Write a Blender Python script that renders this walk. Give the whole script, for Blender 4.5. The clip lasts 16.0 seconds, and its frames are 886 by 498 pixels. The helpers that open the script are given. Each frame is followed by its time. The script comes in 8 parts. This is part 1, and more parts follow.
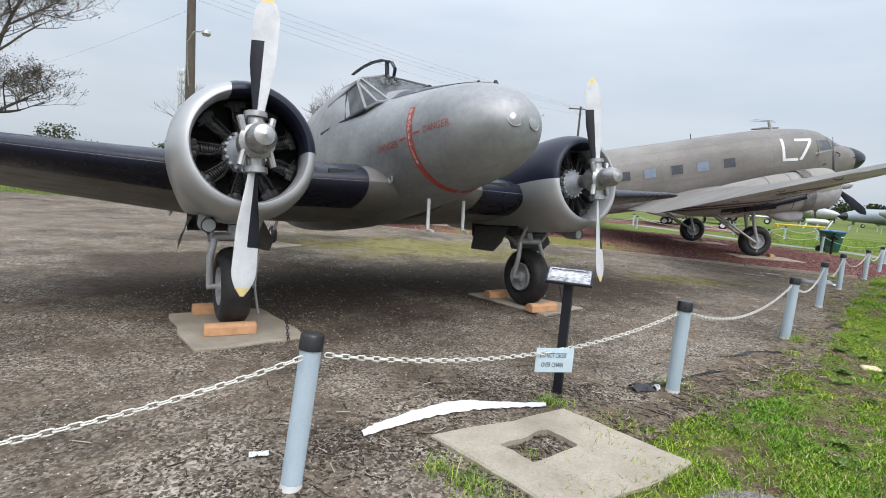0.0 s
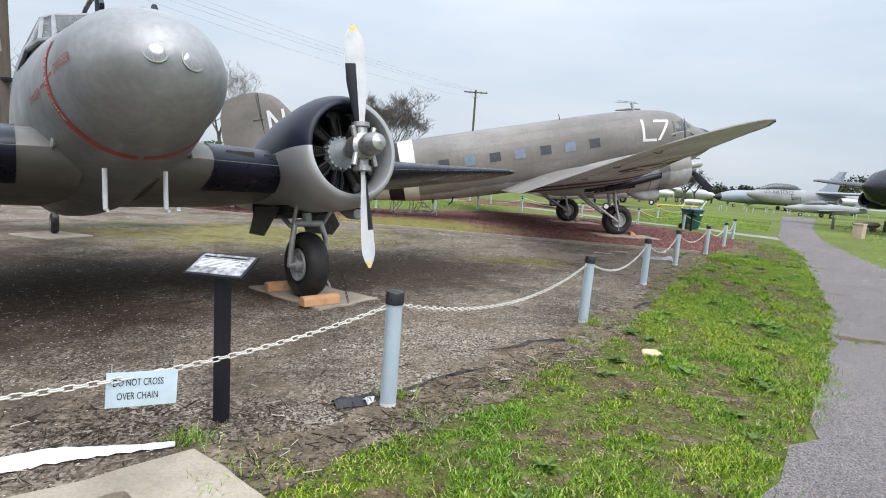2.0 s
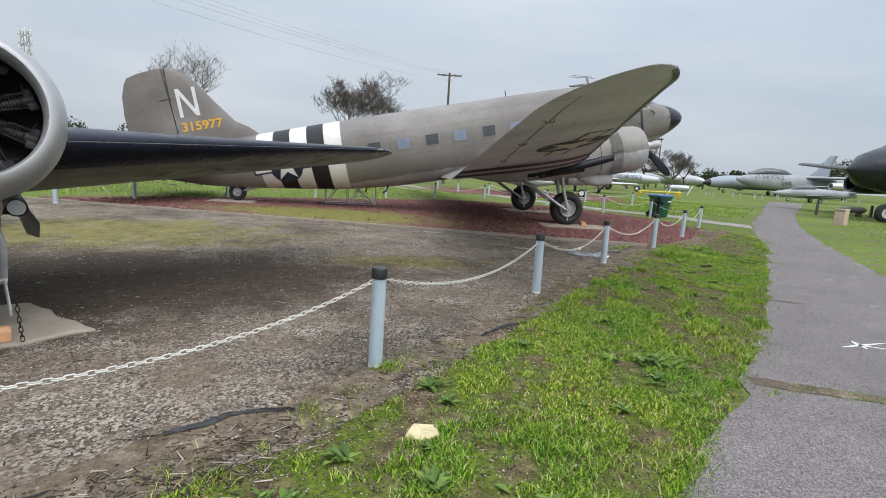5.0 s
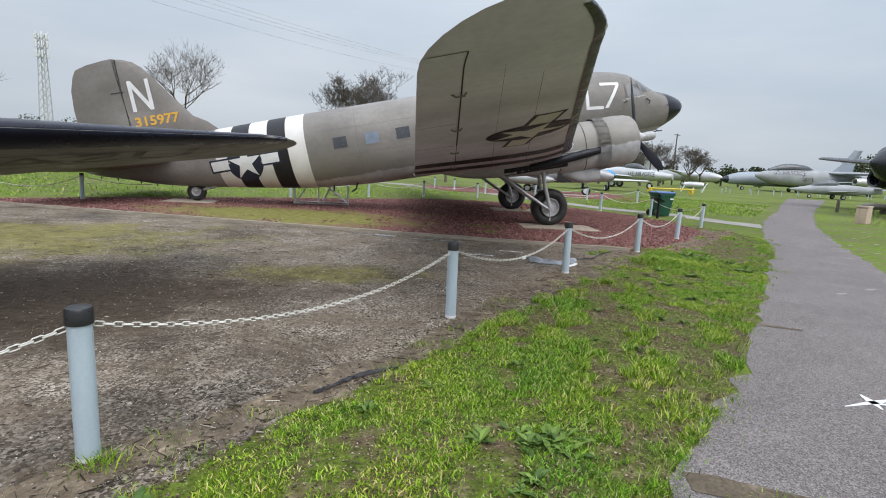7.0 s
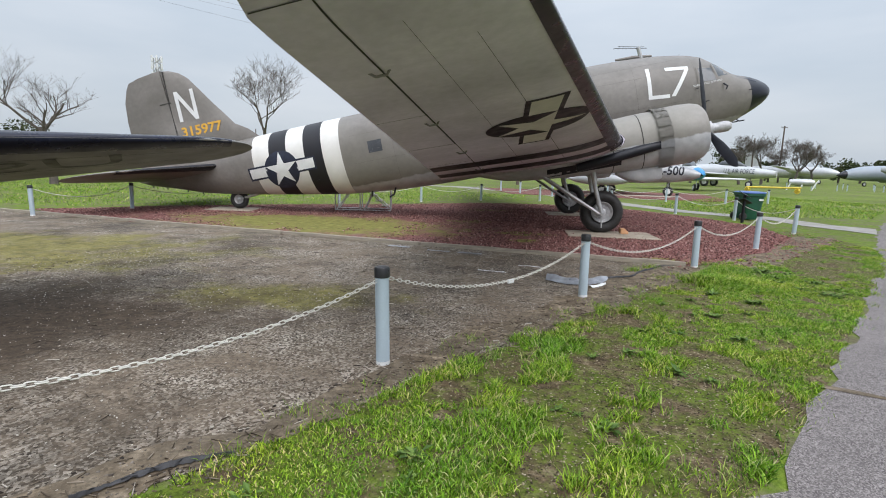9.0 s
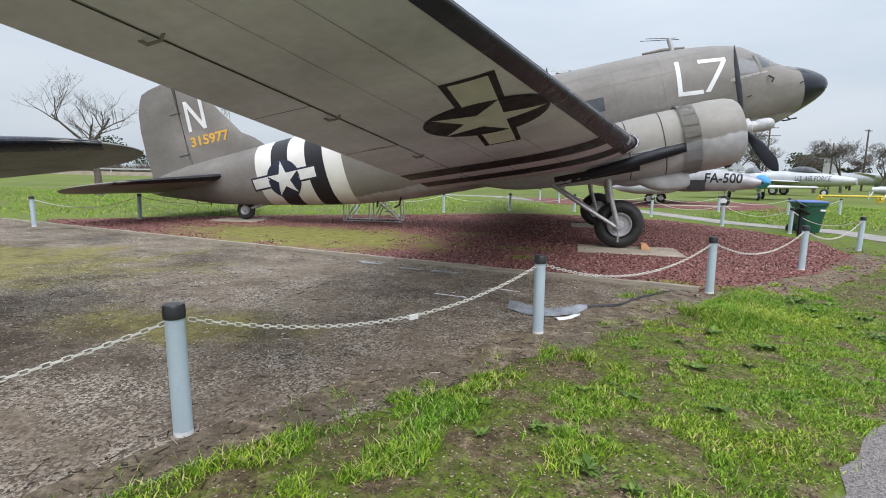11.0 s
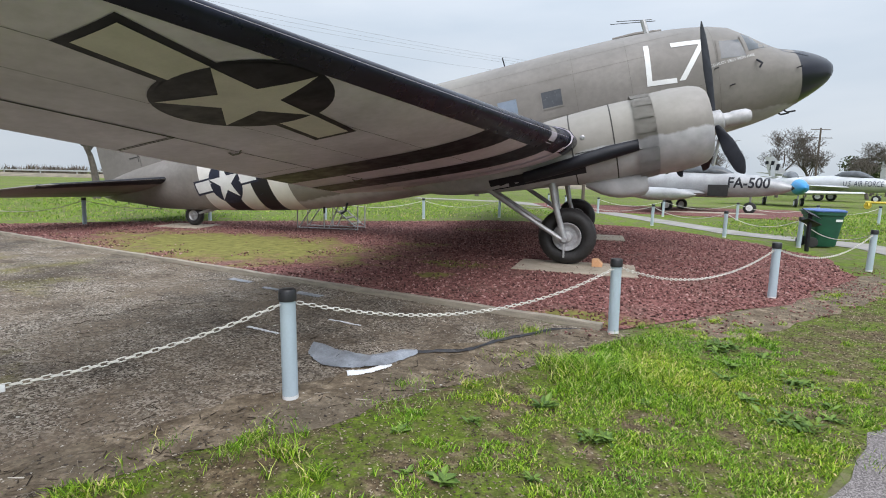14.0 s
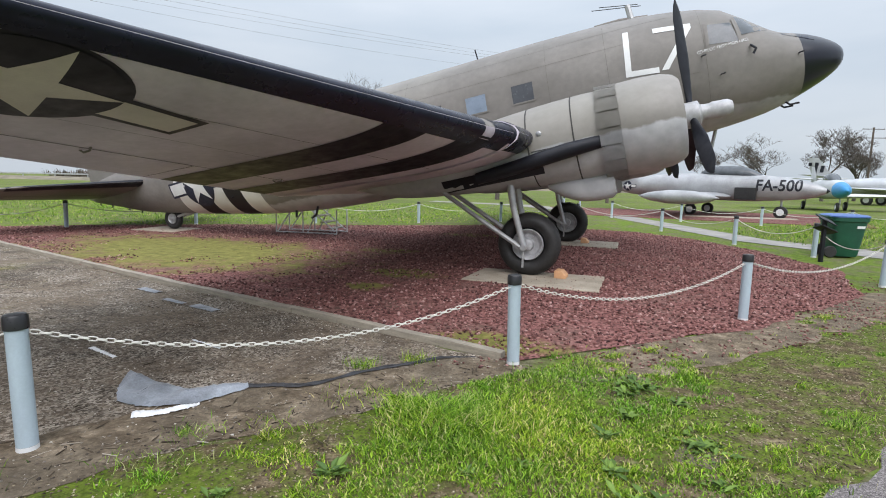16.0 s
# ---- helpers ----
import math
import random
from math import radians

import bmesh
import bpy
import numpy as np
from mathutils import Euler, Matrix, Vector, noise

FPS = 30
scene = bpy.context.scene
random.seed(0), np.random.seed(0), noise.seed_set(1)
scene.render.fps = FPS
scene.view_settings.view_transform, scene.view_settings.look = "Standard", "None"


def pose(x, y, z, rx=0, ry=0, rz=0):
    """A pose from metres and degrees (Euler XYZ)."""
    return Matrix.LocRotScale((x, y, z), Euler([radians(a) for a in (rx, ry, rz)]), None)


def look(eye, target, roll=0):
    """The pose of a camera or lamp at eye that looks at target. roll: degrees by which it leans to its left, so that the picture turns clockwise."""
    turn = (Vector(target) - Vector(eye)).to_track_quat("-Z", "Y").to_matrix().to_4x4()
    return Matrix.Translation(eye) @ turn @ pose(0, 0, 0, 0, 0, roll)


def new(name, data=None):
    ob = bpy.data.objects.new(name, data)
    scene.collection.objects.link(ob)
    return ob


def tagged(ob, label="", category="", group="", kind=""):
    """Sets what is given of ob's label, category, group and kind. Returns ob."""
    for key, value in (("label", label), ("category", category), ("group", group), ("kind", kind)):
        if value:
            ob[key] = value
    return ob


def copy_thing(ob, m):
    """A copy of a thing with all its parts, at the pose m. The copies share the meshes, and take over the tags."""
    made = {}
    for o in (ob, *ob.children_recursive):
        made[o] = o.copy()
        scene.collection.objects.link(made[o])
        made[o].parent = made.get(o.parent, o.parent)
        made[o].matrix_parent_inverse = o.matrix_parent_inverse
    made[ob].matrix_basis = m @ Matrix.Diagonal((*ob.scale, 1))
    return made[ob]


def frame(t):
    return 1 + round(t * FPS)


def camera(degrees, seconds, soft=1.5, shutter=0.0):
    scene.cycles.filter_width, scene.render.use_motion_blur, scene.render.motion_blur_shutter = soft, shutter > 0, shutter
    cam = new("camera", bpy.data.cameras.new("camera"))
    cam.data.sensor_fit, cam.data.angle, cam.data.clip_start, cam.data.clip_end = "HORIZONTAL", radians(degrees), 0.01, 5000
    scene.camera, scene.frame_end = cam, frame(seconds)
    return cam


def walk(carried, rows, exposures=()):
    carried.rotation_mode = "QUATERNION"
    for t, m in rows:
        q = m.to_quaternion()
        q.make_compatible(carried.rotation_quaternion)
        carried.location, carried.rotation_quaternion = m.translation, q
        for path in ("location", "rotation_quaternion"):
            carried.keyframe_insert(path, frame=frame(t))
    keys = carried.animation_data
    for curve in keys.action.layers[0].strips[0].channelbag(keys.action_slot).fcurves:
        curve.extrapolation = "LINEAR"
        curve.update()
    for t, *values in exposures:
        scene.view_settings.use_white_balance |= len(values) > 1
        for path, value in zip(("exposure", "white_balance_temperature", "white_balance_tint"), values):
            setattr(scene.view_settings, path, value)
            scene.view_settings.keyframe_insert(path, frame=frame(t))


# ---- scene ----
cam = camera(81.4, 16.0, soft=1.0)
METRES, EYE, TILT, LEAN, TURN = 15.65, 1.62, -0.909, 0.268, 0.0
ROWS = [
    (0.0, 0.0, 0.0, 0.0, 0.49, -5.93, -4.71),
    (0.5, 0.032, 0.0132, 0.0, -3.39, -6.08, -4.63),
    (1.0, 0.0618, 0.0297, 0.0012, -6.8, -6.41, -4.62),
    (1.5, 0.0907, 0.0419, 0.0013, -8.6, -6.45, -4.28),
    (2.0, 0.117, 0.0586, -0.0006, -9.01, -6.74, -4.12),
    (2.5, 0.1471, 0.0737, 0.0001, -9.32, -6.9, -3.97),
    (3.0, 0.1734, 0.0887, 0.0017, -9.63, -7.23, -3.88),
    (3.5, 0.1987, 0.1106, 0.0026, -9.78, -7.61, -3.85),
    (4.0, 0.2265, 0.1271, 0.0026, -9.78, -7.72, -3.73),
    (4.5, 0.2514, 0.1458, 0.0018, -9.66, -7.86, -3.61),
    (5.0, 0.2768, 0.1657, 0.0035, -9.56, -7.95, -3.56),
    (7.5, 0.4043, 0.269, 0.0041, -6.36, -8.24, -2.85),
    (8.0, 0.4275, 0.287, 0.0056, -4.13, -8.24, -2.56),
    (10.5, 0.5376, 0.3914, 0.0097, 7.37, -7.94, -1.41),
    (11.0, 0.5604, 0.4117, 0.0081, 7.71, -7.34, -1.55),
    (11.5, 0.5844, 0.4327, 0.0083, 8.07, -6.7, -1.55),
    (12.0, 0.6097, 0.4504, 0.0093, 8.46, -6.53, -1.5),
    (12.5, 0.6315, 0.4736, 0.0085, 9.02, -6.73, -1.63),
    (13.0, 0.6536, 0.4929, 0.0087, 9.68, -6.69, -1.62),
    (13.5, 0.6765, 0.5124, 0.0106, 10.99, -6.74, -1.57),
    (14.0, 0.6961, 0.5358, 0.0121, 12.06, -6.98, -1.71),
    (14.5, 0.7193, 0.5537, 0.0124, 13.27, -6.86, -1.57),
    (15.0, 0.739, 0.5741, 0.0109, 14.44, -6.93, -1.58),
    (15.5, 0.7573, 0.5955, 0.012, 15.07, -6.9, -1.7),
    (16.0, 0.7794, 0.6131, 0.0137, 16.03, -6.73, -1.69),
]
walk(cam, [(t, pose(0, 0, EYE, TILT, LEAN, TURN) @ pose(METRES * x, METRES * y, METRES * z, 90 + pitch, roll, yaw)) for t, x, y, z, yaw, pitch, roll in ROWS], [(t, e, 6500, 15.5) for t, e in ((0.0, 0.15), (1.0, 0.14), (2.0, 0.26), (2.5, 0.24), (3.5, 0.14), (4.5, 0.03), (5.0, 0.0), (7.5, 0.0), (8.0, 0.02), (10.5, 0.14), (12.0, 0.20), (13.0, 0.18), (16.0, 0.13))])

# ---- world and light: a bright overcast day ----
world = bpy.data.worlds.new("overcast_sky")
scene.world = world
world.use_nodes = True
wn, wl = world.node_tree.nodes, world.node_tree.links
wn.clear()
w_out, w_bg = wn.new("ShaderNodeOutputWorld"), wn.new("ShaderNodeBackground")
w_sky = wn.new("ShaderNodeTexSky")
w_sky.sky_type, w_sky.sun_disc = "NISHITA", False
w_sky.sun_elevation, w_sky.sun_rotation = radians(50), radians(207)
w_sky.air_density, w_sky.dust_density = 1.0, 3.0
w_map, w_co = wn.new("ShaderNodeMapping"), wn.new("ShaderNodeTexCoord")
w_map.inputs["Scale"].default_value = (1.2, 1.2, 5.0)
w_noise = wn.new("ShaderNodeTexNoise")
w_noise.inputs["Scale"].default_value, w_noise.inputs["Detail"].default_value = 1.6, 5.0
w_ramp = wn.new("ShaderNodeValToRGB")
w_ramp.color_ramp.elements[0].position, w_ramp.color_ramp.elements[1].position = 0.3, 0.72
w_ramp.color_ramp.elements[0].color = (5.0, 5.98, 6.65, 1)
w_ramp.color_ramp.elements[1].color = (6.65, 7.4, 7.8, 1)
w_mix = wn.new("ShaderNodeMixRGB")
w_mix.inputs["Fac"].default_value = 0.86
wl.new(w_co.outputs["Generated"], w_map.inputs["Vector"])
wl.new(w_map.outputs["Vector"], w_noise.inputs["Vector"])
wl.new(w_noise.outputs["Fac"], w_ramp.inputs["Fac"])
wl.new(w_sky.outputs["Color"], w_mix.inputs["Color1"])
wl.new(w_ramp.outputs["Color"], w_mix.inputs["Color2"])
# an overcast sky is brighter overhead than along the horizon
w_sep, w_sq, w_gain, w_mul = wn.new("ShaderNodeSeparateXYZ"), wn.new("ShaderNodeMath"), wn.new("ShaderNodeMath"), wn.new("ShaderNodeMixRGB")
w_sq.operation, w_gain.operation, w_mul.blend_type = "POWER", "MULTIPLY_ADD", "MULTIPLY"
w_sq.inputs[1].default_value, w_gain.inputs[1].default_value, w_gain.inputs[2].default_value = 2.0, 2.3, 1.0
w_sq.use_clamp = True
w_mul.inputs["Fac"].default_value = 1.0
wl.new(w_co.outputs["Generated"], w_sep.inputs[0])
wl.new(w_sep.outputs["Z"], w_sq.inputs[0])
wl.new(w_sq.outputs[0], w_gain.inputs[0])
wl.new(w_mix.outputs["Color"], w_mul.inputs["Color1"])
wl.new(w_gain.outputs[0], w_mul.inputs["Color2"])
wl.new(w_mul.outputs["Color"], w_bg.inputs["Color"])
w_bg.inputs["Strength"].default_value = 0.1
wl.new(w_bg.outputs["Background"], w_out.inputs["Surface"])

sun_data = bpy.data.lights.new("sun", "SUN")
sun_data.energy, sun_data.angle, sun_data.color = 2.0, radians(48), (1.0, 0.985, 0.96)
sun = new("sun", sun_data)
sun.matrix_world = look((0, 0, 36), (-14, 27, 0))


# ---- materials ----
def nodes_of(name):
    m = bpy.data.materials.new(name)
    m.use_nodes = True
    return m, m.node_tree.nodes, m.node_tree.links, m.node_tree.nodes["Principled BSDF"]


class Shade:
    """Small builder of node graphs on object coordinates."""

    def __init__(self, name, rough=0.6, metal=0.0, spec=0.5):
        self.m, self.n, self.l, self.b = nodes_of(name)
        self.b.inputs["Roughness"].default_value = rough
        self.b.inputs["Metallic"].default_value = metal
        self.b.inputs["Specular IOR Level"].default_value = spec
        self.co = self.n.new("ShaderNodeTexCoord").outputs["Object"]

    def noise(self, scale, detail=4.0, rough=0.55, stretch=None, vec=None):
        v = vec or self.co
        if stretch:
            mp = self.n.new("ShaderNodeMapping")
            mp.inputs["Scale"].default_value = stretch
            self.l.new(v, mp.inputs["Vector"])
            v = mp.outputs["Vector"]
        t = self.n.new("ShaderNodeTexNoise")
        t.inputs["Scale"].default_value, t.inputs["Detail"].default_value, t.inputs["Roughness"].default_value = scale, detail, rough
        self.l.new(v, t.inputs["Vector"])
        return t.outputs["Fac"]

    def voronoi(self, scale, out="Color", feature="F1"):
        t = self.n.new("ShaderNodeTexVoronoi")
        t.feature = feature
        t.inputs["Scale"].default_value = scale
        self.l.new(self.co, t.inputs["Vector"])
        return t.outputs[out]

    def bw(self, color):
        t = self.n.new("ShaderNodeRGBToBW")
        self.l.new(color, t.inputs[0])
        return t.outputs[0]

    def ramp(self, fac, stops):
        t = self.n.new("ShaderNodeValToRGB")
        e = t.color_ramp.elements
        while len(e) < len(stops):
            e.new(0.5)
        for k, (p, c) in zip(e, stops):
            k.position, k.color = p, (*(c if isinstance(c, tuple) else (c, c, c)), 1)
        self.l.new(fac, t.inputs["Fac"])
        return t.outputs["Color"]

    def mix(self, fac, a, b, kind="MIX"):
        t = self.n.new("ShaderNodeMixRGB")
        t.blend_type = kind
        for v, s in ((fac, t.inputs["Fac"]), (a, t.inputs["Color1"]), (b, t.inputs["Color2"])):
            if isinstance(v, (int, float)):
                s.default_value = v if s.name == "Fac" else (v, v, v, 1)
            elif isinstance(v, tuple):
                s.default_value = (*v, 1)
            else:
                self.l.new(v, s)
        return t.outputs["Color"]

    def math(self, op, a, b=0.0):
        t = self.n.new("ShaderNodeMath")
        t.operation = op
        for v, s in ((a, t.inputs[0]), (b, t.inputs[1])):
            if isinstance(v, (int, float)):
                s.default_value = v
            else:
                self.l.new(v, s)
        return t.outputs[0]

    def blob(self, cx, cy, rx, ry, turn=0.0):
        """1 in the middle of an ellipse on the ground, 0 at its rim, below 0 outside."""
        mp = self.n.new("ShaderNodeMapping")
        mp.vector_type = "TEXTURE"
        mp.inputs["Location"].default_value = (cx, cy, 0)
        mp.inputs["Rotation"].default_value = (0, 0, radians(turn))
        mp.inputs["Scale"].default_value = (rx, ry, 1)
        ln = self.n.new("ShaderNodeVectorMath")
        ln.operation = "LENGTH"
        self.l.new(self.co, mp.inputs["Vector"])
        self.l.new(mp.outputs["Vector"], ln.inputs[0])
        return self.math("MAXIMUM", self.math("SUBTRACT", 1.0, ln.outputs["Value"]), -0.6)

    def xyz(self):
        t = self.n.new("ShaderNodeSeparateXYZ")
        self.l.new(self.co, t.inputs[0])
        return t.outputs

    def island(self):
        return self.n.new("ShaderNodeNewGeometry").outputs["Random Per Island"]

    def each(self):
        return self.n.new("ShaderNodeObjectInfo").outputs["Random"]

    def color(self, c):
        self.l.new(c, self.b.inputs["Base Color"])
        return self

    def rough(self, c):
        self.l.new(c, self.b.inputs["Roughness"])
        return self

    def bump(self, h, strength=0.4, dist=0.01):
        t = self.n.new("ShaderNodeBump")
        t.inputs["Strength"].default_value, t.inputs["Distance"].default_value = strength, dist
        self.l.new(h, t.inputs["Height"])
        self.l.new(t.outputs["Normal"], self.b.inputs["Normal"])
        return self


def paint(name, base, rough=0.5, metal=0.0, vary=0.12, scale=1.5, streak=None, bump=0.0, spec=0.5):
    """Painted or plain surface with stains at two scales."""
    s = Shade(name, rough, metal, spec)
    lo = tuple(c * (1 - vary) for c in base)
    hi = tuple(min(1.0, c * (1 + vary)) for c in base)
    big = s.ramp(s.noise(scale, 5, stretch=streak), [(0.32, lo), (0.68, hi)])
    fine = s.ramp(s.noise(scale * 14, 3), [(0.3, 1 - vary * 0.7), (0.7, 1.0)])
    s.color(s.mix(1.0, big, fine, "MULTIPLY"))
    s.rough(s.ramp(s.noise(scale * 3, 4), [(0.3, max(0.03, rough - 0.1)), (0.7, min(1.0, rough + 0.12))]))
    if bump:
        s.bump(s.noise(scale * 30, 3), bump, 0.004)
    return s.m


def gravel_material():
    s = Shade("compacted_gravel", 0.95, 0, 0.2)
    v = s.voronoi(58)
    stone = s.ramp(s.bw(v), [(0.12, (0.026, 0.020, 0.015)), (0.42, (0.142, 0.117, 0.090)), (0.8, (0.50, 0.445, 0.375))])
    soil = s.ramp(s.noise(14, 8, 0.72), [(0.3, (0.062, 0.046, 0.031)), (0.7, (0.25, 0.195, 0.142))])
    base = s.mix(s.ramp(s.noise(1.3, 7, 0.65), [(0.40, 0.12), (0.62, 0.85)]), soil, stone)
    moss = s.ramp(s.noise(5.0, 8, 0.7), [(0.3, (0.085, 0.082, 0.016)), (0.7, (0.27, 0.24, 0.06))])
    # moss grows behind the trainer, and thinly elsewhere
    damp = s.math("MAXIMUM", s.blob(-0.4, 13.5, 4.6, 2.9, 8), s.blob(5.2, 11.2, 2.0, 0.7, 5))
    where = s.ramp(s.math("ADD", s.math("MULTIPLY", damp, 0.30), s.noise(0.9, 9, 0.74)), [(0.52, 0.0), (0.68, 0.75)])
    # damp, oil-stained earth and the trainer's own shadow, painted as one dark patch
    wet_shade = s.math("MAXIMUM", s.blob(0.9, 9.3, 5.4, 2.7, 16), s.blob(-3.0, 7.6, 4.5, 2.6, -32))
    stain = s.ramp(s.math("ADD", s.math("MULTIPLY", wet_shade, 0.55), s.noise(0.75, 10, 0.78)), [(0.54, 0.0), (0.72, 0.88)])
    dark = s.ramp(s.noise(0.5, 10, 0.8), [(0.38, 0.42), (0.53, 1.0)])
    c = s.mix(1.0, s.mix(where, base, moss), dark, "MULTIPLY")
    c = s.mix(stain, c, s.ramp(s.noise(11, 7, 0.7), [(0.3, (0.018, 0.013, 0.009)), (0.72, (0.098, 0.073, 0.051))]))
    s.color(c)
    s.bump(s.mix(0.5, s.bw(v), s.noise(25, 5)), 1.0, 0.016)
    return s.m


def mulch_material():
    s = Shade("red_lava_rock", 0.95, 0, 0.2)
    v = s.voronoi(32)
    rock = s.ramp(s.bw(v), [(0.1, (0.060, 0.026, 0.024)), (0.5, (0.180, 0.074, 0.065)), (0.95, (0.32, 0.155, 0.138))])
    soil = s.ramp(s.noise(6, 5), [(0.3, (0.10, 0.066, 0.05)), (0.7, (0.23, 0.165, 0.13))])
    rock = s.mix(s.ramp(s.noise(1.1, 6), [(0.5, 0.0), (0.75, 0.6)]), rock, soil)
    # moss and short grass grow behind the timber edging and in a few small patches
    band = s.blob(3.6, 18.9, 5.4, 2.9, -12)
    for spot in ((9.1, 18.0, 1.0, 0.6), (7.8, 20.5, 0.9, 0.6), (8.8, 24.8, 1.3, 0.6), (11.3, 14.6, 0.9, 0.5), (9.0, 16.7, 0.5, 0.4)):
        band = s.math("MAXIMUM", band, s.blob(*spot))
    where = s.ramp(s.math("ADD", s.math("MULTIPLY", band, 0.5), s.noise(1.6, 9, 0.74)), [(0.58, 0.0), (0.76, 0.92)])
    moss = s.ramp(s.noise(5, 8, 0.7), [(0.3, (0.085, 0.085, 0.018)), (0.7, (0.26, 0.255, 0.065))])
    s.color(s.mix(where, rock, moss))
    s.bump(s.bw(v), 0.9, 0.03)
    return s.m


def lawn_material():
    s = Shade("patchy_lawn", 0.95, 0, 0.15)
    green = s.ramp(s.noise(7, 6), [(0.25, (0.065, 0.105, 0.012)), (0.5, (0.13, 0.20, 0.022)), (0.75, (0.22, 0.30, 0.04))])
    soil = s.ramp(s.noise(11, 6), [(0.3, (0.10, 0.085, 0.055)), (0.7, (0.23, 0.195, 0.13))])
    bare = s.ramp(s.noise(1.5, 7, 0.68), [(0.45, 0.0), (0.62, 0.85)])
    far = s.ramp(s.noise(0.12, 5), [(0.35, 0.72), (0.65, 1.0)])
    worn = s.ramp(s.noise(0.16, 8, 0.72, (1, 0.5, 1)), [(0.50, 0.0), (0.66, 0.55)])
    s.color(s.mix(1.0, s.mix(worn, s.mix(bare, green, soil), soil), far, "MULTIPLY"))
    s.bump(s.noise(40, 4), 0.8, 0.03)
    return s.m


def asphalt_material():
    s = Shade("worn_pale_asphalt", 0.9, 0, 0.25)
    v = s.voronoi(140)
    grit = s.ramp(s.bw(v), [(0.1, (0.080, 0.070, 0.069)), (0.5, (0.170, 0.152, 0.147)), (0.9, (0.34, 0.31, 0.30))])
    patch = s.ramp(s.noise(1.6, 8, 0.7), [(0.3, 0.84), (0.7, 1.06)])
    stain = s.ramp(s.noise(0.3, 9, 0.75), [(0.4, 0.86), (0.6, 1.0)])
    s.color(s.mix(1.0, s.mix(1.0, grit, patch, "MULTIPLY"), stain, "MULTIPLY"))
    s.bump(s.bw(v), 0.5, 0.006)
    return s.m


def concrete_material():
    s = Shade("weathered_concrete", 0.9, 0, 0.25)
    c = s.ramp(s.noise(2.2, 7, 0.6), [(0.3, (0.29, 0.25, 0.195)), (0.7, (0.46, 0.405, 0.325))])
    c = s.mix(1.0, c, s.ramp(s.noise(60, 3), [(0.3, 0.82), (0.7, 1.05)]), "MULTIPLY")
    s.color(s.mix(s.ramp(s.noise(1.1, 6), [(0.6, 0.0), (0.72, 0.55)]), c, (0.16, 0.135, 0.10)))
    s.bump(s.noise(45, 5), 0.5, 0.006)
    return s.m


M_SIDEPATH = paint("pale_grey_footpath_concrete", (0.27, 0.255, 0.235), 0.9, 0, 0.2, 1.5)
M_GRAVEL, M_MULCH, M_LAWN, M_ASPHALT, M_CONCRETE = gravel_material(), mulch_material(), lawn_material(), asphalt_material(), concrete_material()
M_GREY = paint("silver_grey_paint", (0.345, 0.35, 0.355), 0.46, 0.5, 0.24, 1.3, (1, 1, 2.0))
M_BLACK = paint("faded_black_paint", (0.014, 0.015, 0.021), 0.45, 0, 0.3, 2, None, 0, 0.3)
M_NAVY = paint("dark_navy_paint", (0.011, 0.013, 0.027), 0.3, 0, 0.3, 2, None, 0, 0.3)
M_RUBBER = paint("dusty_black_rubber", (0.022, 0.021, 0.021), 0.6, 0, 0.35, 5, None, 0.2)
M_STEEL = paint("bare_grey_steel", (0.47, 0.475, 0.48), 0.42, 0.4, 0.18, 6)
M_HUB = paint("silver_wheel_paint", (0.43, 0.43, 0.44), 0.45, 0.15, 0.2, 10)
M_SEAM = paint("dark_skin_seam", (0.125, 0.12, 0.10), 0.7, 0, 0.2, 6)
M_ENGINE = paint("grey_engine_enamel", (0.42, 0.45, 0.48), 0.5, 0.1, 0.25, 8)
M_FIN = paint("dark_cylinder_metal", (0.035, 0.034, 0.034), 0.5, 0.5, 0.35, 12)
# near-black colour that holds the shade of recesses and openings
M_INSIDE = paint("painted_shade_interior", (0.02, 0.02, 0.02), 0.8, 0, 0.2, 5)
M_WHITE = paint("chalky_white_paint", (0.72, 0.73, 0.73), 0.55, 0, 0.08, 3)
M_POST = paint("pale_blue_grey_post_paint", (0.42, 0.51, 0.57), 0.5, 0, 0.10, 6, (1, 1, 0.3))
M_CAP = paint("black_plastic_cap", (0.018, 0.018, 0.02), 0.35, 0, 0.2, 12)
M_CHAIN = paint("off_white_plastic_chain", (0.60, 0.585, 0.53), 0.5, 0, 0.12, 10)
M_TIMBER = paint("weathered_timber", (0.30, 0.265, 0.21), 0.85, 0, 0.25, 3, (1, 8, 8), 0.3)
M_CHOCK = paint("orange_painted_wood", (0.60, 0.33, 0.17), 0.75, 0, 0.16, 8)
M_RED = paint("faded_red_paint", (0.38, 0.07, 0.05), 0.6, 0, 0.2, 10)
M_YELLOW = paint("ochre_yellow_paint", (0.72, 0.40, 0.06), 0.6, 0, 0.1, 8)
M_STARBLUE = paint("dull_insignia_blue", (0.016, 0.022, 0.045), 0.55, 0, 0.25, 5)
M_STARDULL = paint("dull_khaki_insignia", (0.66, 0.62, 0.56), 0.6, 0, 0.08, 3)
M_WOODPOLE = paint("weathered_utility_pole_wood", (0.115, 0.092, 0.075), 0.9, 0, 0.2, 2, (6, 6, 0.5), 0.3)
M_BARK = paint("grey_brown_bark", (0.10, 0.085, 0.072), 0.9, 0, 0.25, 6)
M_ALU = paint("aged_aluminium", (0.52, 0.53, 0.54), 0.38, 0.55, 0.10, 1.2)


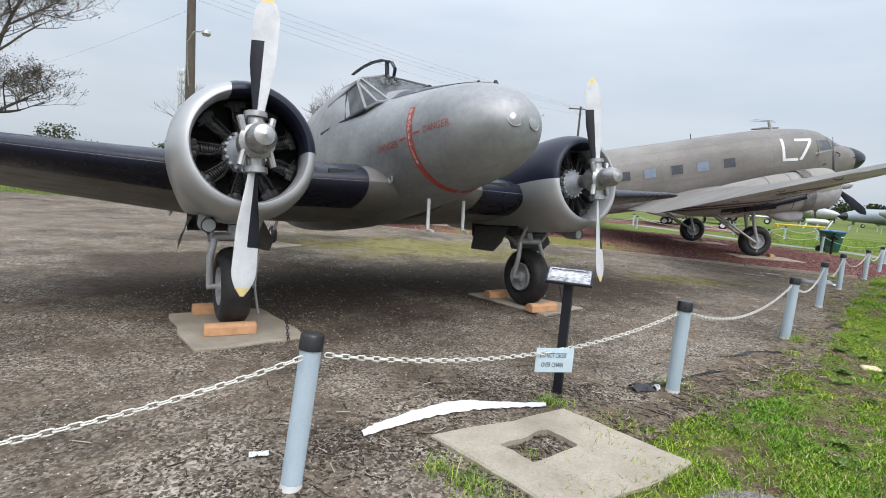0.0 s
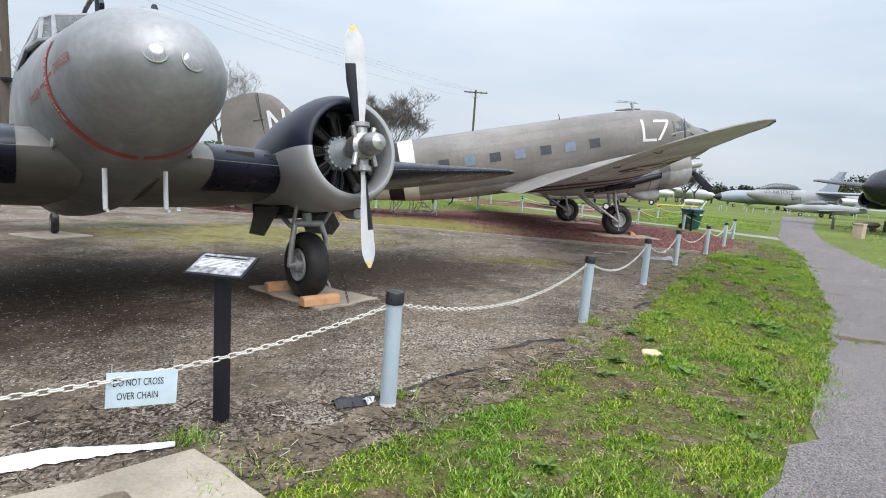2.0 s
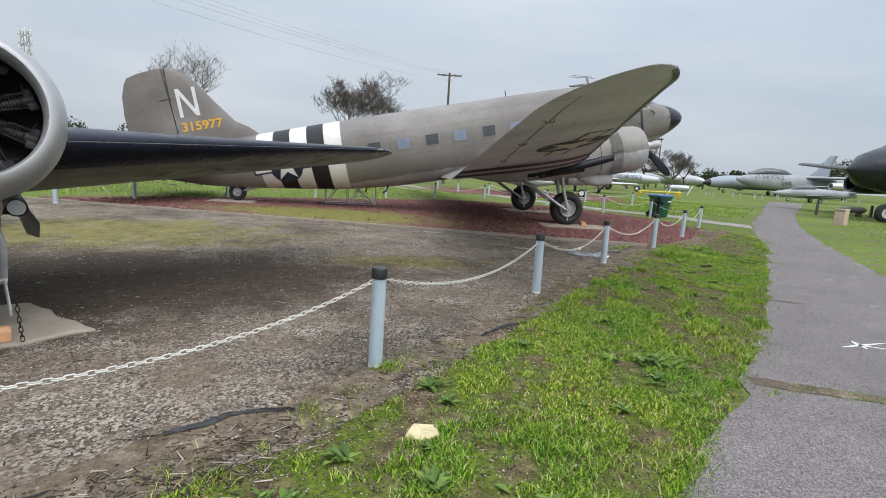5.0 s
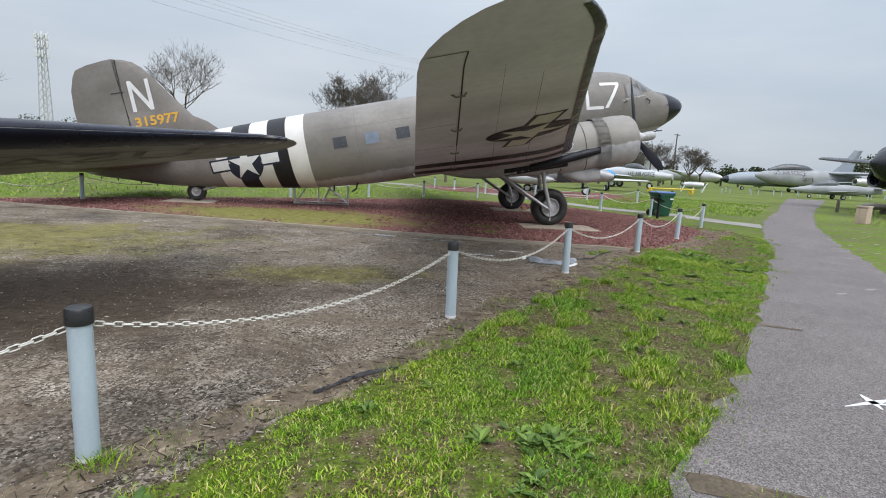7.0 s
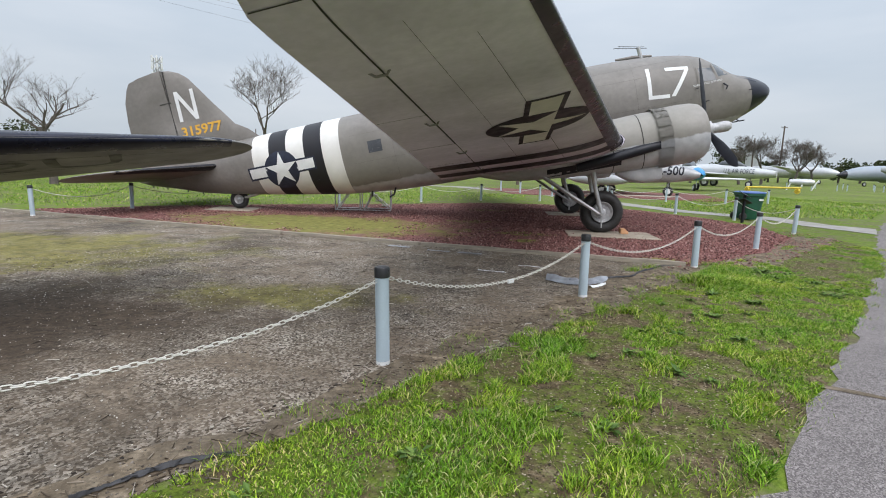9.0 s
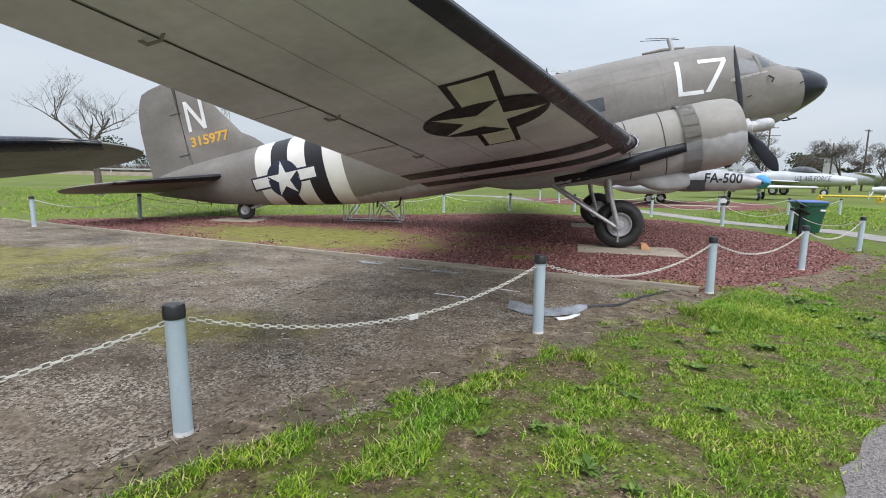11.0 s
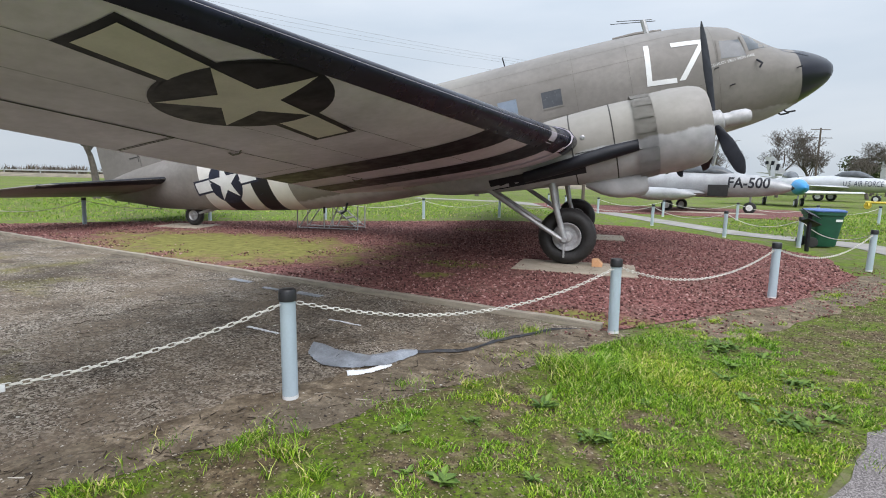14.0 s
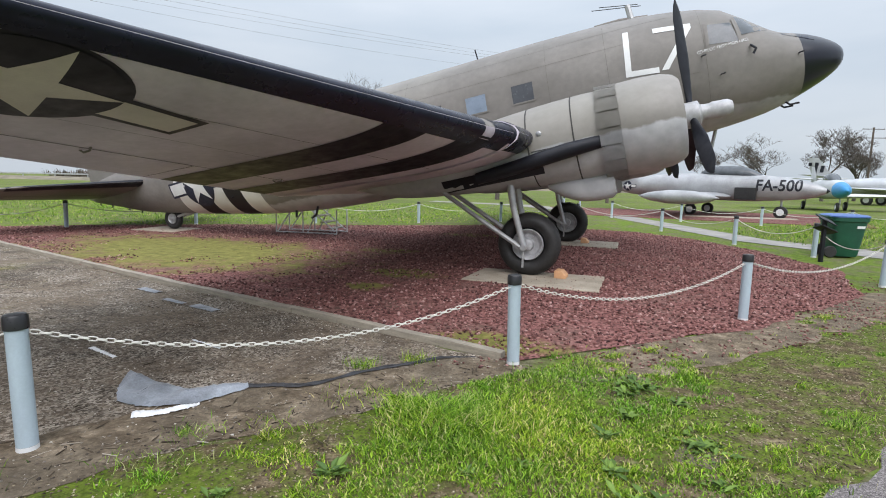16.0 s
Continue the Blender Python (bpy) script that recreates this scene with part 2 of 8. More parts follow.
# ---- mesh helpers ----
def part(name, bm, material, parent=None, label="", smooth=True, m=None):
    """Link a bmesh as one mesh object under a thing or part."""
    me = bpy.data.meshes.new(name)
    bm.normal_update()
    bm.to_mesh(me)
    bm.free()
    for mm in (material if isinstance(material, (list, tuple)) else [material]):
        me.materials.append(mm)
    if smooth:
        me.shade_smooth()
        me.set_sharp_from_angle(angle=radians(38))
    ob = new(name, me)
    if parent is not None:
        ob.parent = parent
    if m is not None:
        ob.matrix_basis = m
    if label:
        tagged(ob, label)
    return ob


def thing(name, m, label, category, group="", kind=""):
    ob = new(name)
    ob.empty_display_size = 0.2
    ob.matrix_basis = m
    return tagged(ob, label, category, group, kind)


def skin(bm, rings, closed=True, cap=(False, False), mat=0):
    """Skin a list of rings of points."""
    vs = [[bm.verts.new(p) for p in r] for r in rings]
    n = len(vs[0])
    for a, b in zip(vs, vs[1:]):
        for i in range(n if closed else n - 1):
            j = (i + 1) % n
            f = bm.faces.new((a[i], a[j], b[j], b[i]))
            f.material_index = mat
    if cap[0]:
        bm.faces.new(list(reversed(vs[0]))).material_index = mat
    if cap[1]:
        bm.faces.new(vs[-1]).material_index = mat
    return vs


def tube(bm, pts, radii, sides=8, cap=True, mat=0):
    """A round tube through points."""
    pts = [Vector(p) for p in pts]
    if isinstance(radii, (int, float)):
        radii = [radii] * len(pts)
    rings = []
    side = None
    for i, p in enumerate(pts):
        d = (pts[min(i + 1, len(pts) - 1)] - pts[max(i - 1, 0)]).normalized()
        ref = side if side is not None else (Vector((0, 0, 1)) if abs(d.z) < 0.9 else Vector((1, 0, 0)))
        u = (ref - d * ref.dot(d)).normalized()
        side = u
        w = d.cross(u)
        rings.append([p + (u * math.cos(2 * math.pi * k / sides) + w * math.sin(2 * math.pi * k / sides)) * radii[i] for k in range(sides)])
    skin(bm, rings, True, (cap, cap), mat)
    return bm


def lathe(bm, profile, axis="X", sides=32, centre=(0, 0, 0), mat=0, cap=(False, False)):
    """Turn (along, radius) pairs round an axis."""
    c = Vector(centre)
    rings = []
    for a, r in profile:
        ring = []
        for k in range(sides):
            t = 2 * math.pi * k / sides
            u, w = r * math.cos(t), r * math.sin(t)
            ring.append(c + Vector({"X": (a, u, w), "Y": (w, a, u), "Z": (u, w, a)}[axis]))
        rings.append(ring)
    skin(bm, rings, True, cap, mat)
    return bm


def box(bm, lo, hi, bevel=0.0, mat=0):
    x0, y0, z0 = lo
    x1, y1, z1 = hi
    b = bmesh.new()
    vs = [b.verts.new(p) for p in ((x0, y0, z0), (x1, y0, z0), (x1, y1, z0), (x0, y1, z0), (x0, y0, z1), (x1, y0, z1), (x1, y1, z1), (x0, y1, z1))]
    for q in ((3, 2, 1, 0), (4, 5, 6, 7), (0, 1, 5, 4), (1, 2, 6, 5), (2, 3, 7, 6), (3, 0, 4, 7)):
        b.faces.new([vs[i] for i in q])
    if bevel:
        bmesh.ops.bevel(b, geom=b.edges[:], offset=bevel, segments=2, affect="EDGES", profile=0.7)
    for f in b.faces:
        f.material_index = mat
    me = bpy.data.meshes.new("tmp")
    b.to_mesh(me)
    b.free()
    bm.from_mesh(me)
    bpy.data.meshes.remove(me)
    return bm


def lerp_table(rows, x):
    """Smooth interpolation in rows of (x, v1, v2, ...), sorted by x."""
    if x <= rows[0][0]:
        return rows[0][1:]
    for i in range(len(rows) - 1):
        p, q = rows[i], rows[i + 1]
        if x <= q[0]:
            o = rows[i - 1] if i else p
            r = rows[i + 2] if i + 2 < len(rows) else q
            t = (x - p[0]) / (q[0] - p[0])
            out = []
            for k in range(1, len(p)):
                h = q[0] - p[0]
                m0 = (q[k] - o[k]) / (q[0] - o[0]) * h if q[0] != o[0] else 0
                m1 = (r[k] - p[k]) / (r[0] - p[0]) * h if r[0] != p[0] else 0
                if (q[k] - p[k]) * m0 < 0 or i == 0:
                    m0 = min(max(m0, -abs(q[k] - p[k]) * 2), abs(q[k] - p[k]) * 2)
                t2, t3 = t * t, t * t * t
                out.append((2 * t3 - 3 * t2 + 1) * p[k] + (t3 - 2 * t2 + t) * m0 + (-2 * t3 + 3 * t2) * q[k] + (t3 - t2) * m1)
            return tuple(out)
    return rows[-1][1:]


class Hull:
    """A fuselage: rows of (along, top, bottom, half width, roundness, height of the widest point 0..1)."""

    def __init__(self, rows):
        self.rows = sorted(rows)

    def at(self, a):
        return lerp_table(self.rows, a)

    def half(self, a, b):
        """Half width at station a and height b."""
        top, bot, w, n, c = self.at(a)
        mid = bot + (top - bot) * c
        h = (top - mid) if b > mid else (mid - bot)
        u = min(1.0, abs(b - mid) / max(h, 1e-6))
        return w * max(0.0, 1 - u ** n) ** (1 / n)

    def ring(self, a, sides=48):
        top, bot, w, n, c = self.at(a)
        mid = bot + (top - bot) * c
        r = []
        for k in range(sides):
            t = 2 * math.pi * (k + 0.5) / sides
            cx, sx = math.cos(t), math.sin(t)
            y = w * math.copysign(abs(cx) ** (2 / n), cx)
            h = (top - mid) if sx > 0 else (mid - bot)
            r.append((a, y, mid + h * math.copysign(abs(sx) ** (2 / n), sx)))
        return r

    def mesh(self, stations, sides=48, cap=(True, True)):
        bm = bmesh.new()
        skin(bm, [self.ring(a, sides) for a in stations], True, cap)
        bmesh.ops.recalc_face_normals(bm, faces=bm.faces[:])
        return bm


def foil(u, thick, camber=0.02):
    """Upper and lower height of a wing section at u along the chord, for a chord of 1."""
    u = min(max(u, 0.0), 1.0)
    t = 5 * thick * (0.2969 * math.sqrt(u) - 0.126 * u - 0.3516 * u * u + 0.2843 * u ** 3 - 0.1036 * u ** 4)
    c = camber * 4 * u * (1 - u)
    return c + t, c - t


class Wing:
    """A wing or tail half: rows of (span, leading edge, trailing edge, height, thickness); side is 1 or -1; up swaps span and height for a fin."""

    def __init__(self, rows, side=1, camber=0.02, twist=0.0):
        self.rows, self.side, self.camber, self.twist = rows, side, camber, twist

    def at(self, s):
        rows = self.rows
        for p, q in zip(rows, rows[1:]):
            if s <= q[0]:
                t = max(0.0, (s - p[0]) / (q[0] - p[0]))
                return tuple(p[k] + (q[k] - p[k]) * t for k in range(1, 5))
        return rows[-1][1:]

    def point(self, s, u, upper, lift=0.0):
        le, te, h, th = self.at(s)
        c = le - te
        hi, lo = foil(u, th, self.camber)
        z = h + c * (hi if upper else lo) + c * (0.35 - u) * math.tan(radians(self.twist)) + (lift if upper else -lift)
        return (le - u * c, s * self.side, z)

    def mesh(self, spans, chord=14, cap=(True, True)):
        us = [0.5 * (1 - math.cos(math.pi * k / chord)) for k in range(chord + 1)]
        bm = bmesh.new()
        rings = []
        for s in spans:
            rings.append([self.point(s, u, True) for u in us] + [self.point(s, u, False) for u in reversed(us[1:-1])])
        skin(bm, rings, True, cap)
        bmesh.ops.recalc_face_normals(bm, faces=bm.faces[:])
        return bm


def rounded_tip(s0, s1, le0, te0, h0, th0, slope_le, slope_te, slope_h, n=7, peak=0.45):
    """Rows that close a wing with a round tip between spans s0 and s1."""
    rows = []
    for k in range(1, n + 1):
        v = math.sin(k / n * math.pi / 2)
        s = s0 + (s1 - s0) * v
        w = math.sqrt(max(0.0, 1 - v * v)) if k < n else 0.03
        le, te = le0 + slope_le * (s - s0), te0 + slope_te * (s - s0)
        mid = le + (te - le) * peak
        rows.append((s, mid + (le - mid) * w, mid + (te - mid) * w, h0 + slope_h * (s - s0), th0 * (0.6 + 0.4 * w)))
    return rows


def polygon_sheet(points, z, step=0.6, rough=0.0, seed=0):
    """A flat sheet from an outline; its edge wanders by rough metres."""
    out = []
    n = len(points)
    for i in range(n):
        p, q = Vector(points[i]), Vector(points[(i + 1) % n])
        k = max(1, int((q - p).length / step))
        k = min(k, 60)
        nrm = Vector((-(q - p).y, (q - p).x)).normalized()
        for j in range(k):
            v = p.lerp(q, j / k)
            w = noise.noise((v.x * 1.7 + seed, v.y * 1.7, 3.1)) + 0.5 * noise.noise((v.x * 5 + seed, v.y * 5, 7.7))
            out.append(v + nrm * w * rough)
    bm = bmesh.new()
    vs = [bm.verts.new((v.x, v.y, z)) for v in out]
    f = bm.faces.new(vs)
    bmesh.ops.triangulate(bm, faces=[f])
    bm.normal_update()
    for f in bm.faces:
        if f.normal.z < 0:
            f.normal_flip()
    return bm


# ---- ground ----
def ground_sheet():
    bm = bmesh.new()
    vs = [bm.verts.new(p) for p in ((-900, -900, 0), (900, -900, 0), (900, 900, 0), (-900, 900, 0))]
    bm.faces.new(vs)
    return tagged(part("ground", bm, M_LAWN, smooth=False), "green winter lawn with patchy bare soil", "lawn", kind="structure")


ground_sheet()
GRASS_EDGE = [(0.35, 2.35), (1.3, 3.35), (2.33, 4.02), (3.26, 4.75), (4.1, 5.5), (5.1, 6.6), (6.1, 7.6), (7.07, 8.8), (8.0, 9.9), (9.0, 11.0), (10.3, 12.4), (11.75, 13.95)]
PATH_LEFT = [(-9, -5.2), (-1.0, 0.9), (0.75, 2.25), (1.7, 2.8), (2.35, 2.62), (3.1, 2.7), (3.82, 3.01), (5.4, 4.2), (6.4, 5.05), (7.98, 6.57), (8.75, 7.3), (11.2, 9.98), (13.4, 12.5), (15.6, 14.9), (17.1, 17.1), (21.9, 22.98), (30, 31.6), (36, 38.4), (54, 58)]
PATH_RIGHT = [(58, 57), (36, 35.2), (31.5, 30.6), (23.7, 22.3), (18.9, 16.4), (14.7, 10.9), (10.5, 6.0), (4, -1.5), (-3, -9)]
KERB = [(-7.6, 20.2), (-3.2, 18.8), (0.4, 17.6), (3.5, 16.6), (6.7, 15.6), (8.8, 14.98), (11.5, 14.18)]
LOT = GRASS_EDGE + list(reversed(KERB)) + [(-9, 21.5), (-16, 22), (-34, 19), (-36, -4), (-9, -4.2), (-1.3, 0.95)]
tagged(part("gravel_lot", polygon_sheet(LOT, 0.004, 0.5, 0.16), M_GRAVEL, smooth=False), "compacted grey-brown gravel with moss patches, damp stains and the trainer's shadow painted in", "gravel", kind="structure")
tagged(part("path", polygon_sheet(PATH_LEFT + PATH_RIGHT, 0.008, 0.25, 0.17, 5), M_ASPHALT, smooth=False), "worn pale grey asphalt footpath with ragged edges", "path", kind="structure")
MULCH = KERB[1:] + [(13.0, 15.25), (14.1, 16.2), (16.3, 18.9), (17.0, 21.5), (16.4, 24.3), (15.2, 26.9), (13.8, 28.4), (11.0, 29.0), (8.4, 28.6), (5.6, 26.9), (0.5, 24.4), (-2.6, 22.4), (-5.2, 20.3)]
tagged(part("lava_rock_bed", polygon_sheet(MULCH, 0.012, 0.4, 0.2, 9), M_MULCH, smooth=False), "dark red lava rock bed under the transport aircraft", "rock bed", kind="structure")
SIDE_PATH = [(19.7, 20.3), (18.9, 22.4), (18.9, 24.0), (18.0, 25.2), (16.4, 27.0), (15.2, 30.5), (12.7, 38.0), (7.0, 46.0), (0, 48), (0, 50), (8.5, 47.6), (13.8, 39.0), (16.4, 31.0), (17.6, 27.6), (19.9, 25.4), (20.2, 22.9), (20.9, 21.9)]
tagged(part("side_path", polygon_sheet(SIDE_PATH, 0.016, 0.6, 0.05, 2), M_SIDEPATH, smooth=False), "narrow pale concrete footpath behind the rock bed", "path", kind="structure")


def soil_material():
    s = Shade("bare_tan_soil", 0.95, 0, 0.2)
    c = s.ramp(s.noise(5, 8, 0.68), [(0.3, (0.060, 0.044, 0.028)), (0.52, (0.165, 0.128, 0.088)), (0.74, (0.40, 0.325, 0.24))])
    c = s.mix(s.ramp(s.noise(1.2, 6, 0.65), [(0.45, 0.0), (0.65, 0.7)]), c, (0.115, 0.095, 0.07))
    s.color(s.mix(1.0, c, s.ramp(s.bw(s.voronoi(60)), [(0.1, 0.75), (0.9, 1.15)]), "MULTIPLY"))
    s.bump(s.noise(30, 6), 0.8, 0.02)
    return s.m


M_SOIL = soil_material()
SOIL_EDGE = [(0.8, 3.75), (1.8, 4.1), (2.2, 4.5), (3.1, 5.35), (4.1, 6.05), (4.9, 6.9), (5.95, 7.95), (6.75, 8.95), (7.65, 10.15), (8.65, 11.35), (9.3, 12.35), (10.0, 13.2), (11.2, 14.1)]
tagged(part("soil_band", polygon_sheet(GRASS_EDGE[1:] + list(reversed(SOIL_EDGE)), 0.007, 0.2, 0.2, 14), M_SOIL, smooth=False), "bare tan soil between gravel and grass", "soil", kind="structure")
tagged(part("soil_patch", polygon_sheet([(11.6, 13.75), (12.6, 13.9), (14.0, 15.3), (16.4, 17.6), (17.7, 19.2), (16.6, 19.2), (14.2, 16.4), (13.0, 15.4)], 0.007, 0.25, 0.2, 15), M_SOIL, smooth=False), "bare tan soil beside the rock bed", "soil", kind="structure")
tagged(part("soil_patch", polygon_sheet([(12.75, 12.75), (12.95, 12.7), (13.1, 12.9), (12.9, 13.1)], 0.007, 0.1, 0.05, 16), M_SOIL, smooth=False), "bare tan soil in the grass", "soil", kind="structure")

TURF = GRASS_EDGE + [(13.0, 15.1), (14.2, 16.1), (16.4, 18.8), (17.6, 19.4)] + list(reversed(PATH_LEFT[2:15]))


def turf_material():
    s = Shade("thin_turf_over_soil", 0.95, 0, 0.15)
    soil = s.ramp(s.noise(8, 8, 0.7), [(0.3, (0.042, 0.029, 0.016)), (0.52, (0.120, 0.088, 0.052)), (0.72, (0.32, 0.255, 0.17))])
    moss = s.ramp(s.noise(14, 6), [(0.3, (0.040, 0.070, 0.006)), (0.7, (0.14, 0.20, 0.020))])
    c = s.mix(s.ramp(s.noise(2.2, 8, 0.7), [(0.42, 0.0), (0.56, 0.9)]), soil, moss)
    s.color(s.mix(1.0, c, s.ramp(s.bw(s.voronoi(75)), [(0.1, 0.7), (0.9, 1.2)]), "MULTIPLY"))
    s.bump(s.noise(30, 6), 0.9, 0.02)
    return s.m


tagged(part("turf", polygon_sheet(TURF, 0.0025, 0.3, 0.1, 21), turf_material(), smooth=False), "thin patchy turf with bare brown soil showing", "turf", kind="structure")


# ---- posts and chain ----
POSTS = [(-3.35, 0.6), (-0.70, 2.52), (2.09, 4.34), (4.54, 6.59), (6.83, 9.17), (9.08, 11.68), (11.6, 14.08), (14.07, 16.56), (17.0, 19.85), (17.35, 23.7), (16.15, 25.8), (14.65, 29.4), (11.7, 31.6), (8.65, 30.6), (5.85, 28.4), (2.6, 26.3), (-0.6, 24.0), (-2.9, 21.3), (-3.9, 18.6)]
POST_H = 0.82


def make_post():
    t = thing("barrier_post", Matrix(), "pale blue-grey painted steel post with black cap", "post", "posts of the chain barrier")
    bm = bmesh.new()
    lathe(bm, [(-0.05, 0.057), (0.035, 0.058)], "Z", 20)
    part("base_band", bm, M_WHITE, t, "chipped whitish base")
    bm = bmesh.new()
    lathe(bm, [(0.035, 0.0565), (POST_H - 0.06, 0.056)], "Z", 20)
    part("tube", bm, M_POST, t)
    bm = bmesh.new()
    lathe(bm, [(POST_H - 0.085, 0.06), (POST_H - 0.083, 0.064), (POST_H - 0.012, 0.063), (POST_H, 0.056), (POST_H + 0.004, 0.03), (POST_H + 0.004, 0.001)], "Z", 20, cap=(True, True))
    part("cap", bm, M_CAP, t, "black plastic cap")
    return t


post = make_post()
lean = random.Random(4)
post.matrix_basis = pose(*POSTS[0], 0)
for i, (x, y) in enumerate(POSTS[1:]):
    copy_thing(post, pose(x, y, 0, -2.0, 7.0, 40) if i == 0 else pose(x, y, 0, lean.uniform(-1.2, 1.2), lean.uniform(-1.2, 1.2), lean.uniform(0, 360)))


def link_points(turn):
    """The unit ring of one long link, as loops of points."""
    rings = []
    for k in range(10):
        t = 2 * math.pi * k / 10
        c = Vector((0.0155 * math.cos(t) + 0.012 * math.copysign(1, math.cos(t)), 0.0125 * math.sin(t), 0))
        d = Vector((math.cos(t), math.sin(t), 0))
        rings.append([turn @ (c + d * 0.0042 * math.cos(a) + Vector((0, 0, 0.0042 * math.sin(a)))) for a in (0, 1.571, 3.142, 4.712)])
    return rings


def chain(p, q, sag, links=True):
    p, q = (Vector((*e, POST_H - 0.105)) + (Vector((0.085, 0.02, 0)) if e == POSTS[1] else Vector()) for e in (p, q))
    d = (q - p).normalized()
    p, q = p + d * 0.06, q - d * 0.06
    length = (q - p).length
    bm = bmesh.new()
    if not links:
        tube(bm, [p.lerp(q, i / 16) - Vector((0, 0, sag * 4 * (i / 16) * (1 - i / 16))) for i in range(17)], 0.010, 5)
    else:
        n = int(length * 1.02 / 0.046)
        flat, tall = link_points(Matrix()), link_points(Matrix.Rotation(math.pi / 2, 4, "X"))
        verts, faces = [], []
        for i in range(n):
            t = (i + 0.5) / n
            c = p.lerp(q, t) - Vector((0, 0, sag * 4 * t * (1 - t)))
            slope = -sag * 4 * (1 - 2 * t) / length
            x = Vector((d.x, d.y, slope)).normalized()
            y = Vector((0, 0, 1)).cross(x).normalized()
            m = Matrix((x, y, x.cross(y))).transposed()
            base = len(verts)
            for ring in (flat if i % 2 else tall):
                verts += [tuple(c + m @ v) for v in ring]
            for a in range(10):
                for b in range(4):
                    faces.append((base + a * 4 + b, base + a * 4 + (b + 1) % 4, base + (a + 1) % 10 * 4 + (b + 1) % 4, base + (a + 1) % 10 * 4 + b))
        me = bpy.data.meshes.new("chain")
        me.from_pydata(verts, [], faces)
        bm.from_mesh(me)
        bpy.data.meshes.remove(me)
    return tagged(part("barrier_chain", bm, M_CHAIN), "off-white plastic link chain hanging between posts", "chain", "chains of the barrier")


for i in range(len(POSTS) - 1):
    chain(POSTS[i], POSTS[i + 1], (0.2, 0.17, 0.21, 0.23)[i] if i < 4 else 0.26, i < 8)


# ---- aircraft building blocks ----
def cut_grid(bm, step=0.14):
    """Cut a flat shape in the xy plane into small pieces so that it can follow a curved skin."""
    xs, ys = [v.co.x for v in bm.verts], [v.co.y for v in bm.verts]
    for lo, hi, k in ((min(xs), max(xs), 0), (min(ys), max(ys), 1)):
        n = int((hi - lo) / step)
        for i in range(1, n + 1):
            co, no = [0, 0, 0], [0, 0, 0]
            co[k], no[k] = lo + (hi - lo) * i / (n + 1), 1
            bmesh.ops.bisect_plane(bm, geom=bm.verts[:] + bm.edges[:] + bm.faces[:], plane_co=co, plane_no=no)


def decal(name, polys, put, material, parent, label="", step=0.14):
    """A painted marking: flat outlines, cut small and laid on a skin by put(u, v)."""
    bm = bmesh.new()
    for poly in polys:
        vs = [bm.verts.new((u, v, 0)) for u, v in poly]
        f = bm.faces.new(vs)
        bmesh.ops.triangulate(bm, faces=[f])
    cut_grid(bm, step)
    for v in bm.verts:
        v.co = put(v.co.x, v.co.y)
    return part(name, bm, material, parent, label)


def lettering(name, text, u, v, height, put, material, parent, label="", width=1.0, lean=0.0, turn=0.0, step=0.1, bold=0.0):
    """Words laid on a skin; u, v is the lower left corner, turn in degrees."""
    cu = bpy.data.curves.new("letters", "FONT")
    cu.body, cu.size, cu.resolution_u, cu.offset = text, height / 0.69, 3, bold
    ob = bpy.data.objects.new("letters", cu)
    scene.collection.objects.link(ob)
    me = bpy.data.meshes.new_from_object(ob)
    bpy.data.objects.remove(ob)
    bpy.data.curves.remove(cu)
    bm = bmesh.new()
    bm.from_mesh(me)
    bpy.data.meshes.remove(me)
    ct, st = math.cos(radians(turn)), math.sin(radians(turn))
    for p in bm.verts:
        x, y = p.co.x * width + p.co.y * lean, p.co.y
        p.co = (u + x * ct - y * st, v + x * st + y * ct, 0)
    bmesh.ops.triangulate(bm, faces=bm.faces[:])
    cut_grid(bm, step)
    for p in bm.verts:
        p.co = put(p.co.x, p.co.y)
    return part(name, bm, material, parent, label)


def star(cu, cv, r, turn=0.0):
    """Five kites of a star."""
    out = []
    for k in range(5):
        a = radians(turn + 90 + 72 * k)
        tip = (cu + r * math.cos(a), cv + r * math.sin(a))
        lo = (cu + 0.382 * r * math.cos(a - radians(36)), cv + 0.382 * r * math.sin(a - radians(36)))
        hi = (cu + 0.382 * r * math.cos(a + radians(36)), cv + 0.382 * r * math.sin(a + radians(36)))
        out.append([(cu, cv), lo, tip, hi])
    return out


def disc(cu, cv, r, n=40):
    return [(cu + r * math.cos(2 * math.pi * k / n), cv + r * math.sin(2 * math.pi * k / n)) for k in range(n)]


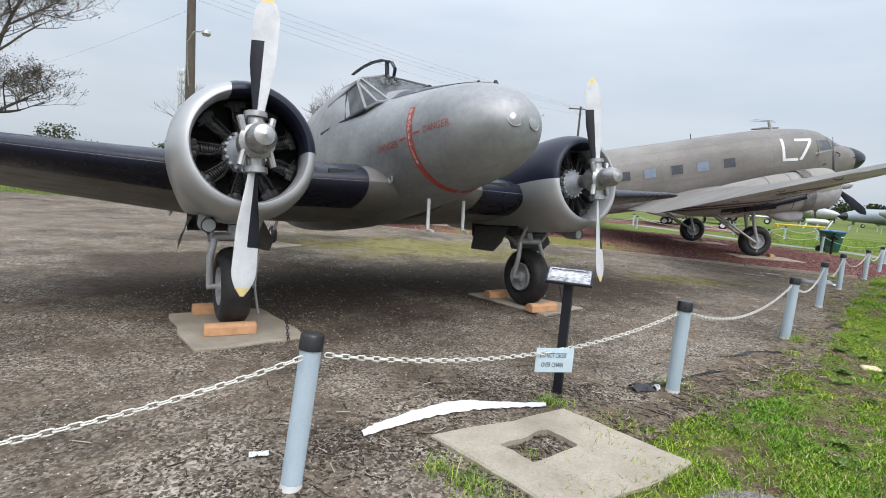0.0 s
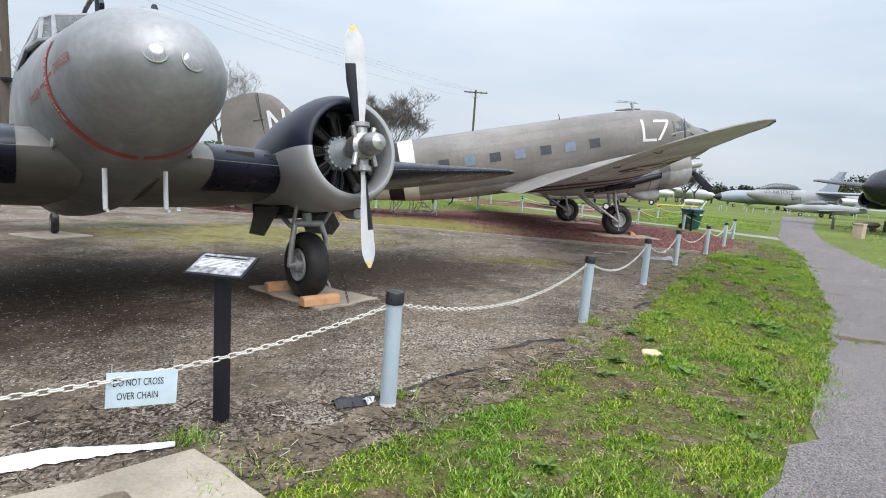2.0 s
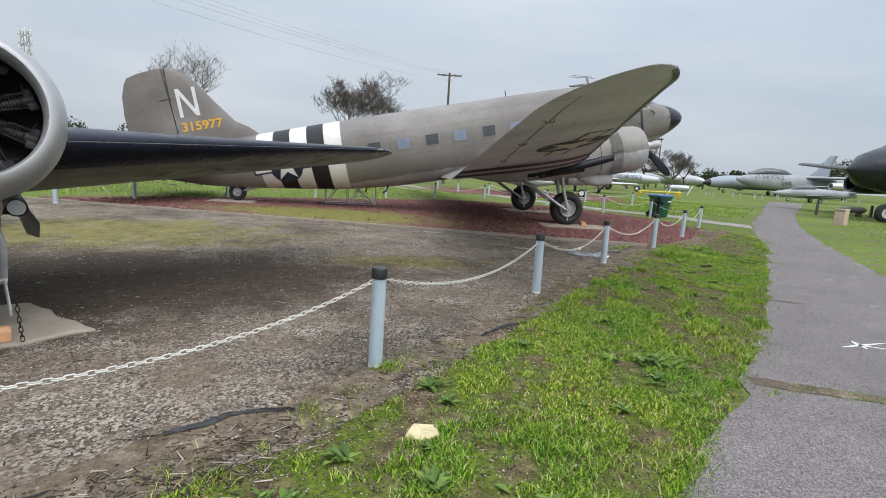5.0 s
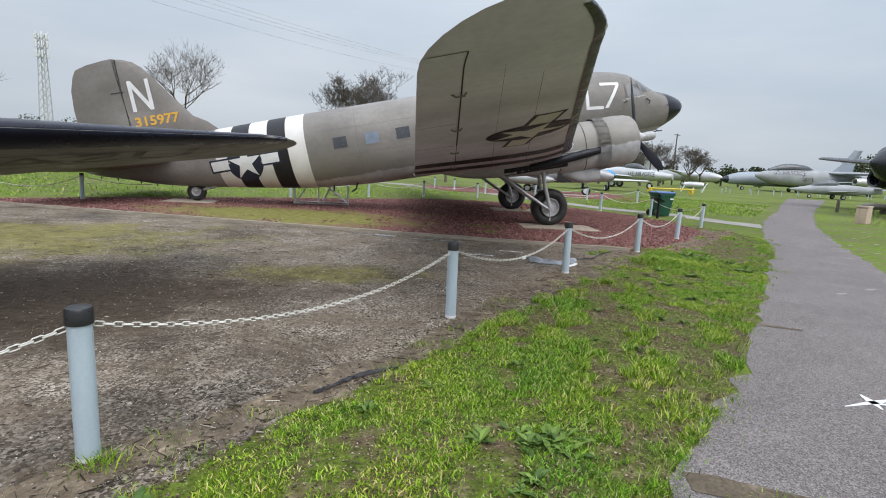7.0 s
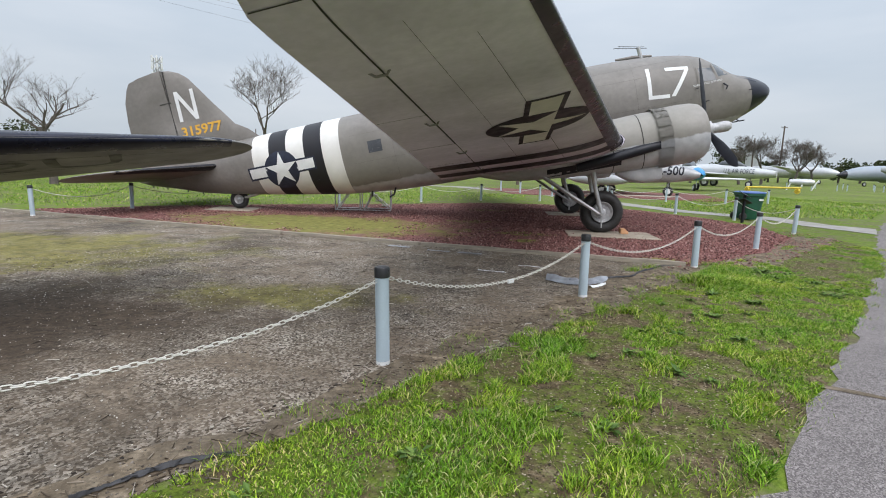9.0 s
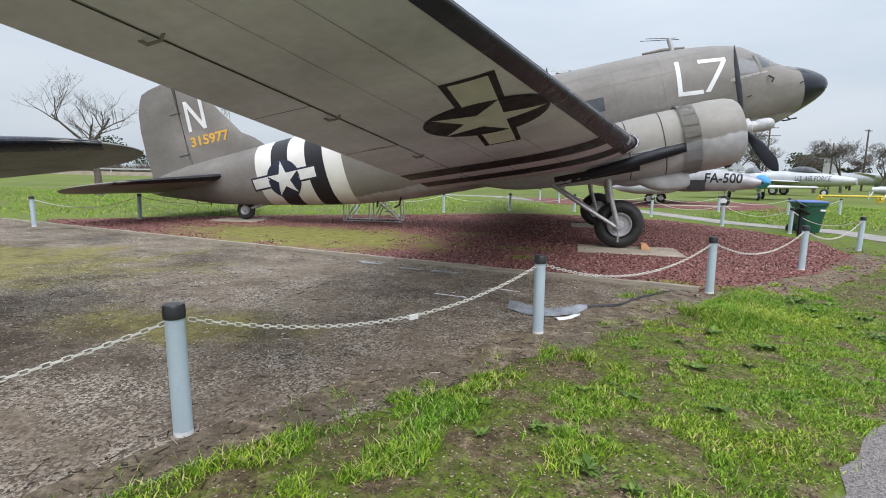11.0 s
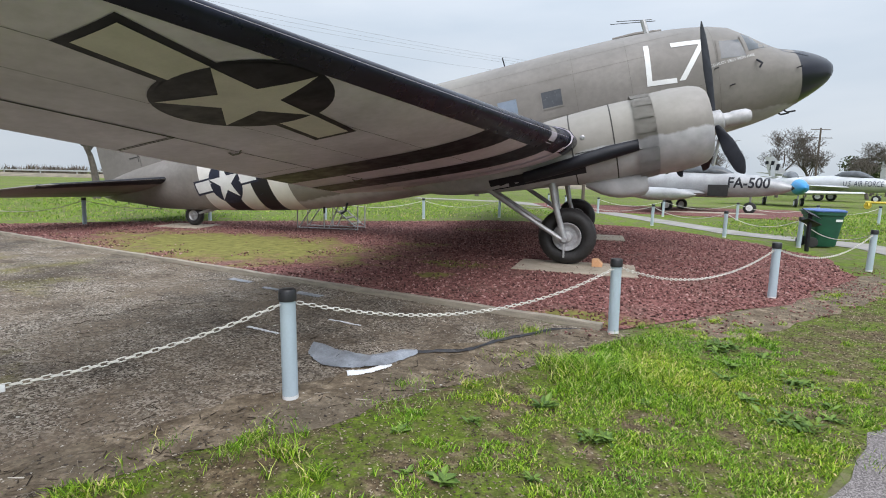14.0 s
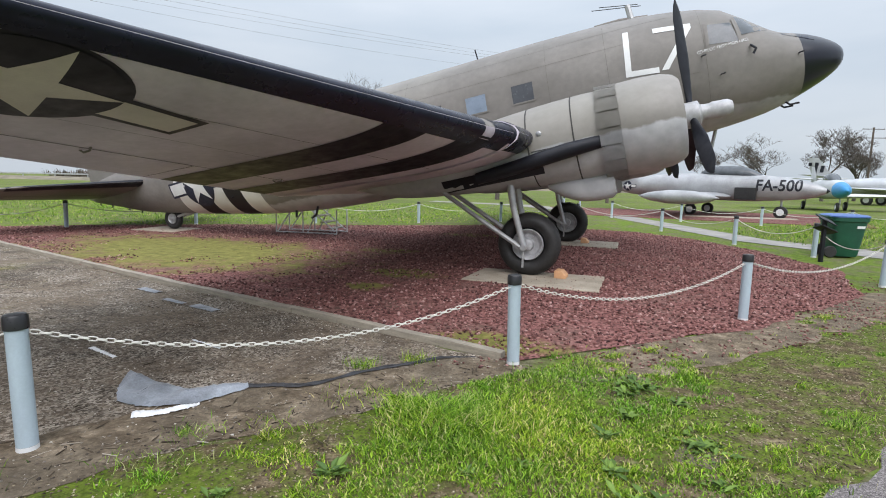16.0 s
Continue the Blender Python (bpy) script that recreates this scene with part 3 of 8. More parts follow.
def insignia(parent, put, cu, cv, r, turn, light, dark, label):
    """Star on a disc with side bars and a dark border; put(u, v, lift)."""
    ct, st = math.cos(radians(turn)), math.sin(radians(turn))

    def rot(p):
        x, y = p[0] - cu, p[1] - cv
        return (cu + x * ct - y * st, cv + x * st + y * ct)

    h, g = r * 0.27, r * 0.10
    top = cv + r * 0.5 * 0.62
    outer = [[rot(p) for p in ((cu + s * (r * 0.9), top - 2 * h - g), (cu + s * (2 * r + g), top - 2 * h - g), (cu + s * (2 * r + g), top + g), (cu + s * r * 0.9, top + g))] for s in (1, -1)]
    bars = [[rot(p) for p in ((cu + s * r * 0.95, top - 2 * h), (cu + s * 2 * r, top - 2 * h), (cu + s * 2 * r, top), (cu + s * r * 0.86, top))] for s in (1, -1)]
    decal("insignia_border", [disc(cu, cv, r + g * 0.6)] + outer, lambda u, v: put(u, v, 0.004), dark, parent, label + ", dark border")
    for bar in bars:
        decal("insignia_bar", [bar], lambda u, v: put(u, v, 0.007), light, parent, label + ", bar")
    decal("insignia_disc", [disc(cu, cv, r)], lambda u, v: put(u, v, 0.008), dark, parent, label + ", disc")
    decal("insignia_star", [[rot(p) for p in k] for k in star(cu, cv, r)], lambda u, v: put(u, v, 0.011), light, parent, label + ", star")


def radial_engine(parent, r_cyl, m, cylinders=9, cowl_in=0.5):
    """Nose case, cylinders with cooling fins and pushrods, on the x axis, pointing to +x."""
    bm = bmesh.new()
    k = r_cyl
    lathe(bm, [(-0.25 * k, 0.42 * k), (-0.05 * k, 0.44 * k), (0.02 * k, 0.40 * k), (0.16 * k, 0.30 * k), (0.26 * k, 0.2 * k), (0.34 * k, 0.17 * k), (0.55 * k, 0.15 * k)], "X", 28)
    for i in range(cylinders * 2):
        a = 2 * math.pi * i / (cylinders * 2)
        c = Vector((0.06 * k, 0.37 * k * math.cos(a), 0.37 * k * math.sin(a)))
        tube(bm, [c, c + Vector((0.05 * k, 0, 0))], 0.035 * k, 6)
    case = part("crankcase", bm, M_ENGINE, parent, "blue-grey engine nose case", m=m)
    for i in range(cylinders):
        a = 2 * math.pi * (i + 0.25) / cylinders
        rot = Matrix.Rotation(a, 4, "X")
        bm = bmesh.new()
        prof = []
        n = 9
        for j in range(n):
            z = (0.42 + 0.4 * j / n) * k
            prof += [(z, 0.125 * k), (z + 0.001, 0.165 * k), (z + 0.012 * k, 0.165 * k), (z + 0.013 * k, 0.125 * k)]
        prof += [(0.84 * k, 0.15 * k), (0.98 * k, 0.14 * k), (1.0 * k, 0.05 * k)]
        lathe(bm, prof, "Z", 14, (-0.12 * k, 0, 0), cap=(False, True))
        box(bm, (-0.16 * k, -0.17 * k, 0.86 * k), (0.02 * k, -0.05 * k, 0.99 * k), 0.02 * k)
        box(bm, (-0.16 * k, 0.05 * k, 0.86 * k), (0.02 * k, 0.17 * k, 0.99 * k), 0.02 * k)
        for s in (-1, 1):
            tube(bm, [(0.08 * k, s * 0.07 * k, 0.36 * k), (-0.01 * k, s * 0.12 * k, 0.9 * k)], 0.016 * k, 6)
        bmesh.ops.transform(bm, matrix=rot, verts=bm.verts[:])
        part("cylinder", bm, M_FIN, case, "dark finned engine cylinder")
    return case


def blade_mesh(length, chord, root, materials_split, tip=0.1, pitch=38):
    """A propeller blade along +z, facing +x. Faces: 0 front, 1 dark band, 2 tip."""
    bm = bmesh.new()
    rings = []
    n = 16
    zs = []
    for i in range(n + 1):
        t = i / n
        z = root + (length - root) * t
        zs.append(z)
        w = chord * (0.42 + 0.58 * min(1, t / 0.45)) * (1 if t < 0.8 else max(0.12, 1 - ((t - 0.8) / 0.2) ** 2 * 0.85)) * (0.35 if t < 0.04 else 1)
        th = max(0.006, 0.16 * chord * (1 - t) ** 1.3 + 0.012)
        if t < 0.04:
            w = th = 0.16 * chord + 0.05
        ang = radians(pitch - 24 * min(1, t * 1.1))
        ring = []
        for k in range(12):
            a = 2 * math.pi * k / 12
            y, x = w / 2 * math.cos(a), th / 2 * math.sin(a)
            ring.append((x * math.cos(ang) + y * math.sin(ang), -x * math.sin(ang) + y * math.cos(ang), z))
        rings.append(ring)
    skin(bm, rings, True, (True, True))
    bmesh.ops.recalc_face_normals(bm, faces=bm.faces[:])
    bm.faces.ensure_lookup_table()
    for f in bm.faces:
        c = f.calc_center_median()
        t = (c.z - root) / (length - root)
        side = c.y
        if t > 1 - tip:
            f.material_index = 2
        elif materials_split and t < 0.62 and side < -0.012:
            f.material_index = 1
    return bm


def tyre_wheel(name, parent, r, w, centre, hub_material, hub_side, side_axis=1):
    """A wheel with tyre and hub disc, axle along y."""
    c = Vector(centre)
    bm = bmesh.new()
    prof = []
    for k in range(17):
        a = math.pi * 2 * k / 16
        prof.append((w / 2 * math.cos(a) * (1.0 if abs(math.cos(a)) < 0.9 else 0.97), r - 0.27 * r + 0.27 * r * math.sin(a)))
    lathe(bm, prof, "Y", 40, c)
    for g in (-0.22, 0, 0.22):
        lathe(bm, [(g * w - 0.006, r + 0.001), (g * w - 0.006, r - 0.002)], "Y", 40, c)
    tyre = part(name, bm, M_RUBBER, parent, "black rubber tyre")
    bm = bmesh.new()
    ri = r * 0.5
    for s in (-1, 1):
        lathe(bm, [(s * w * 0.36, ri), (s * w * 0.44, ri * 0.95), (s * w * 0.40, ri * 0.85), (s * w * 0.28, ri * 0.72), (s * w * 0.26, ri * 0.4), (s * w * 0.46, ri * 0.34), (s * w * 0.5, ri * 0.2), (s * w * 0.5, 0.001)], "Y", 28, c)
        for k in range(8):
            a = 2 * math.pi * k / 8
            b = c + Vector((ri * 0.56 * math.cos(a), s * w * 0.27, ri * 0.56 * math.sin(a)))
            tube(bm, [b, b + Vector((0, s * 0.02, 0))], ri * 0.07, 6)
    part("wheel_hub", bm, hub_material, tyre, "painted metal wheel hub")
    return tyre


# ---- the transport aircraft ----
PITCH_T = 12.0
CT, ST = math.cos(radians(PITCH_T)), math.sin(radians(PITCH_T))


def level_t(f, y, z):
    """From level distances round the main wheels to the tilted airframe."""
    return (f * CT + z * ST, y, -f * ST + z * CT)


def olive_material(name, stripes=False, grey_low=None, tone=1.0):
    s = Shade(name, 0.55, 0, 0.4)
    base = s.ramp(s.noise(0.7, 6, 0.6, (0.6, 1, 1)), [(p, tuple(k * tone for k in c)) for p, c in ((0.3, (0.145, 0.134, 0.120)), (0.52, (0.200, 0.186, 0.171)), (0.75, (0.285, 0.268, 0.250)))])
    base = s.mix(1.0, base, s.ramp(s.noise(9, 4), [(0.3, 0.9), (0.7, 1.04)]), "MULTIPLY")
    green = s.ramp(s.noise(0.35, 4), [(0.5, 0.0), (0.7, 0.55)])
    base = s.mix(green, base, tuple(k * tone for k in (0.225, 0.218, 0.186)))
    x, y, z = s.xyz()
    if grey_low is not None:
        f = s.ramp(s.math("ADD", s.math("MULTIPLY", s.math("SUBTRACT", grey_low, z), 2.5), s.math("MULTIPLY", s.noise(3, 5), 0.5)), [(0.36, 0.0), (0.46, 0.92)])
        base = s.mix(f, base, s.ramp(s.noise(4, 5), [(0.3, (0.36, 0.365, 0.38)), (0.7, (0.50, 0.505, 0.52))]))
    if stripes:
        u = s.math("DIVIDE", s.math("ADD", x, 9.86), 0.586)
        inside = s.math("MULTIPLY", s.math("GREATER_THAN", u, 0.0), s.math("LESS_THAN", u, 5.0))
        odd = s.math("GREATER_THAN", s.math("MODULO", u, 2.0), 1.0)
        white = s.ramp(s.noise(2, 5), [(0.3, (0.62, 0.61, 0.58)), (0.7, (0.74, 0.73, 0.70))])
        base = s.mix(inside, base, s.mix(odd, white, (0.014, 0.014, 0.018)))
        nose_cone = s.math("GREATER_THAN", x, 4.98)
        base = s.mix(nose_cone, base, (0.010, 0.011, 0.019))
        s.rough(s.mix(nose_cone, 0.5, 0.28))
    s.color(base)
    s.bump(s.noise(2.2, 3), 0.08, 0.02)
    return s.m


def two_tone(bm):
    """Second material on the upward faces of a wing."""
    bmesh.ops.recalc_face_normals(bm, faces=bm.faces[:])
    for f in bm.faces:
        f.material_index = 1 if f.normal.z > 0.05 else 0
    return bm


M_OLIVE = olive_material("faded_olive_drab")
M_OLIVE_BODY = olive_material("faded_olive_drab_body", True, 2.42)
M_UNDER = paint("faded_khaki_grey_underside", (0.66, 0.61, 0.70), 0.5, 0, 0.18, 0.8)
M_COWL = olive_material("olive_cowl_with_worn_grey_belly", False, 2.12, 1.15)
M_PANEL = paint("dark_panel_gap", (0.045, 0.043, 0.040), 0.8, 0, 0.1, 5)
M_GLASS = paint("dusty_dark_cockpit_glass", (0.085, 0.095, 0.105), 0.08, 0, 0.25, 3)
M_BLUEPANE = paint("blue_grey_window_cover", (0.20, 0.25, 0.32), 0.35, 0, 0.15, 4)
M_DARKPANE = paint("dark_window_pane", (0.07, 0.075, 0.085), 0.2, 0, 0.2, 4)

def lens_material():
    s = Shade("clear_lamp_glass", 0.12, 0.3, 0.6)
    s.color(s.ramp(s.noise(60, 2, 0.5, (1, 6, 1)), [(0.3, (0.20, 0.205, 0.21)), (0.7, (0.42, 0.425, 0.43))]))
    return s.m


M_LENS = lens_material()

HULL_T = Hull([
    (-14.35, 4.05, 3.82, 0.03, 2.0, 0.5), (-14.0, 4.25, 3.66, 0.12, 2.0, 0.5), (-13.0, 4.40, 3.36, 0.30, 2.0, 0.52), (-11.9, 4.46, 3.02, 0.50, 2.0, 0.54),
    (-9.9, 4.53, 2.62, 0.82, 2.05, 0.55), (-8.0, 4.57, 2.29, 1.05, 2.1, 0.55), (-7.0, 4.58, 2.14, 1.14, 2.15, 0.55), (-5.0, 4.60, 1.98, 1.23, 2.2, 0.54),
    (-2.0, 4.60, 1.93, 1.26, 2.25, 0.53), (0.5, 4.60, 1.92, 1.26, 2.25, 0.53), (2.1, 4.55, 1.94, 1.25, 2.25, 0.53), (3.2, 4.42, 1.99, 1.17, 2.2, 0.53),
    (3.9, 4.22, 2.06, 1.06, 2.15, 0.53), (4.35, 3.86, 2.13, 0.97, 2.1, 0.55), (4.7, 3.60, 2.22, 0.87, 2.05, 0.56), (5.2, 3.42, 2.42, 0.68, 2.0, 0.52), (5.55, 3.23, 2.60, 0.44, 2.0, 0.5), (5.72, 3.08, 2.75, 0.24, 2.0, 0.5), (5.79, 2.93, 2.90, 0.02, 2.0, 0.5)])


def skin_t(side):
    return lambda a, b, lift=0.006: (a, side * (HULL_T.half(a, b) + lift), b)


def transport_aircraft():
    t = thing("transport_airplane", pose(11.45, 21.45, 0.03, 0, 0, -4) @ pose(0, 0, 0, 0, -PITCH_T, 0), "olive drab twin-engined transport airplane with black and white stripes", "airplane")
    stations = [-14.35 + 0.35 * i for i in range(54)]
    stations = [a for a in stations if a < 4.4] + [4.45, 4.6, 4.75, 4.9, 5.05, 5.2, 5.35, 5.45, 5.55, 5.64, 5.72, 5.77, 5.79]
    fus = part("fuselage", HULL_T.mesh(stations, 56), M_OLIVE_BODY, t, "faded olive skin with invasion stripes and black nose cone")
    # wings
    SH = 0.105
    tip = rounded_tip(13.6, 14.75, -2.10, -3.66, 2.2 + SH * 9.1, 0.07, -0.277, 0.0, SH, peak=0.42)
    centre = [(0.0, 0.62, -3.75, 2.2, 0.15), (4.4, 0.50, -3.75, 2.2, 0.15)]
    outer = [(4.4, 0.43, -3.75, 2.2, 0.15), (13.5, -2.10, -3.66, 2.2 + SH * 9.1, 0.08)] + tip
    for side, word in ((-1, "right"), (1, "left")):
        wc, wo = Wing(centre, side, 0.02, 2.0), Wing(outer, side, 0.02, 2.0)
        part("wing_centre_section", two_tone(wc.mesh([0.6 + 0.38 * i for i in range(11)])), [M_UNDER, M_OLIVE], t)
        spans = [4.402 + 0.46 * i for i in range(20)] + [13.5] + [r[0] for r in tip]
        outer_wing = part("outer_wing", two_tone(wo.mesh(spans, 18)), [M_UNDER, M_OLIVE], t, "outer wing panel, olive above and khaki grey below")
        # leading edge boot
        bm = bmesh.new()
        us = [0.5 * (1 - math.cos(math.pi * k / 36)) for k in (6, 5, 4, 3, 2, 1, 0)]
        rings = [[wo.point(s, u, True, 0.007) for u in us] + [wo.point(s, u, False, 0.007) for u in reversed(us[:-1])] for s in [5.15 + 0.4 * i for i in range(21)] + [13.4, 13.7, 14.0, 14.2, 14.35, 14.45]]
        skin(bm, rings, False)
        part("deicer_boot", bm, M_NAVY, outer_wing, "black rubber leading-edge strip")
        bm = bmesh.new()
        rings = [[wc.point(s, u, True, 0.005) for u in us] + [wc.point(s, u, False, 0.005) for u in reversed(us[:-1])] for s in (3.35, 3.7, 4.05, 4.38)]
        rings += [[wo.point(s, u, True, 0.005) for u in us] + [wo.point(s, u, False, 0.005) for u in reversed(us[:-1])] for s in (4.42, 4.7, 4.92)]
        skin(bm, rings, False)
        part("deicer_boot", bm, M_NAVY, outer_wing, "black rubber leading-edge strip")

        def under(a, y, lift=0.005, wo=wo):
            le, te, h, th = wo.at(abs(y))
            return wo.point(abs(y), (le - a) / (le - te), False, lift)

        # joint rib between the panels, stripes and panel lines under the wing
        for y0, y1, mat, nm in ((4.39, 4.47, M_UNDER, "joint_band"), (4.8, 5.45, M_BLACK, "stripe"), (6.05, 6.75, M_BLACK, "stripe")):
            bm = bmesh.new()
            n = 24
            rings = []
            for i in range(n + 1):
                u = 0.02 + 0.975 * i / n
                rings.append([wo.point(max(4.403, y), u, False, 0.005 if nm == "stripe" else 0.02) for y in (y0, (y0 + y1) / 2, y1)])
            skin(bm, rings, False)
            part(nm, bm, mat, outer_wing, "faded black band" if nm == "stripe" else "")
        bm = bmesh.new()
        for u, s0, s1, wd in ((0.75, 4.6, 9.0, 0.004), (0.75, 9.0, 13.9, 0.009), (0.30, 4.6, 13.0, 0.002), (0.52, 4.6, 13.4, 0.0016)):
            rings = []
            for i in range(31):
                s = s0 + (s1 - s0) * i / 30
                rings.append([wo.point(s, u - wd / 2, False, 0.004), wo.point(s, u + wd / 2, False, 0.004)])
            skin(bm, rings, False)
        for s in (7.0, 9.0, 9.03, 11.0, 13.9):
            skin(bm, [[wo.point(s, 0.75 + 0.24 * i / 8, False, 0.004), wo.point(s + 0.012, 0.75 + 0.24 * i / 8, False, 0.004)] for i in range(9)], False)
        part("panel_gap", bm, M_PANEL, outer_wing, "dark hinge and panel gaps")
        for s in (5.6, 8.2, 10.6, 12.6):
            bm = bmesh.new()
            p = Vector(wo.point(s, 0.75, False))
            tube(bm, [p + Vector((0.07, 0, 0.02)), p + Vector((0.03, 0, -0.03)), p + Vector((-0.06, 0, -0.03)), p + Vector((-0.11, 0, 0.01))], 0.011, 6)
            part("hinge_bracket", bm, M_OLIVE, outer_wing)
        if side < 0:
            insignia(outer_wing, lambda u, v, l, under=under: under(v, u, l), -9.42, -1.84, 0.66, 0, M_STARDULL, M_BLACK, "dull star insignia")
        # nacelle, engine, propeller, main wheel
        y0 = 2.82 * side
        nac_rows = [(-3.1, 2.25, 2.05, 0.08, 2.0, 0.5), (-2.2, 2.45, 1.75, 0.36, 2.0, 0.5), (-1.0, 2.66, 1.60, 0.55, 2.1, 0.5), (0.2, 2.78, 1.50, 0.66, 2.1, 0.5), (1.2, 2.83, 1.43, 0.69, 2.1, 0.5), (1.82, 2.82, 1.44, 0.68, 2.0, 0.5)]
        nac = Hull(nac_rows)
        bm = nac.mesh([-3.1 + 0.246 * i for i in range(21)], 36)
        bmesh.ops.translate(bm, vec=(0, y0, 0), verts=bm.verts[:])
        nacelle = part("engine_nacelle", bm, M_COWL, t, "olive nacelle with worn grey lower panels")
        bm = bmesh.new()
        lathe(bm, [(1.80, 0.71), (1.86, 0.735), (2.2, 0.74), (2.5, 0.715), (2.66, 0.665), (2.73, 0.60), (2.72, 0.555), (2.6, 0.535), (1.9, 0.60)], "X", 44, (0, y0, 2.13))
        part("cowl_ring", bm, M_COWL, nacelle, "worn grey and olive engine cowl ring")
        for k in range(18):
            a0, a1 = 2 * math.pi * (k + 0.04) / 18, 2 * math.pi * (k + 0.96) / 18
            bm = bmesh.new()
            rings = []
            for x, r in ((1.84, 0.742), (1.68, 0.752), (1.52, 0.757)):
                rings.append([(x, y0 + r * math.cos(a0 + (a1 - a0) * j / 3), 2.13 + r * math.sin(a0 + (a1 - a0) * j / 3)) for j in range(4)])
            skin(bm, rings, False)
            bmesh.ops.solidify(bm, geom=bm.faces[:], thickness=0.008)
            part("cowl_flap", bm, M_COWL, nacelle)
        bm = bmesh.new()
        for x in (1.14, 0.42):
            rings = []
            for k in range(37):
                _, yy, zz = nac.ring(x, 36)[k % 36]
                c = Vector((x, yy, zz - 2.13)) * 1.0
                q = 1.006
                rings.append([(x - 0.011, y0 + yy * q, 2.13 + (zz - 2.13) * q), (x + 0.011, y0 + yy * q, 2.13 + (zz - 2.13) * q)])
            skin(bm, rings, False)
        part("panel_gap", bm, M_PANEL, nacelle, "dark panel joint")
        # scoop under the cowl, exhaust stack, wheel doors
        bm = Hull([(0.55, 1.5, 1.40, 0.10, 2.6, 0.5), (0.8, 1.55, 1.22, 0.22, 2.8, 0.5), (1.1, 1.55, 1.10, 0.26, 3.0, 0.5), (1.55, 1.55, 1.08, 0.26, 3.0, 0.5), (1.62, 1.55, 1.14, 0.24, 3.0, 0.5)]).mesh([0.55, 0.68, 0.8, 0.95, 1.1, 1.3, 1.55, 1.62], 20)
        bmesh.ops.translate(bm, vec=(0, y0, 0), verts=bm.verts[:])
        part("oil_cooler_scoop", bm, M_COWL, nacelle, "grey oil cooler scoop")
        bm = bmesh.new()
        ys = y0 + side * 0.62
        tube(bm, [(1.6, ys, 1.98), (1.0, ys + side * 0.08, 1.93), (0.2, ys + side * 0.06, 1.84), (-0.5, ys + side * 0.02, 1.78)], [0.10, 0.12, 0.115, 0.10], 12)
        part("exhaust_pipe", bm, M_BLACK, nacelle, "sooty black exhaust pipe")
        bm = bmesh.new()
        lathe(bm, [(0.0, 0.045), (0.012, 0.045), (0.02, 0.03), (0.021, 0.001)], "Y", 16)
        part("nacelle_lamp", bm, M_LENS, nacelle, "small round lamp glass", m=Matrix.Translation((0.62, y0 + side * (nac.half(0.62, 2.28) - 0.004), 2.28)) @ Matrix.Diagonal((1, side, 1, 1)))
        bm = bmesh.new()
        rings = []
        for i in range(12):
            x = 0.46 + 0.06 * i
            hw = nac.half(x, 2.02) + 0.004
            rings.append([(x, y0 + side * hw, 2.015), (x, y0 + side * hw, 2.03)])
        skin(bm, rings, False)
        part("panel_gap", bm, M_PANEL, nacelle, "dark panel joint")
        # soot-blackened underside of the wing root behind the exhaust
        bm = bmesh.new()
        skin(bm, [[(a, y0 + side * (nac.half(max(-3.05, a), b) + 0.008), b) for b in (1.66, 1.76, 1.86)] for a in [-1.2 + 0.2 * i for i in range(10)]], False)
        part("soot_panel", bm, M_BLACK, nacelle, "soot-blackened panel under the exhaust")
        eng = radial_engine(nacelle, 0.56, Matrix.Translation((2.32, y0, 2.13)), 14)
        bm = bmesh.new()
        lathe(bm, [(2.55, 0.13), (2.72, 0.14), (2.76, 0.20), (2.96, 0.20), (3.0, 0.13), (3.12, 0.12), (3.16, 0.135), (3.36, 0.13), (3.43, 0.09), (3.44, 0.001)], "X", 24, (0, y0, 2.13))
        hub = part("propeller_hub", bm, M_HUB, nacelle, "pale grey propeller hub dome")
        for k in range(3):
            bm = blade_mesh(1.74, 0.235, 0.18, False, 0.0, 58)
            bmesh.ops.transform(bm, matrix=Matrix.Translation((2.86, y0, 2.13)) @ Matrix.Rotation(radians(2 + 120 * k), 4, "X"), verts=bm.verts[:])
            part("propeller_blade", bm, [M_BLACK, M_BLACK, M_BLACK], hub, "black metal propeller blade")
        gear = new("main_gear")
        gear.parent = t
        tyre_wheel("tyre", gear, 0.55, 0.42, level_t(-0.06, y0, 0.535), M_HUB, side)
        bm = bmesh.new()
        for s in (-0.29, 0.29):
            tube(bm, [level_t(-0.10, y0 + s, 0.5), level_t(-0.30, y0 + s * 0.95, 1.15), level_t(-0.42, y0 + s * 0.9, 1.75)], [0.055, 0.055, 0.075], 10)
        tube(bm, [level_t(-0.10, y0 - 0.36, 0.5), level_t(-0.10, y0 + 0.36, 0.5)], 0.05, 10)
        tube(bm, [level_t(-0.40, y0 - 0.29, 1.5), level_t(-0.40, y0 + 0.29, 1.5)], 0.035, 8)
        part("oleo_strut", bm, M_STEEL, gear, "grey landing gear legs")
        bm = bmesh.new()
        for s in (-0.3, 0.3):
            tube(bm, [level_t(-0.16, y0 + s, 0.5), level_t(-0.9, y0 + s * 0.9, 0.95), level_t(-1.65, y0 + s * 0.8, 1.42)], 0.042, 8)
            tube(bm, [level_t(-0.10, y0 + s * 1.1, 0.42), level_t(-0.10, y0 + s * 1.15, 0.16)], 0.02, 6)
        part("drag_strut", bm, M_STEEL, gear, "grey drag strut")
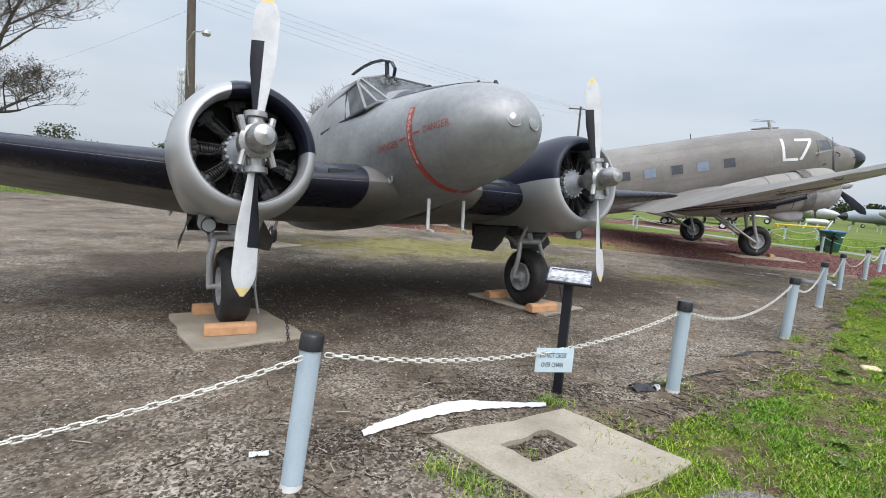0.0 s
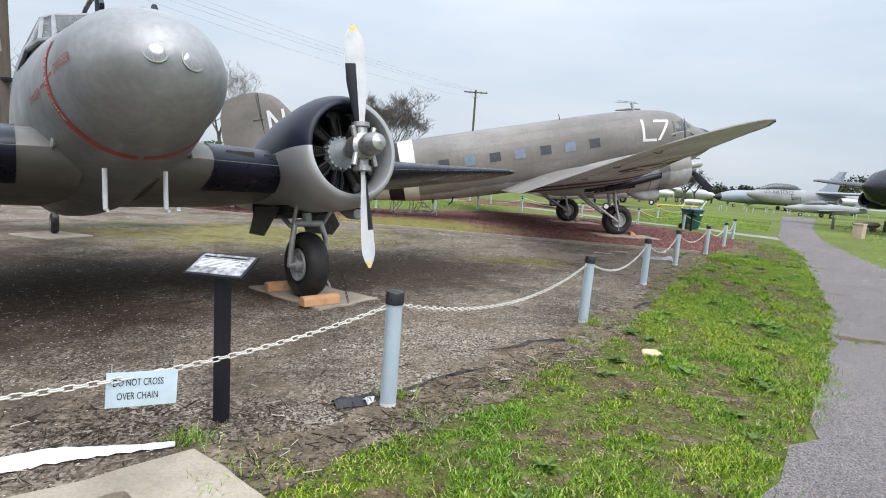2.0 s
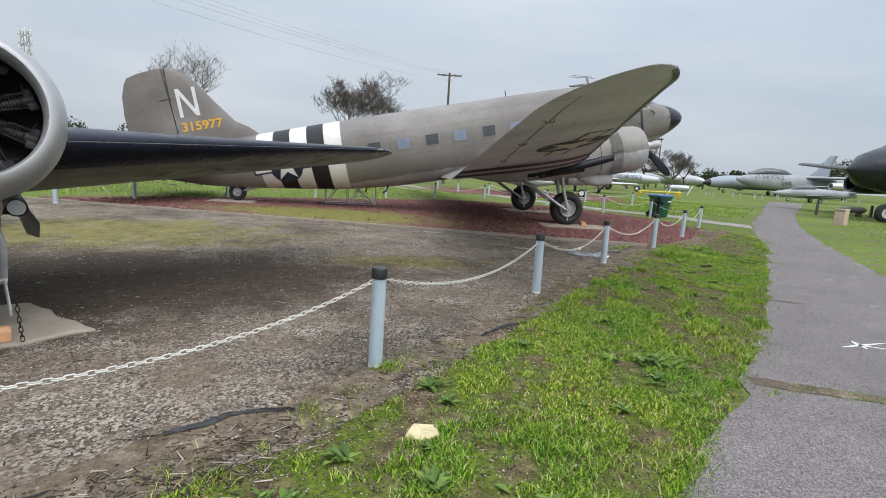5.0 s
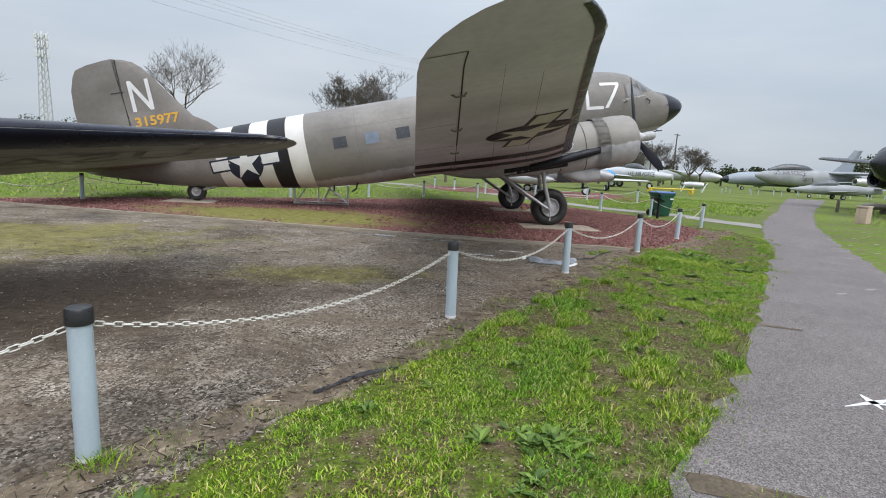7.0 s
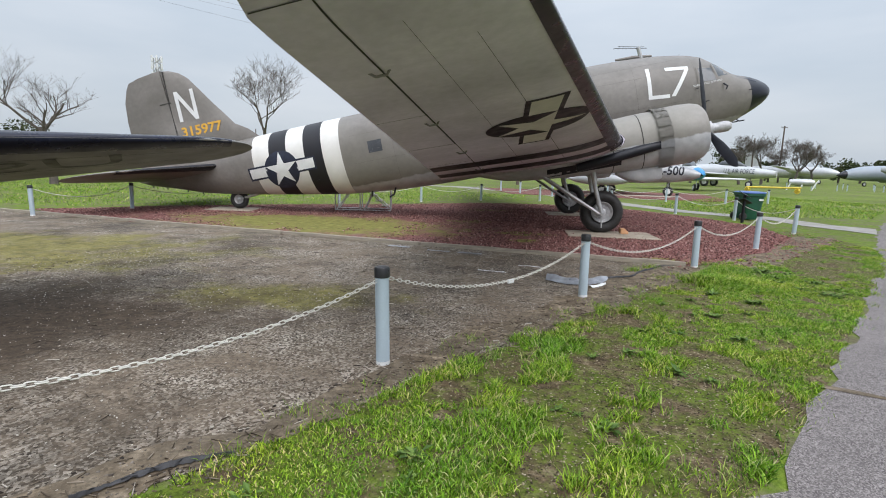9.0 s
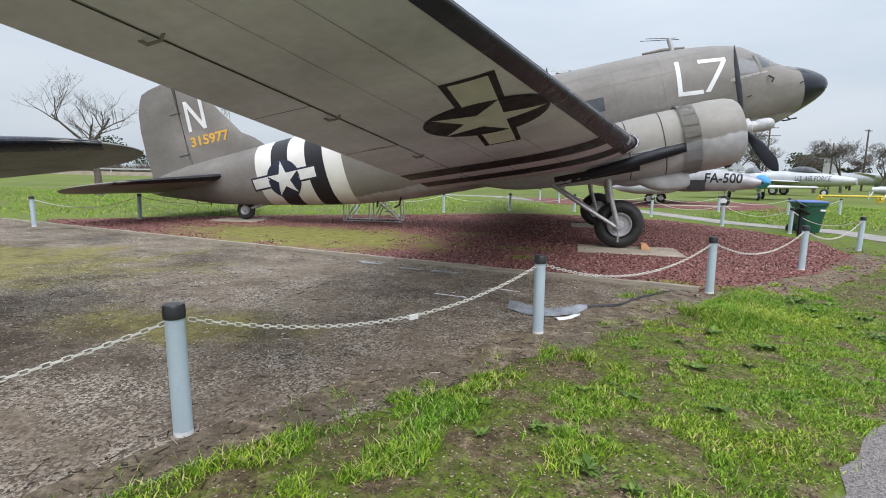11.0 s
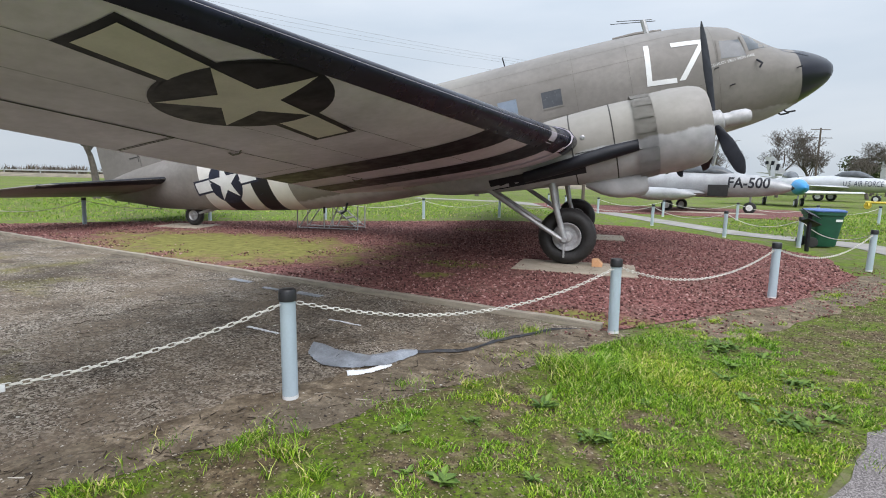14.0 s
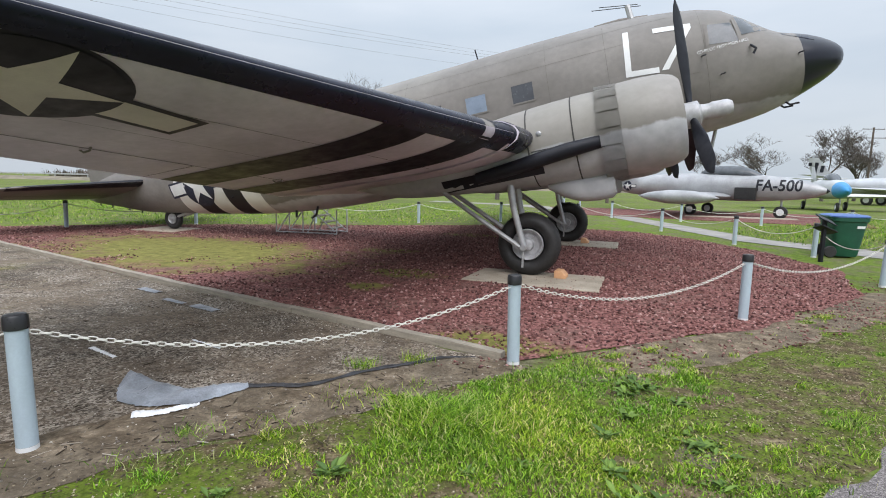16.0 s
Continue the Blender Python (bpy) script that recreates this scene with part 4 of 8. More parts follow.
    # windows
    for i, a in enumerate((-5.84, -4.82, -3.84, -2.86, -1.84, -0.86, 0.12)):
        for side in (-1, 1):
            put = skin_t(side)
            bm_mat = (M_DARKPANE, M_BLUEPANE, M_DARKPANE, M_BLUEPANE, M_DARKPANE, M_BLUEPANE, M_DARKPANE)[i]
            w = decal("cabin_window", [[(a - 0.23, 3.25), (a + 0.2, 3.25), (a + 0.2, 3.6), (a - 0.23, 3.6)]], lambda u, v, put=put: put(u, v, 0.008), bm_mat, t, "flat cabin window pane")
            decal("window_frame", [[(a - 0.26, 3.22), (a + 0.23, 3.22), (a + 0.23, 3.25), (a - 0.26, 3.25)], [(a - 0.26, 3.6), (a + 0.23, 3.6), (a + 0.23, 3.63), (a - 0.26, 3.63)], [(a - 0.26, 3.25), (a - 0.23, 3.25), (a - 0.23, 3.6), (a - 0.26, 3.6)], [(a + 0.2, 3.25), (a + 0.23, 3.25), (a + 0.23, 3.6), (a + 0.2, 3.6)]], lambda u, v, put=put: put(u, v, 0.012), M_OLIVE, w)
    for side in (-1, 1):
        put = skin_t(side)
        decal("cockpit_side_window", [[(3.50, 3.46), (3.98, 3.42), (3.90, 3.80), (3.52, 3.84)]], lambda u, v, put=put: put(u, v, 0.008), M_GLASS, t, "dusty cockpit side window")
        decal("windshield", [[(4.04, 3.52), (4.62, 3.56), (4.40, 3.78), (4.0, 3.93)]], lambda u, v, put=put: put(u, v, 0.008), M_GLASS, t, "dusty windshield pane")
        for quad in ([(3.98, 3.42), (4.04, 3.50), (4.0, 3.93), (3.93, 3.86)], [(3.44, 3.42), (3.50, 3.46), (3.52, 3.84), (3.46, 3.88)]):
            decal("cockpit_frame", [quad], lambda u, v, put=put: put(u, v, 0.012), M_OLIVE, t)
        decal("antiglare_panel", [[(4.62, 3.58), (4.75, 3.42), (5.22, 3.20), (5.22, 3.40), (4.9, 3.52), (4.72, 3.60)]], lambda u, v, put=put: put(u, v, 0.007), M_NAVY, t, "dark antiglare paint")
        # squadron letters
        if side < 0:
            decal("letter_l", [[(2.05, 3.22), (2.63, 3.17), (2.63, 3.27), (2.16, 3.31), (2.20, 4.08), (2.10, 4.09)]], put, M_WHITE, t, "large white letter L")
            decal("letter_seven", [[(2.62, 3.92), (3.26, 3.86), (3.26, 3.95), (2.62, 4.02)], [(2.67, 3.20), (2.79, 3.19), (3.26, 3.86), (3.15, 3.871)]], put, M_WHITE, t, "large white figure 7")
        insignia(t, put, -8.95, 3.28, 0.55, 0, M_WHITE, M_STARBLUE, "blue and white star insignia")
    # tailplane and fin
    for side in (-1, 1):
        rows = [(0.0, -10.9, -14.15, 3.80, 0.09), (3.0, -12.25, -14.2, 3.86, 0.08)] + rounded_tip(3.0, 4.06, -12.25, -14.2, 3.86, 0.08, -0.45, 0.05, 0.02, peak=0.5)
        w = Wing(rows, side, 0.0)
        tail = part("tailplane", w.mesh([0.15, 0.6, 1.2, 1.8, 2.4, 3.0] + [r[0] for r in rows[2:]], 12), M_OLIVE, t, "olive tailplane")
        bm = bmesh.new()
        us = [0.10, 0.06, 0.03, 0.01, 0.0]
        skin(bm, [[w.point(s, u, True, 0.004) for u in us] + [w.point(s, u, False, 0.004) for u in reversed(us[:-1])] for s in (0.55, 1.0, 1.5, 2.0, 2.5, 3.0, 3.4)], False)
        part("deicer_boot", bm, M_BLACK, tail, "black rubber leading-edge strip")
        bm = bmesh.new()
        for up in (True, False):
            skin(bm, [[w.point(s, 0.52, up, 0.004), w.point(s, 0.535, up, 0.004)] for s in (0.5, 1.5, 2.5, 3.2)], False)
        part("panel_gap", bm, M_PANEL, tail)
    prof_le = [(4.3, -9.6), (4.62, -9.9), (4.85, -10.15), (5.09, -10.55), (5.5, -10.85), (5.85, -11.12), (6.4, -11.5), (6.8, -11.8), (7.0, -12.05), (7.12, -12.35), (7.17, -12.66)]
    bm = bmesh.new()
    rings = []
    hinge = lambda h: -12.5 - 0.06 * (h - 4.9)
    for h, le in prof_le:
        te = hinge(h) + 0.0
        c = le - te
        w = max(0.012, 0.10 * min(1.0, c / 1.5))
        rings.append([(le, 0, h), (le - 0.12 * c, w * 0.6, h), (le - 0.4 * c, w, h), (te, w * 0.9, h), (te, -w * 0.9, h), (le - 0.4 * c, -w, h), (le - 0.12 * c, -w * 0.6, h)])
    skin(bm, rings, True, (True, True))
    fin = part("fin", bm, M_OLIVE, t, "olive tail fin")
    bm = bmesh.new()
    rings = []
    for h, te in ((3.9, -14.05), (4.3, -14.15), (5.1, -14.2), (5.8, -14.2), (6.4, -14.13), (6.8, -13.98), (7.0, -13.85), (7.1, -13.5), (7.165, -13.0)):
        le = hinge(h) - 0.025
        w = 0.085
        rings.append([(le, w, h), (te + 0.02, 0.01, h), (te, 0, h), (te + 0.02, -0.01, h), (le, -w, h)])
    skin(bm, rings, True, (True, True))
    rud = part("rudder", bm, M_OLIVE, t, "olive fabric rudder")
    bm = bmesh.new()
    for h in (4.75, 6.1):
        box(bm, (-12.9, -0.09, h), (-12.5, 0.09, h + 0.03))
    box(bm, (-12.565, -0.093, 4.6), (-12.548, 0.093, 7.12))
    part("rudder_gap", bm, M_PANEL, rud, "dark hinge gap")
    put = lambda a, b, side=-1: (a, side * 0.108, b)
    decal("letter_n", [[(-12.33, 5.45), (-12.21, 5.45), (-12.21, 6.42), (-12.33, 6.42)], [(-11.77, 5.45), (-11.65, 5.45), (-11.65, 6.42), (-11.77, 6.42)], [(-12.21, 6.42), (-12.21, 6.18), (-11.77, 5.45), (-11.77, 5.69)]], put, M_WHITE, fin, "large white letter N")
    lettering("serial_number", "315977", -12.37, 4.97, 0.29, put, M_YELLOW, fin, "ochre serial number 315977", 1.12, bold=0.012)
    # tail wheel
    gear = new("tail_gear")
    gear.parent = t
    c = level_t(-11.3, 0, 0.31)
    tyre_wheel("tyre", gear, 0.31, 0.2, c, M_STEEL, 1)
    bm = bmesh.new()
    for s in (-0.14, 0.14):
        tube(bm, [c, level_t(-10.75, s, 0.48), level_t(-10.45, s, 0.62)], 0.04, 8)
    tube(bm, [level_t(-10.9, 0, 0.42), level_t(-10.95, 0, 0.75)], 0.05, 8)
    tube(bm, [(c[0], -0.16, c[2]), (c[0], 0.16, c[2])], 0.035, 8)
    part("fork", bm, M_STEEL, gear, "grey tail wheel fork")
    # skin seams
    bm = bmesh.new()
    for a in (-5.3, -2.45, 0.62, 1.75, 3.42):
        for side in (-1, 1):
            put = skin_t(side)
            skin(bm, [[put(a - 0.0025, 2.35 + 0.1 * i, 0.003), put(a + 0.0025, 2.35 + 0.1 * i, 0.003)] for i in range(22)], False)
    for b, a0, a1 in ((3.02, -6.6, 3.3), (3.85, -6.6, 2.1), (4.2, -3.0, 2.9)):
        for side in (-1, 1):
            put = skin_t(side)
            skin(bm, [[put(a0 + (a1 - a0) * i / 40, b - 0.0025, 0.003), put(a0 + (a1 - a0) * i / 40, b + 0.0025, 0.003)] for i in range(41)], False)
    part("skin_seam", bm, M_SEAM, fus, "dark skin seams")
    for side in (-1, 1):
        put = skin_t(side)
        for a, b in ((4.9, 3.0), (3.35, 3.28), (3.62, 2.9), (-7.9, 2.75)):
            bm = bmesh.new()
            c = Vector(put(a, b, 0.0))
            tube(bm, [c, c + Vector((0, side * 0.05, 0)), c + Vector((0.07, side * 0.055, 0.01))], 0.012, 6)
            part("skin_fitting", bm, M_BLACK, t)
    # aerials, astrodome, drains
    for nm, pts, r, mt in (("loop_mast", [(2.35, 0, 4.5), (2.30, 0, 4.88)], 0.06, M_STEEL), ("whip_aerial", [(2.55, 0, 4.80), (1.6, 0, 4.98)], 0.008, M_BLACK), ("whip_aerial", [(2.5, 0.05, 4.86), (1.75, 0.05, 5.02)], 0.008, M_BLACK), ("belly_mast", [(3.6, 0.2, 2.05), (3.35, 0.2, 1.35)], 0.035, M_ALU), ("aerial_stub", [(-0.9, -0.35, 4.55), (-0.92, -0.38, 4.78)], 0.015, M_BLACK), ("pitot_tube", [(4.75, -0.2, 2.27), (4.82, -0.2, 2.2), (4.97, -0.2, 2.2)], 0.018, M_BLACK), ("pitot_tube", [(4.75, 0.2, 2.27), (4.82, 0.2, 2.2), (4.97, 0.2, 2.2)], 0.018, M_BLACK), ("drain_pipe", [(-5.6, -0.5, 2.1), (-5.7, -0.5, 1.9), (-5.85, -0.5, 1.84)], 0.03, M_BLACK), ("drain_pipe", [(-6.4, -0.3, 2.15), (-6.45, -0.3, 1.95)], 0.03, M_BLACK), ("side_mast", [(4.15, -1.02, 3.3), (4.2, -1.14, 3.2), (4.15, -1.14, 3.12)], 0.02, M_BLACK)):
        bm = bmesh.new()
        tube(bm, pts, r, 8)
        part(nm, bm, mt, t)
    for a in (-13.9, -13.4, -12.7, -12.2):
        bm = bmesh.new()
        tube(bm, [(a, 0, HULL_T.at(a)[1] + 0.02), (a, 0, HULL_T.at(a)[1] - 0.07)], 0.02, 6)
        part("belly_stub", bm, M_BLACK, t)
    bm = bmesh.new()
    tube(bm, [(2.65, 0, 4.56), (2.1, 0, 4.62), (1.6, 0, 4.64)], [0.03, 0.05, 0.03], 8)
    part("roof_fairing", bm, M_OLIVE, t)
    lettering("nameplate", "CO-PILOT TROY MOM HALL", 3.28, 3.33, 0.055, skin_t(-1), M_WHITE, t, "small white stencilled name", 0.85, 0, 4)
    return t


transport_aircraft()


# ---- the small twin-engined trainer ----
PITCH_B = 9.5
CB, SB = math.cos(radians(PITCH_B)), math.sin(radians(PITCH_B))


def level_b(f, y, z):
    return (f * CB + z * SB, y, -f * SB + z * CB)


HULL_B = Hull([
    (-7.6, 2.25, 2.1, 0.03, 2.0, 0.5), (-7.0, 2.42, 1.95, 0.14, 2.0, 0.5), (-5.5, 2.62, 1.6, 0.38, 2.0, 0.5), (-4.0, 2.85, 1.28, 0.58, 2.1, 0.5), (-2.6, 3.02, 1.16, 0.69, 2.2, 0.5),
    (-1.4, 3.16, 1.13, 0.72, 2.2, 0.48), (-0.75, 3.14, 1.14, 0.72, 2.2, 0.48), (-0.35, 3.05, 1.16, 0.71, 2.15, 0.5), (0.0, 2.80, 1.19, 0.70, 2.1, 0.52), (0.4, 2.68, 1.22, 0.68, 2.1, 0.53), (1.0, 2.53, 1.28, 0.63, 2.05, 0.53), (1.5, 2.42, 1.37, 0.56, 2.0, 0.53), (1.9, 2.32, 1.42, 0.51, 2.05, 0.52), (2.12, 2.24, 1.49, 0.43, 2.05, 0.51), (2.28, 2.14, 1.58, 0.33, 2.0, 0.5), (2.38, 2.02, 1.70, 0.20, 2.0, 0.5), (2.42, 1.88, 1.84, 0.02, 2.0, 0.5)])


def skin_b(side):
    return lambda a, b, lift=0.005: (a, side * (HULL_B.half(a, b) + lift), b)


def nacelle_paint(name, inboard):
    """Grey with the upper inboard quarter black; the part's own axis is x."""
    s = Shade(name, 0.34, 0.4, 0.3)
    grey = s.ramp(s.noise(1.0, 5, 0.5, (1, 1, 2)), [(0.3, (0.37, 0.375, 0.38)), (0.7, (0.49, 0.495, 0.50))])
    x, y, z = s.xyz()
    dark = s.math("MULTIPLY", s.math("GREATER_THAN", z, 0.0), s.math("GREATER_THAN", s.math("MULTIPLY", y, inboard), -0.16))
    s.color(s.mix(dark, grey, (0.010, 0.012, 0.026)))
    s.l.new(s.math("SUBTRACT", 0.4, s.math("MULTIPLY", dark, 0.4)), s.b.inputs["Metallic"])
    return s.m


M_PROPHUB = paint("bare_tarnished_metal", (0.40, 0.395, 0.39), 0.34, 0.75, 0.22, 9)
M_BLADE = paint("pale_grey_blade_paint", (0.56, 0.57, 0.58), 0.5, 0, 0.12, 5)
M_BLADETIP = paint("cream_yellow_tip_paint", (0.70, 0.55, 0.24), 0.6, 0, 0.12, 10)
M_CANOPY = paint("hazy_cockpit_glass", (0.17, 0.185, 0.19), 0.12, 0, 0.3, 4)


def canopy_side(t, side):
    """Half of the glazed cockpit: windshield, quarter pane, side windows and their bars."""
    p = {"top_mid": (-0.36, 0.0, 3.10), "top": (-0.30, 0.38, 2.98), "base": (0.74, 0.46, 2.39), "base_mid": (0.80, 0.0, 2.615),
         "eave": (-0.14, 0.48, 2.86), "low": (0.60, 0.55, 2.40), "sill": (0.44, 0.62, 2.36), "back_low": (-0.86, 0.70, 2.34), "back_top": (-0.86, 0.60, 2.72), "roof_back": (-0.86, 0.42, 3.0)}
    p = {k: Vector((x, y * side, z)) for k, (x, y, z) in p.items()}
    mid_low, mid_top = p["sill"].lerp(p["back_low"], 0.42), p["eave"].lerp(p["back_top"], 0.35)
    rear_low, rear_top = p["sill"].lerp(p["back_low"], 0.7), p["eave"].lerp(p["back_top"], 0.68)

    def pane(nm, corners, mat, label=""):
        bm = bmesh.new()
        bm.faces.new([bm.verts.new(c) for c in corners])
        if side > 0:
            bmesh.ops.reverse_faces(bm, faces=bm.faces[:])
        bmesh.ops.solidify(bm, geom=bm.faces[:], thickness=0.008)
        return part(nm, bm, mat, t, label, smooth=False)

    pane("windshield", [p["top_mid"], p["top"], p["base"], p["base_mid"]], M_CANOPY, "hazy windshield pane")
    pane("quarter_window", [p["eave"], p["sill"], p["low"]], M_CANOPY, "hazy triangular quarter window")
    pane("cockpit_side_window", [p["eave"], mid_top, mid_low, p["sill"]], M_CANOPY, "hazy cockpit side window")
    pane("cockpit_side_window", [mid_top, rear_top, rear_low, mid_low], M_CANOPY, "hazy cockpit side window")
    pane("cockpit_side_panel", [rear_top, p["back_top"], p["back_low"], rear_low], M_GREY)
    pane("windshield_pillar", [p["top"], p["eave"], p["low"], p["base"]], M_CANOPY, "hazy curved corner pane")
    pane("cockpit_roof", [p["top_mid"], Vector((-0.86, 0, 3.16)), p["roof_back"], p["top"]], M_GREY)
    pane("cockpit_roof", [p["top"], p["roof_back"], p["back_top"], p["eave"]], M_GREY)
    for ends, r, mat in ((("top_mid", "base_mid"), 0.012, M_GREY), (("top", "base"), 0.02, M_GREY), (("eave", "low"), 0.018, M_GREY), (("eave", "sill"), 0.018, M_GREY), (("top_mid", "top"), 0.018, M_GREY), (("base_mid", "base"), 0.022, M_NAVY), (("base", "low"), 0.02, M_GREY), (("low", "sill"), 0.02, M_GREY), (("sill", "back_low"), 0.022, M_NAVY), (("eave", "back_top"), 0.022, M_GREY), (("top", "eave"), 0.02, M_GREY)):
        bm = bmesh.new()
        tube(bm, [p[ends[0]], p[ends[1]]], r, 6)
        part("glazing_bar", bm, mat, t)
    for a, b in ((mid_low, mid_top), (rear_low, rear_top)):
        bm = bmesh.new()
        tube(bm, [a, b], 0.016, 6)
        part("glazing_bar", bm, M_NAVY, t)


M_DULLWING = paint("dull_dark_grey_paint", (0.19, 0.183, 0.172), 0.5, 0, 0.2, 0.9)


def trainer_aircraft():
    t = thing("trainer_airplane", pose(-0.49, 6.32, 0.03, 0, 0, -58) @ pose(0, 0, 0, 0, -PITCH_B, 0), "silver-grey twin-engined trainer airplane with black antiglare paint", "airplane")
    st = [-7.6 + 0.25 * i for i in range(37)] + [1.8, 1.9, 2.0, 2.08, 2.16, 2.23, 2.3, 2.35, 2.39, 2.42]
    part("fuselage", HULL_B.mesh(st, 56), M_GREY, t, "grey painted rounded fuselage")
    SHB = 0.10
    for side in (-1, 1):
        tip = rounded_tip(6.6, 7.3, -0.62, -1.85, 1.42 + SHB * 4.9, 0.09, -0.22, 0.1, SHB, peak=0.5)
        inner = [(0.0, 0.86, -2.75, 1.42, 0.16), (1.7, 0.70, -2.6, 1.42, 0.16), (6.6, -0.62, -1.85, 1.42 + SHB * 4.9, 0.10)] + tip
        w = Wing(inner, side, 0.02, 3.0)
        wing = part("wing", w.mesh([0.3, 0.8, 1.2, 1.7, 2.2, 2.7, 3.2, 3.7, 4.2, 4.7, 5.2, 5.7, 6.2, 6.6] + [r[0] for r in tip], 16), M_DULLWING, t, "dull grey wing with black leading edge")
        bm = bmesh.new()
        us = [0.5 * (1 - math.cos(math.pi * k / 32)) for k in (8, 7, 6, 5, 4, 3, 2, 1, 0)]
        skin(bm, [[w.point(s, u, True, 0.007) for u in us] + [w.point(s, u, False, 0.007) for u in reversed(us[:-1])] for s in (0.74, 1.2, 1.7, 2.2, 3.0, 4.0, 5.0, 6.0, 6.6, 6.85, 7.0)], False)
        part("deicer_boot", bm, M_NAVY, wing, "black leading-edge strip")
        bm = bmesh.new()
        for u in (0.70, 0.30):
            skin(bm, [[w.point(s, u, False, 0.003), w.point(s, u + 0.006, False, 0.003)] for s in (2.6, 3.5, 4.5, 5.5, 6.5)], False)
        part("panel_gap", bm, M_PANEL, wing)
        # solid boxes for recessed intakes, the shade inside them painted near-black
        for s in (1.02, 1.42):
            bm = bmesh.new()
            p = Vector(w.point(s, 0.012, True, 0.002))
            box(bm, (p.x - 0.02, p.y - 0.14, p.z - 0.06), (p.x + 0.012, p.y + 0.14, p.z + 0.03), 0.012)
            part("air_intake", bm, M_INSIDE, wing, "leading-edge air intake, a block with the opening's shade painted black")
        if side > 0:
            lettering("letters", "USAF", -6.0, -1.45, 0.62, lambda u, v, w=w: w.point(-u, (w.at(-u)[0] - v) / (w.at(-u)[0] - w.at(-u)[1]), False, 0.004), M_BLACK, wing, "faded black letters USAF", 1.25)
        y0, z0 = 2.02 * side, 1.62
        mat = nacelle_paint("grey_and_black_nacelle", -side)
        at = Matrix.Translation((0, y0, z0))
        nac = Hull([(-2.6, 0.02, -0.12, 0.05, 2, 0.5), (-1.8, 0.2, -0.4, 0.3, 2, 0.5), (-0.8, 0.42, -0.52, 0.46, 2, 0.5), (0.0, 0.57, -0.58, 0.56, 2, 0.5), (0.55, 0.62, -0.61, 0.61, 2, 0.5), (0.95, 0.625, -0.625, 0.625, 2, 0.5), (1.15, 0.59, -0.59, 0.59, 2, 0.5), (1.26, 0.54, -0.54, 0.54, 2, 0.5)])
        bm = bmesh.new()
        rings = [nac.ring(a, 48) for a in (-2.6, -2.2, -1.8, -1.3, -0.8, -0.4, 0, 0.3, 0.55, 0.75, 0.95, 1.06, 1.15, 1.21, 1.255)]
        for a, r in ((1.274, 0.51), (1.272, 0.485), (1.24, 0.468), (1.1, 0.46), (0.8, 0.52)):
            rings.append([(a, r * math.cos(2 * math.pi * (k + 0.5) / 48), r * math.sin(2 * math.pi * (k + 0.5) / 48)) for k in range(48)])
        skin(bm, rings, True, (True, False))
        nacelle = part("engine_nacelle", bm, mat, t, "round grey engine cowl with black upper inboard quarter", m=at)
        # disc closing the cowl, its inner shade put into the near-black colour
        bm = bmesh.new()
        lathe(bm, [(0.78, 0.55), (0.78, 0.001)], "X", 32)
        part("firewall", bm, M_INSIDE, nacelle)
        radial_engine(nacelle, 0.46, Matrix.Translation((0.98, 0, 0)), 9)
        for k in range(9):
            a = 2 * math.pi * (k + 0.6) / 9
            bm = bmesh.new()
            q = [(1.02, r * math.cos(a + d), r * math.sin(a + d)) for r, d in ((0.2, 0), (0.3, 0.12), (0.4, 0.05), (0.43, 0.2))]
            tube(bm, q, 0.008, 5)
            part("ignition_lead", bm, M_FIN, nacelle, "dark ignition lead")
        bm = bmesh.new()
        lathe(bm, [(1.18, 0.085), (1.30, 0.095), (1.32, 0.14), (1.48, 0.145), (1.50, 0.10), (1.55, 0.115), (1.66, 0.115), (1.74, 0.08), (1.765, 0.001)], "X", 28)
        for s in (-1, 1):
            lathe(bm, [(s * 0.05, 0.075), (s * 0.2, 0.07), (s * 0.205, 0.095), (s * 0.25, 0.095), (s * 0.255, 0.06)], "Z", 18, (1.41, 0, 0))
            for q in (-1, 1):
                tube(bm, [(1.46, q * 0.09, s * 0.04), (1.46, q * 0.13, s * 0.2)], 0.03, 8)
        hub = part("propeller_hub", bm, M_PROPHUB, nacelle, "bare metal propeller hub")
        for k in range(2):
            bm = blade_mesh(1.26, 0.215, 0.2, True, 0.05)
            bmesh.ops.transform(bm, matrix=Matrix.Translation((1.41, 0, 0)) @ Matrix.Rotation(radians(180 * k + (-5 if side < 0 else 2)), 4, "X"), verts=bm.verts[:])
            blade = part("propeller_blade", bm, [M_BLADE, M_BLACK, M_BLADETIP], hub, "pale grey and black propeller blade with yellow tip")
        # exhaust stub, cowl exit, wheel doors
        bm = bmesh.new()
        tube(bm, [(0.45, side * 0.26, -0.52), (0.65, side * 0.28, -0.62), (0.85, side * 0.28, -0.65)], [0.06, 0.075, 0.07], 14, False)
        tube(bm, [(0.84, side * 0.28, -0.65), (0.7, side * 0.28, -0.63)], [0.058, 0.05], 14)
        part("oil_cooler_duct", bm, M_GREY, nacelle, "dark metal intake duct")
        for s in (-1, 1):
            bm = bmesh.new()
            skin(bm, [[(-0.75, s * 0.30, -0.45), (-0.75, s * 0.40, -0.80)], [(-0.1, s * 0.34, -0.50), (-0.1, s * 0.46, -0.86)], [(0.12, s * 0.34, -0.52), (0.1, s * 0.46, -0.74)]], False)
            bmesh.ops.solidify(bm, geom=bm.faces[:], thickness=0.02)
            part("wheel_door", bm, M_GREY, nacelle, "open grey wheel bay door")
        # solid block for the wheel bay, the recess shade painted as near-black
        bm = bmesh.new()
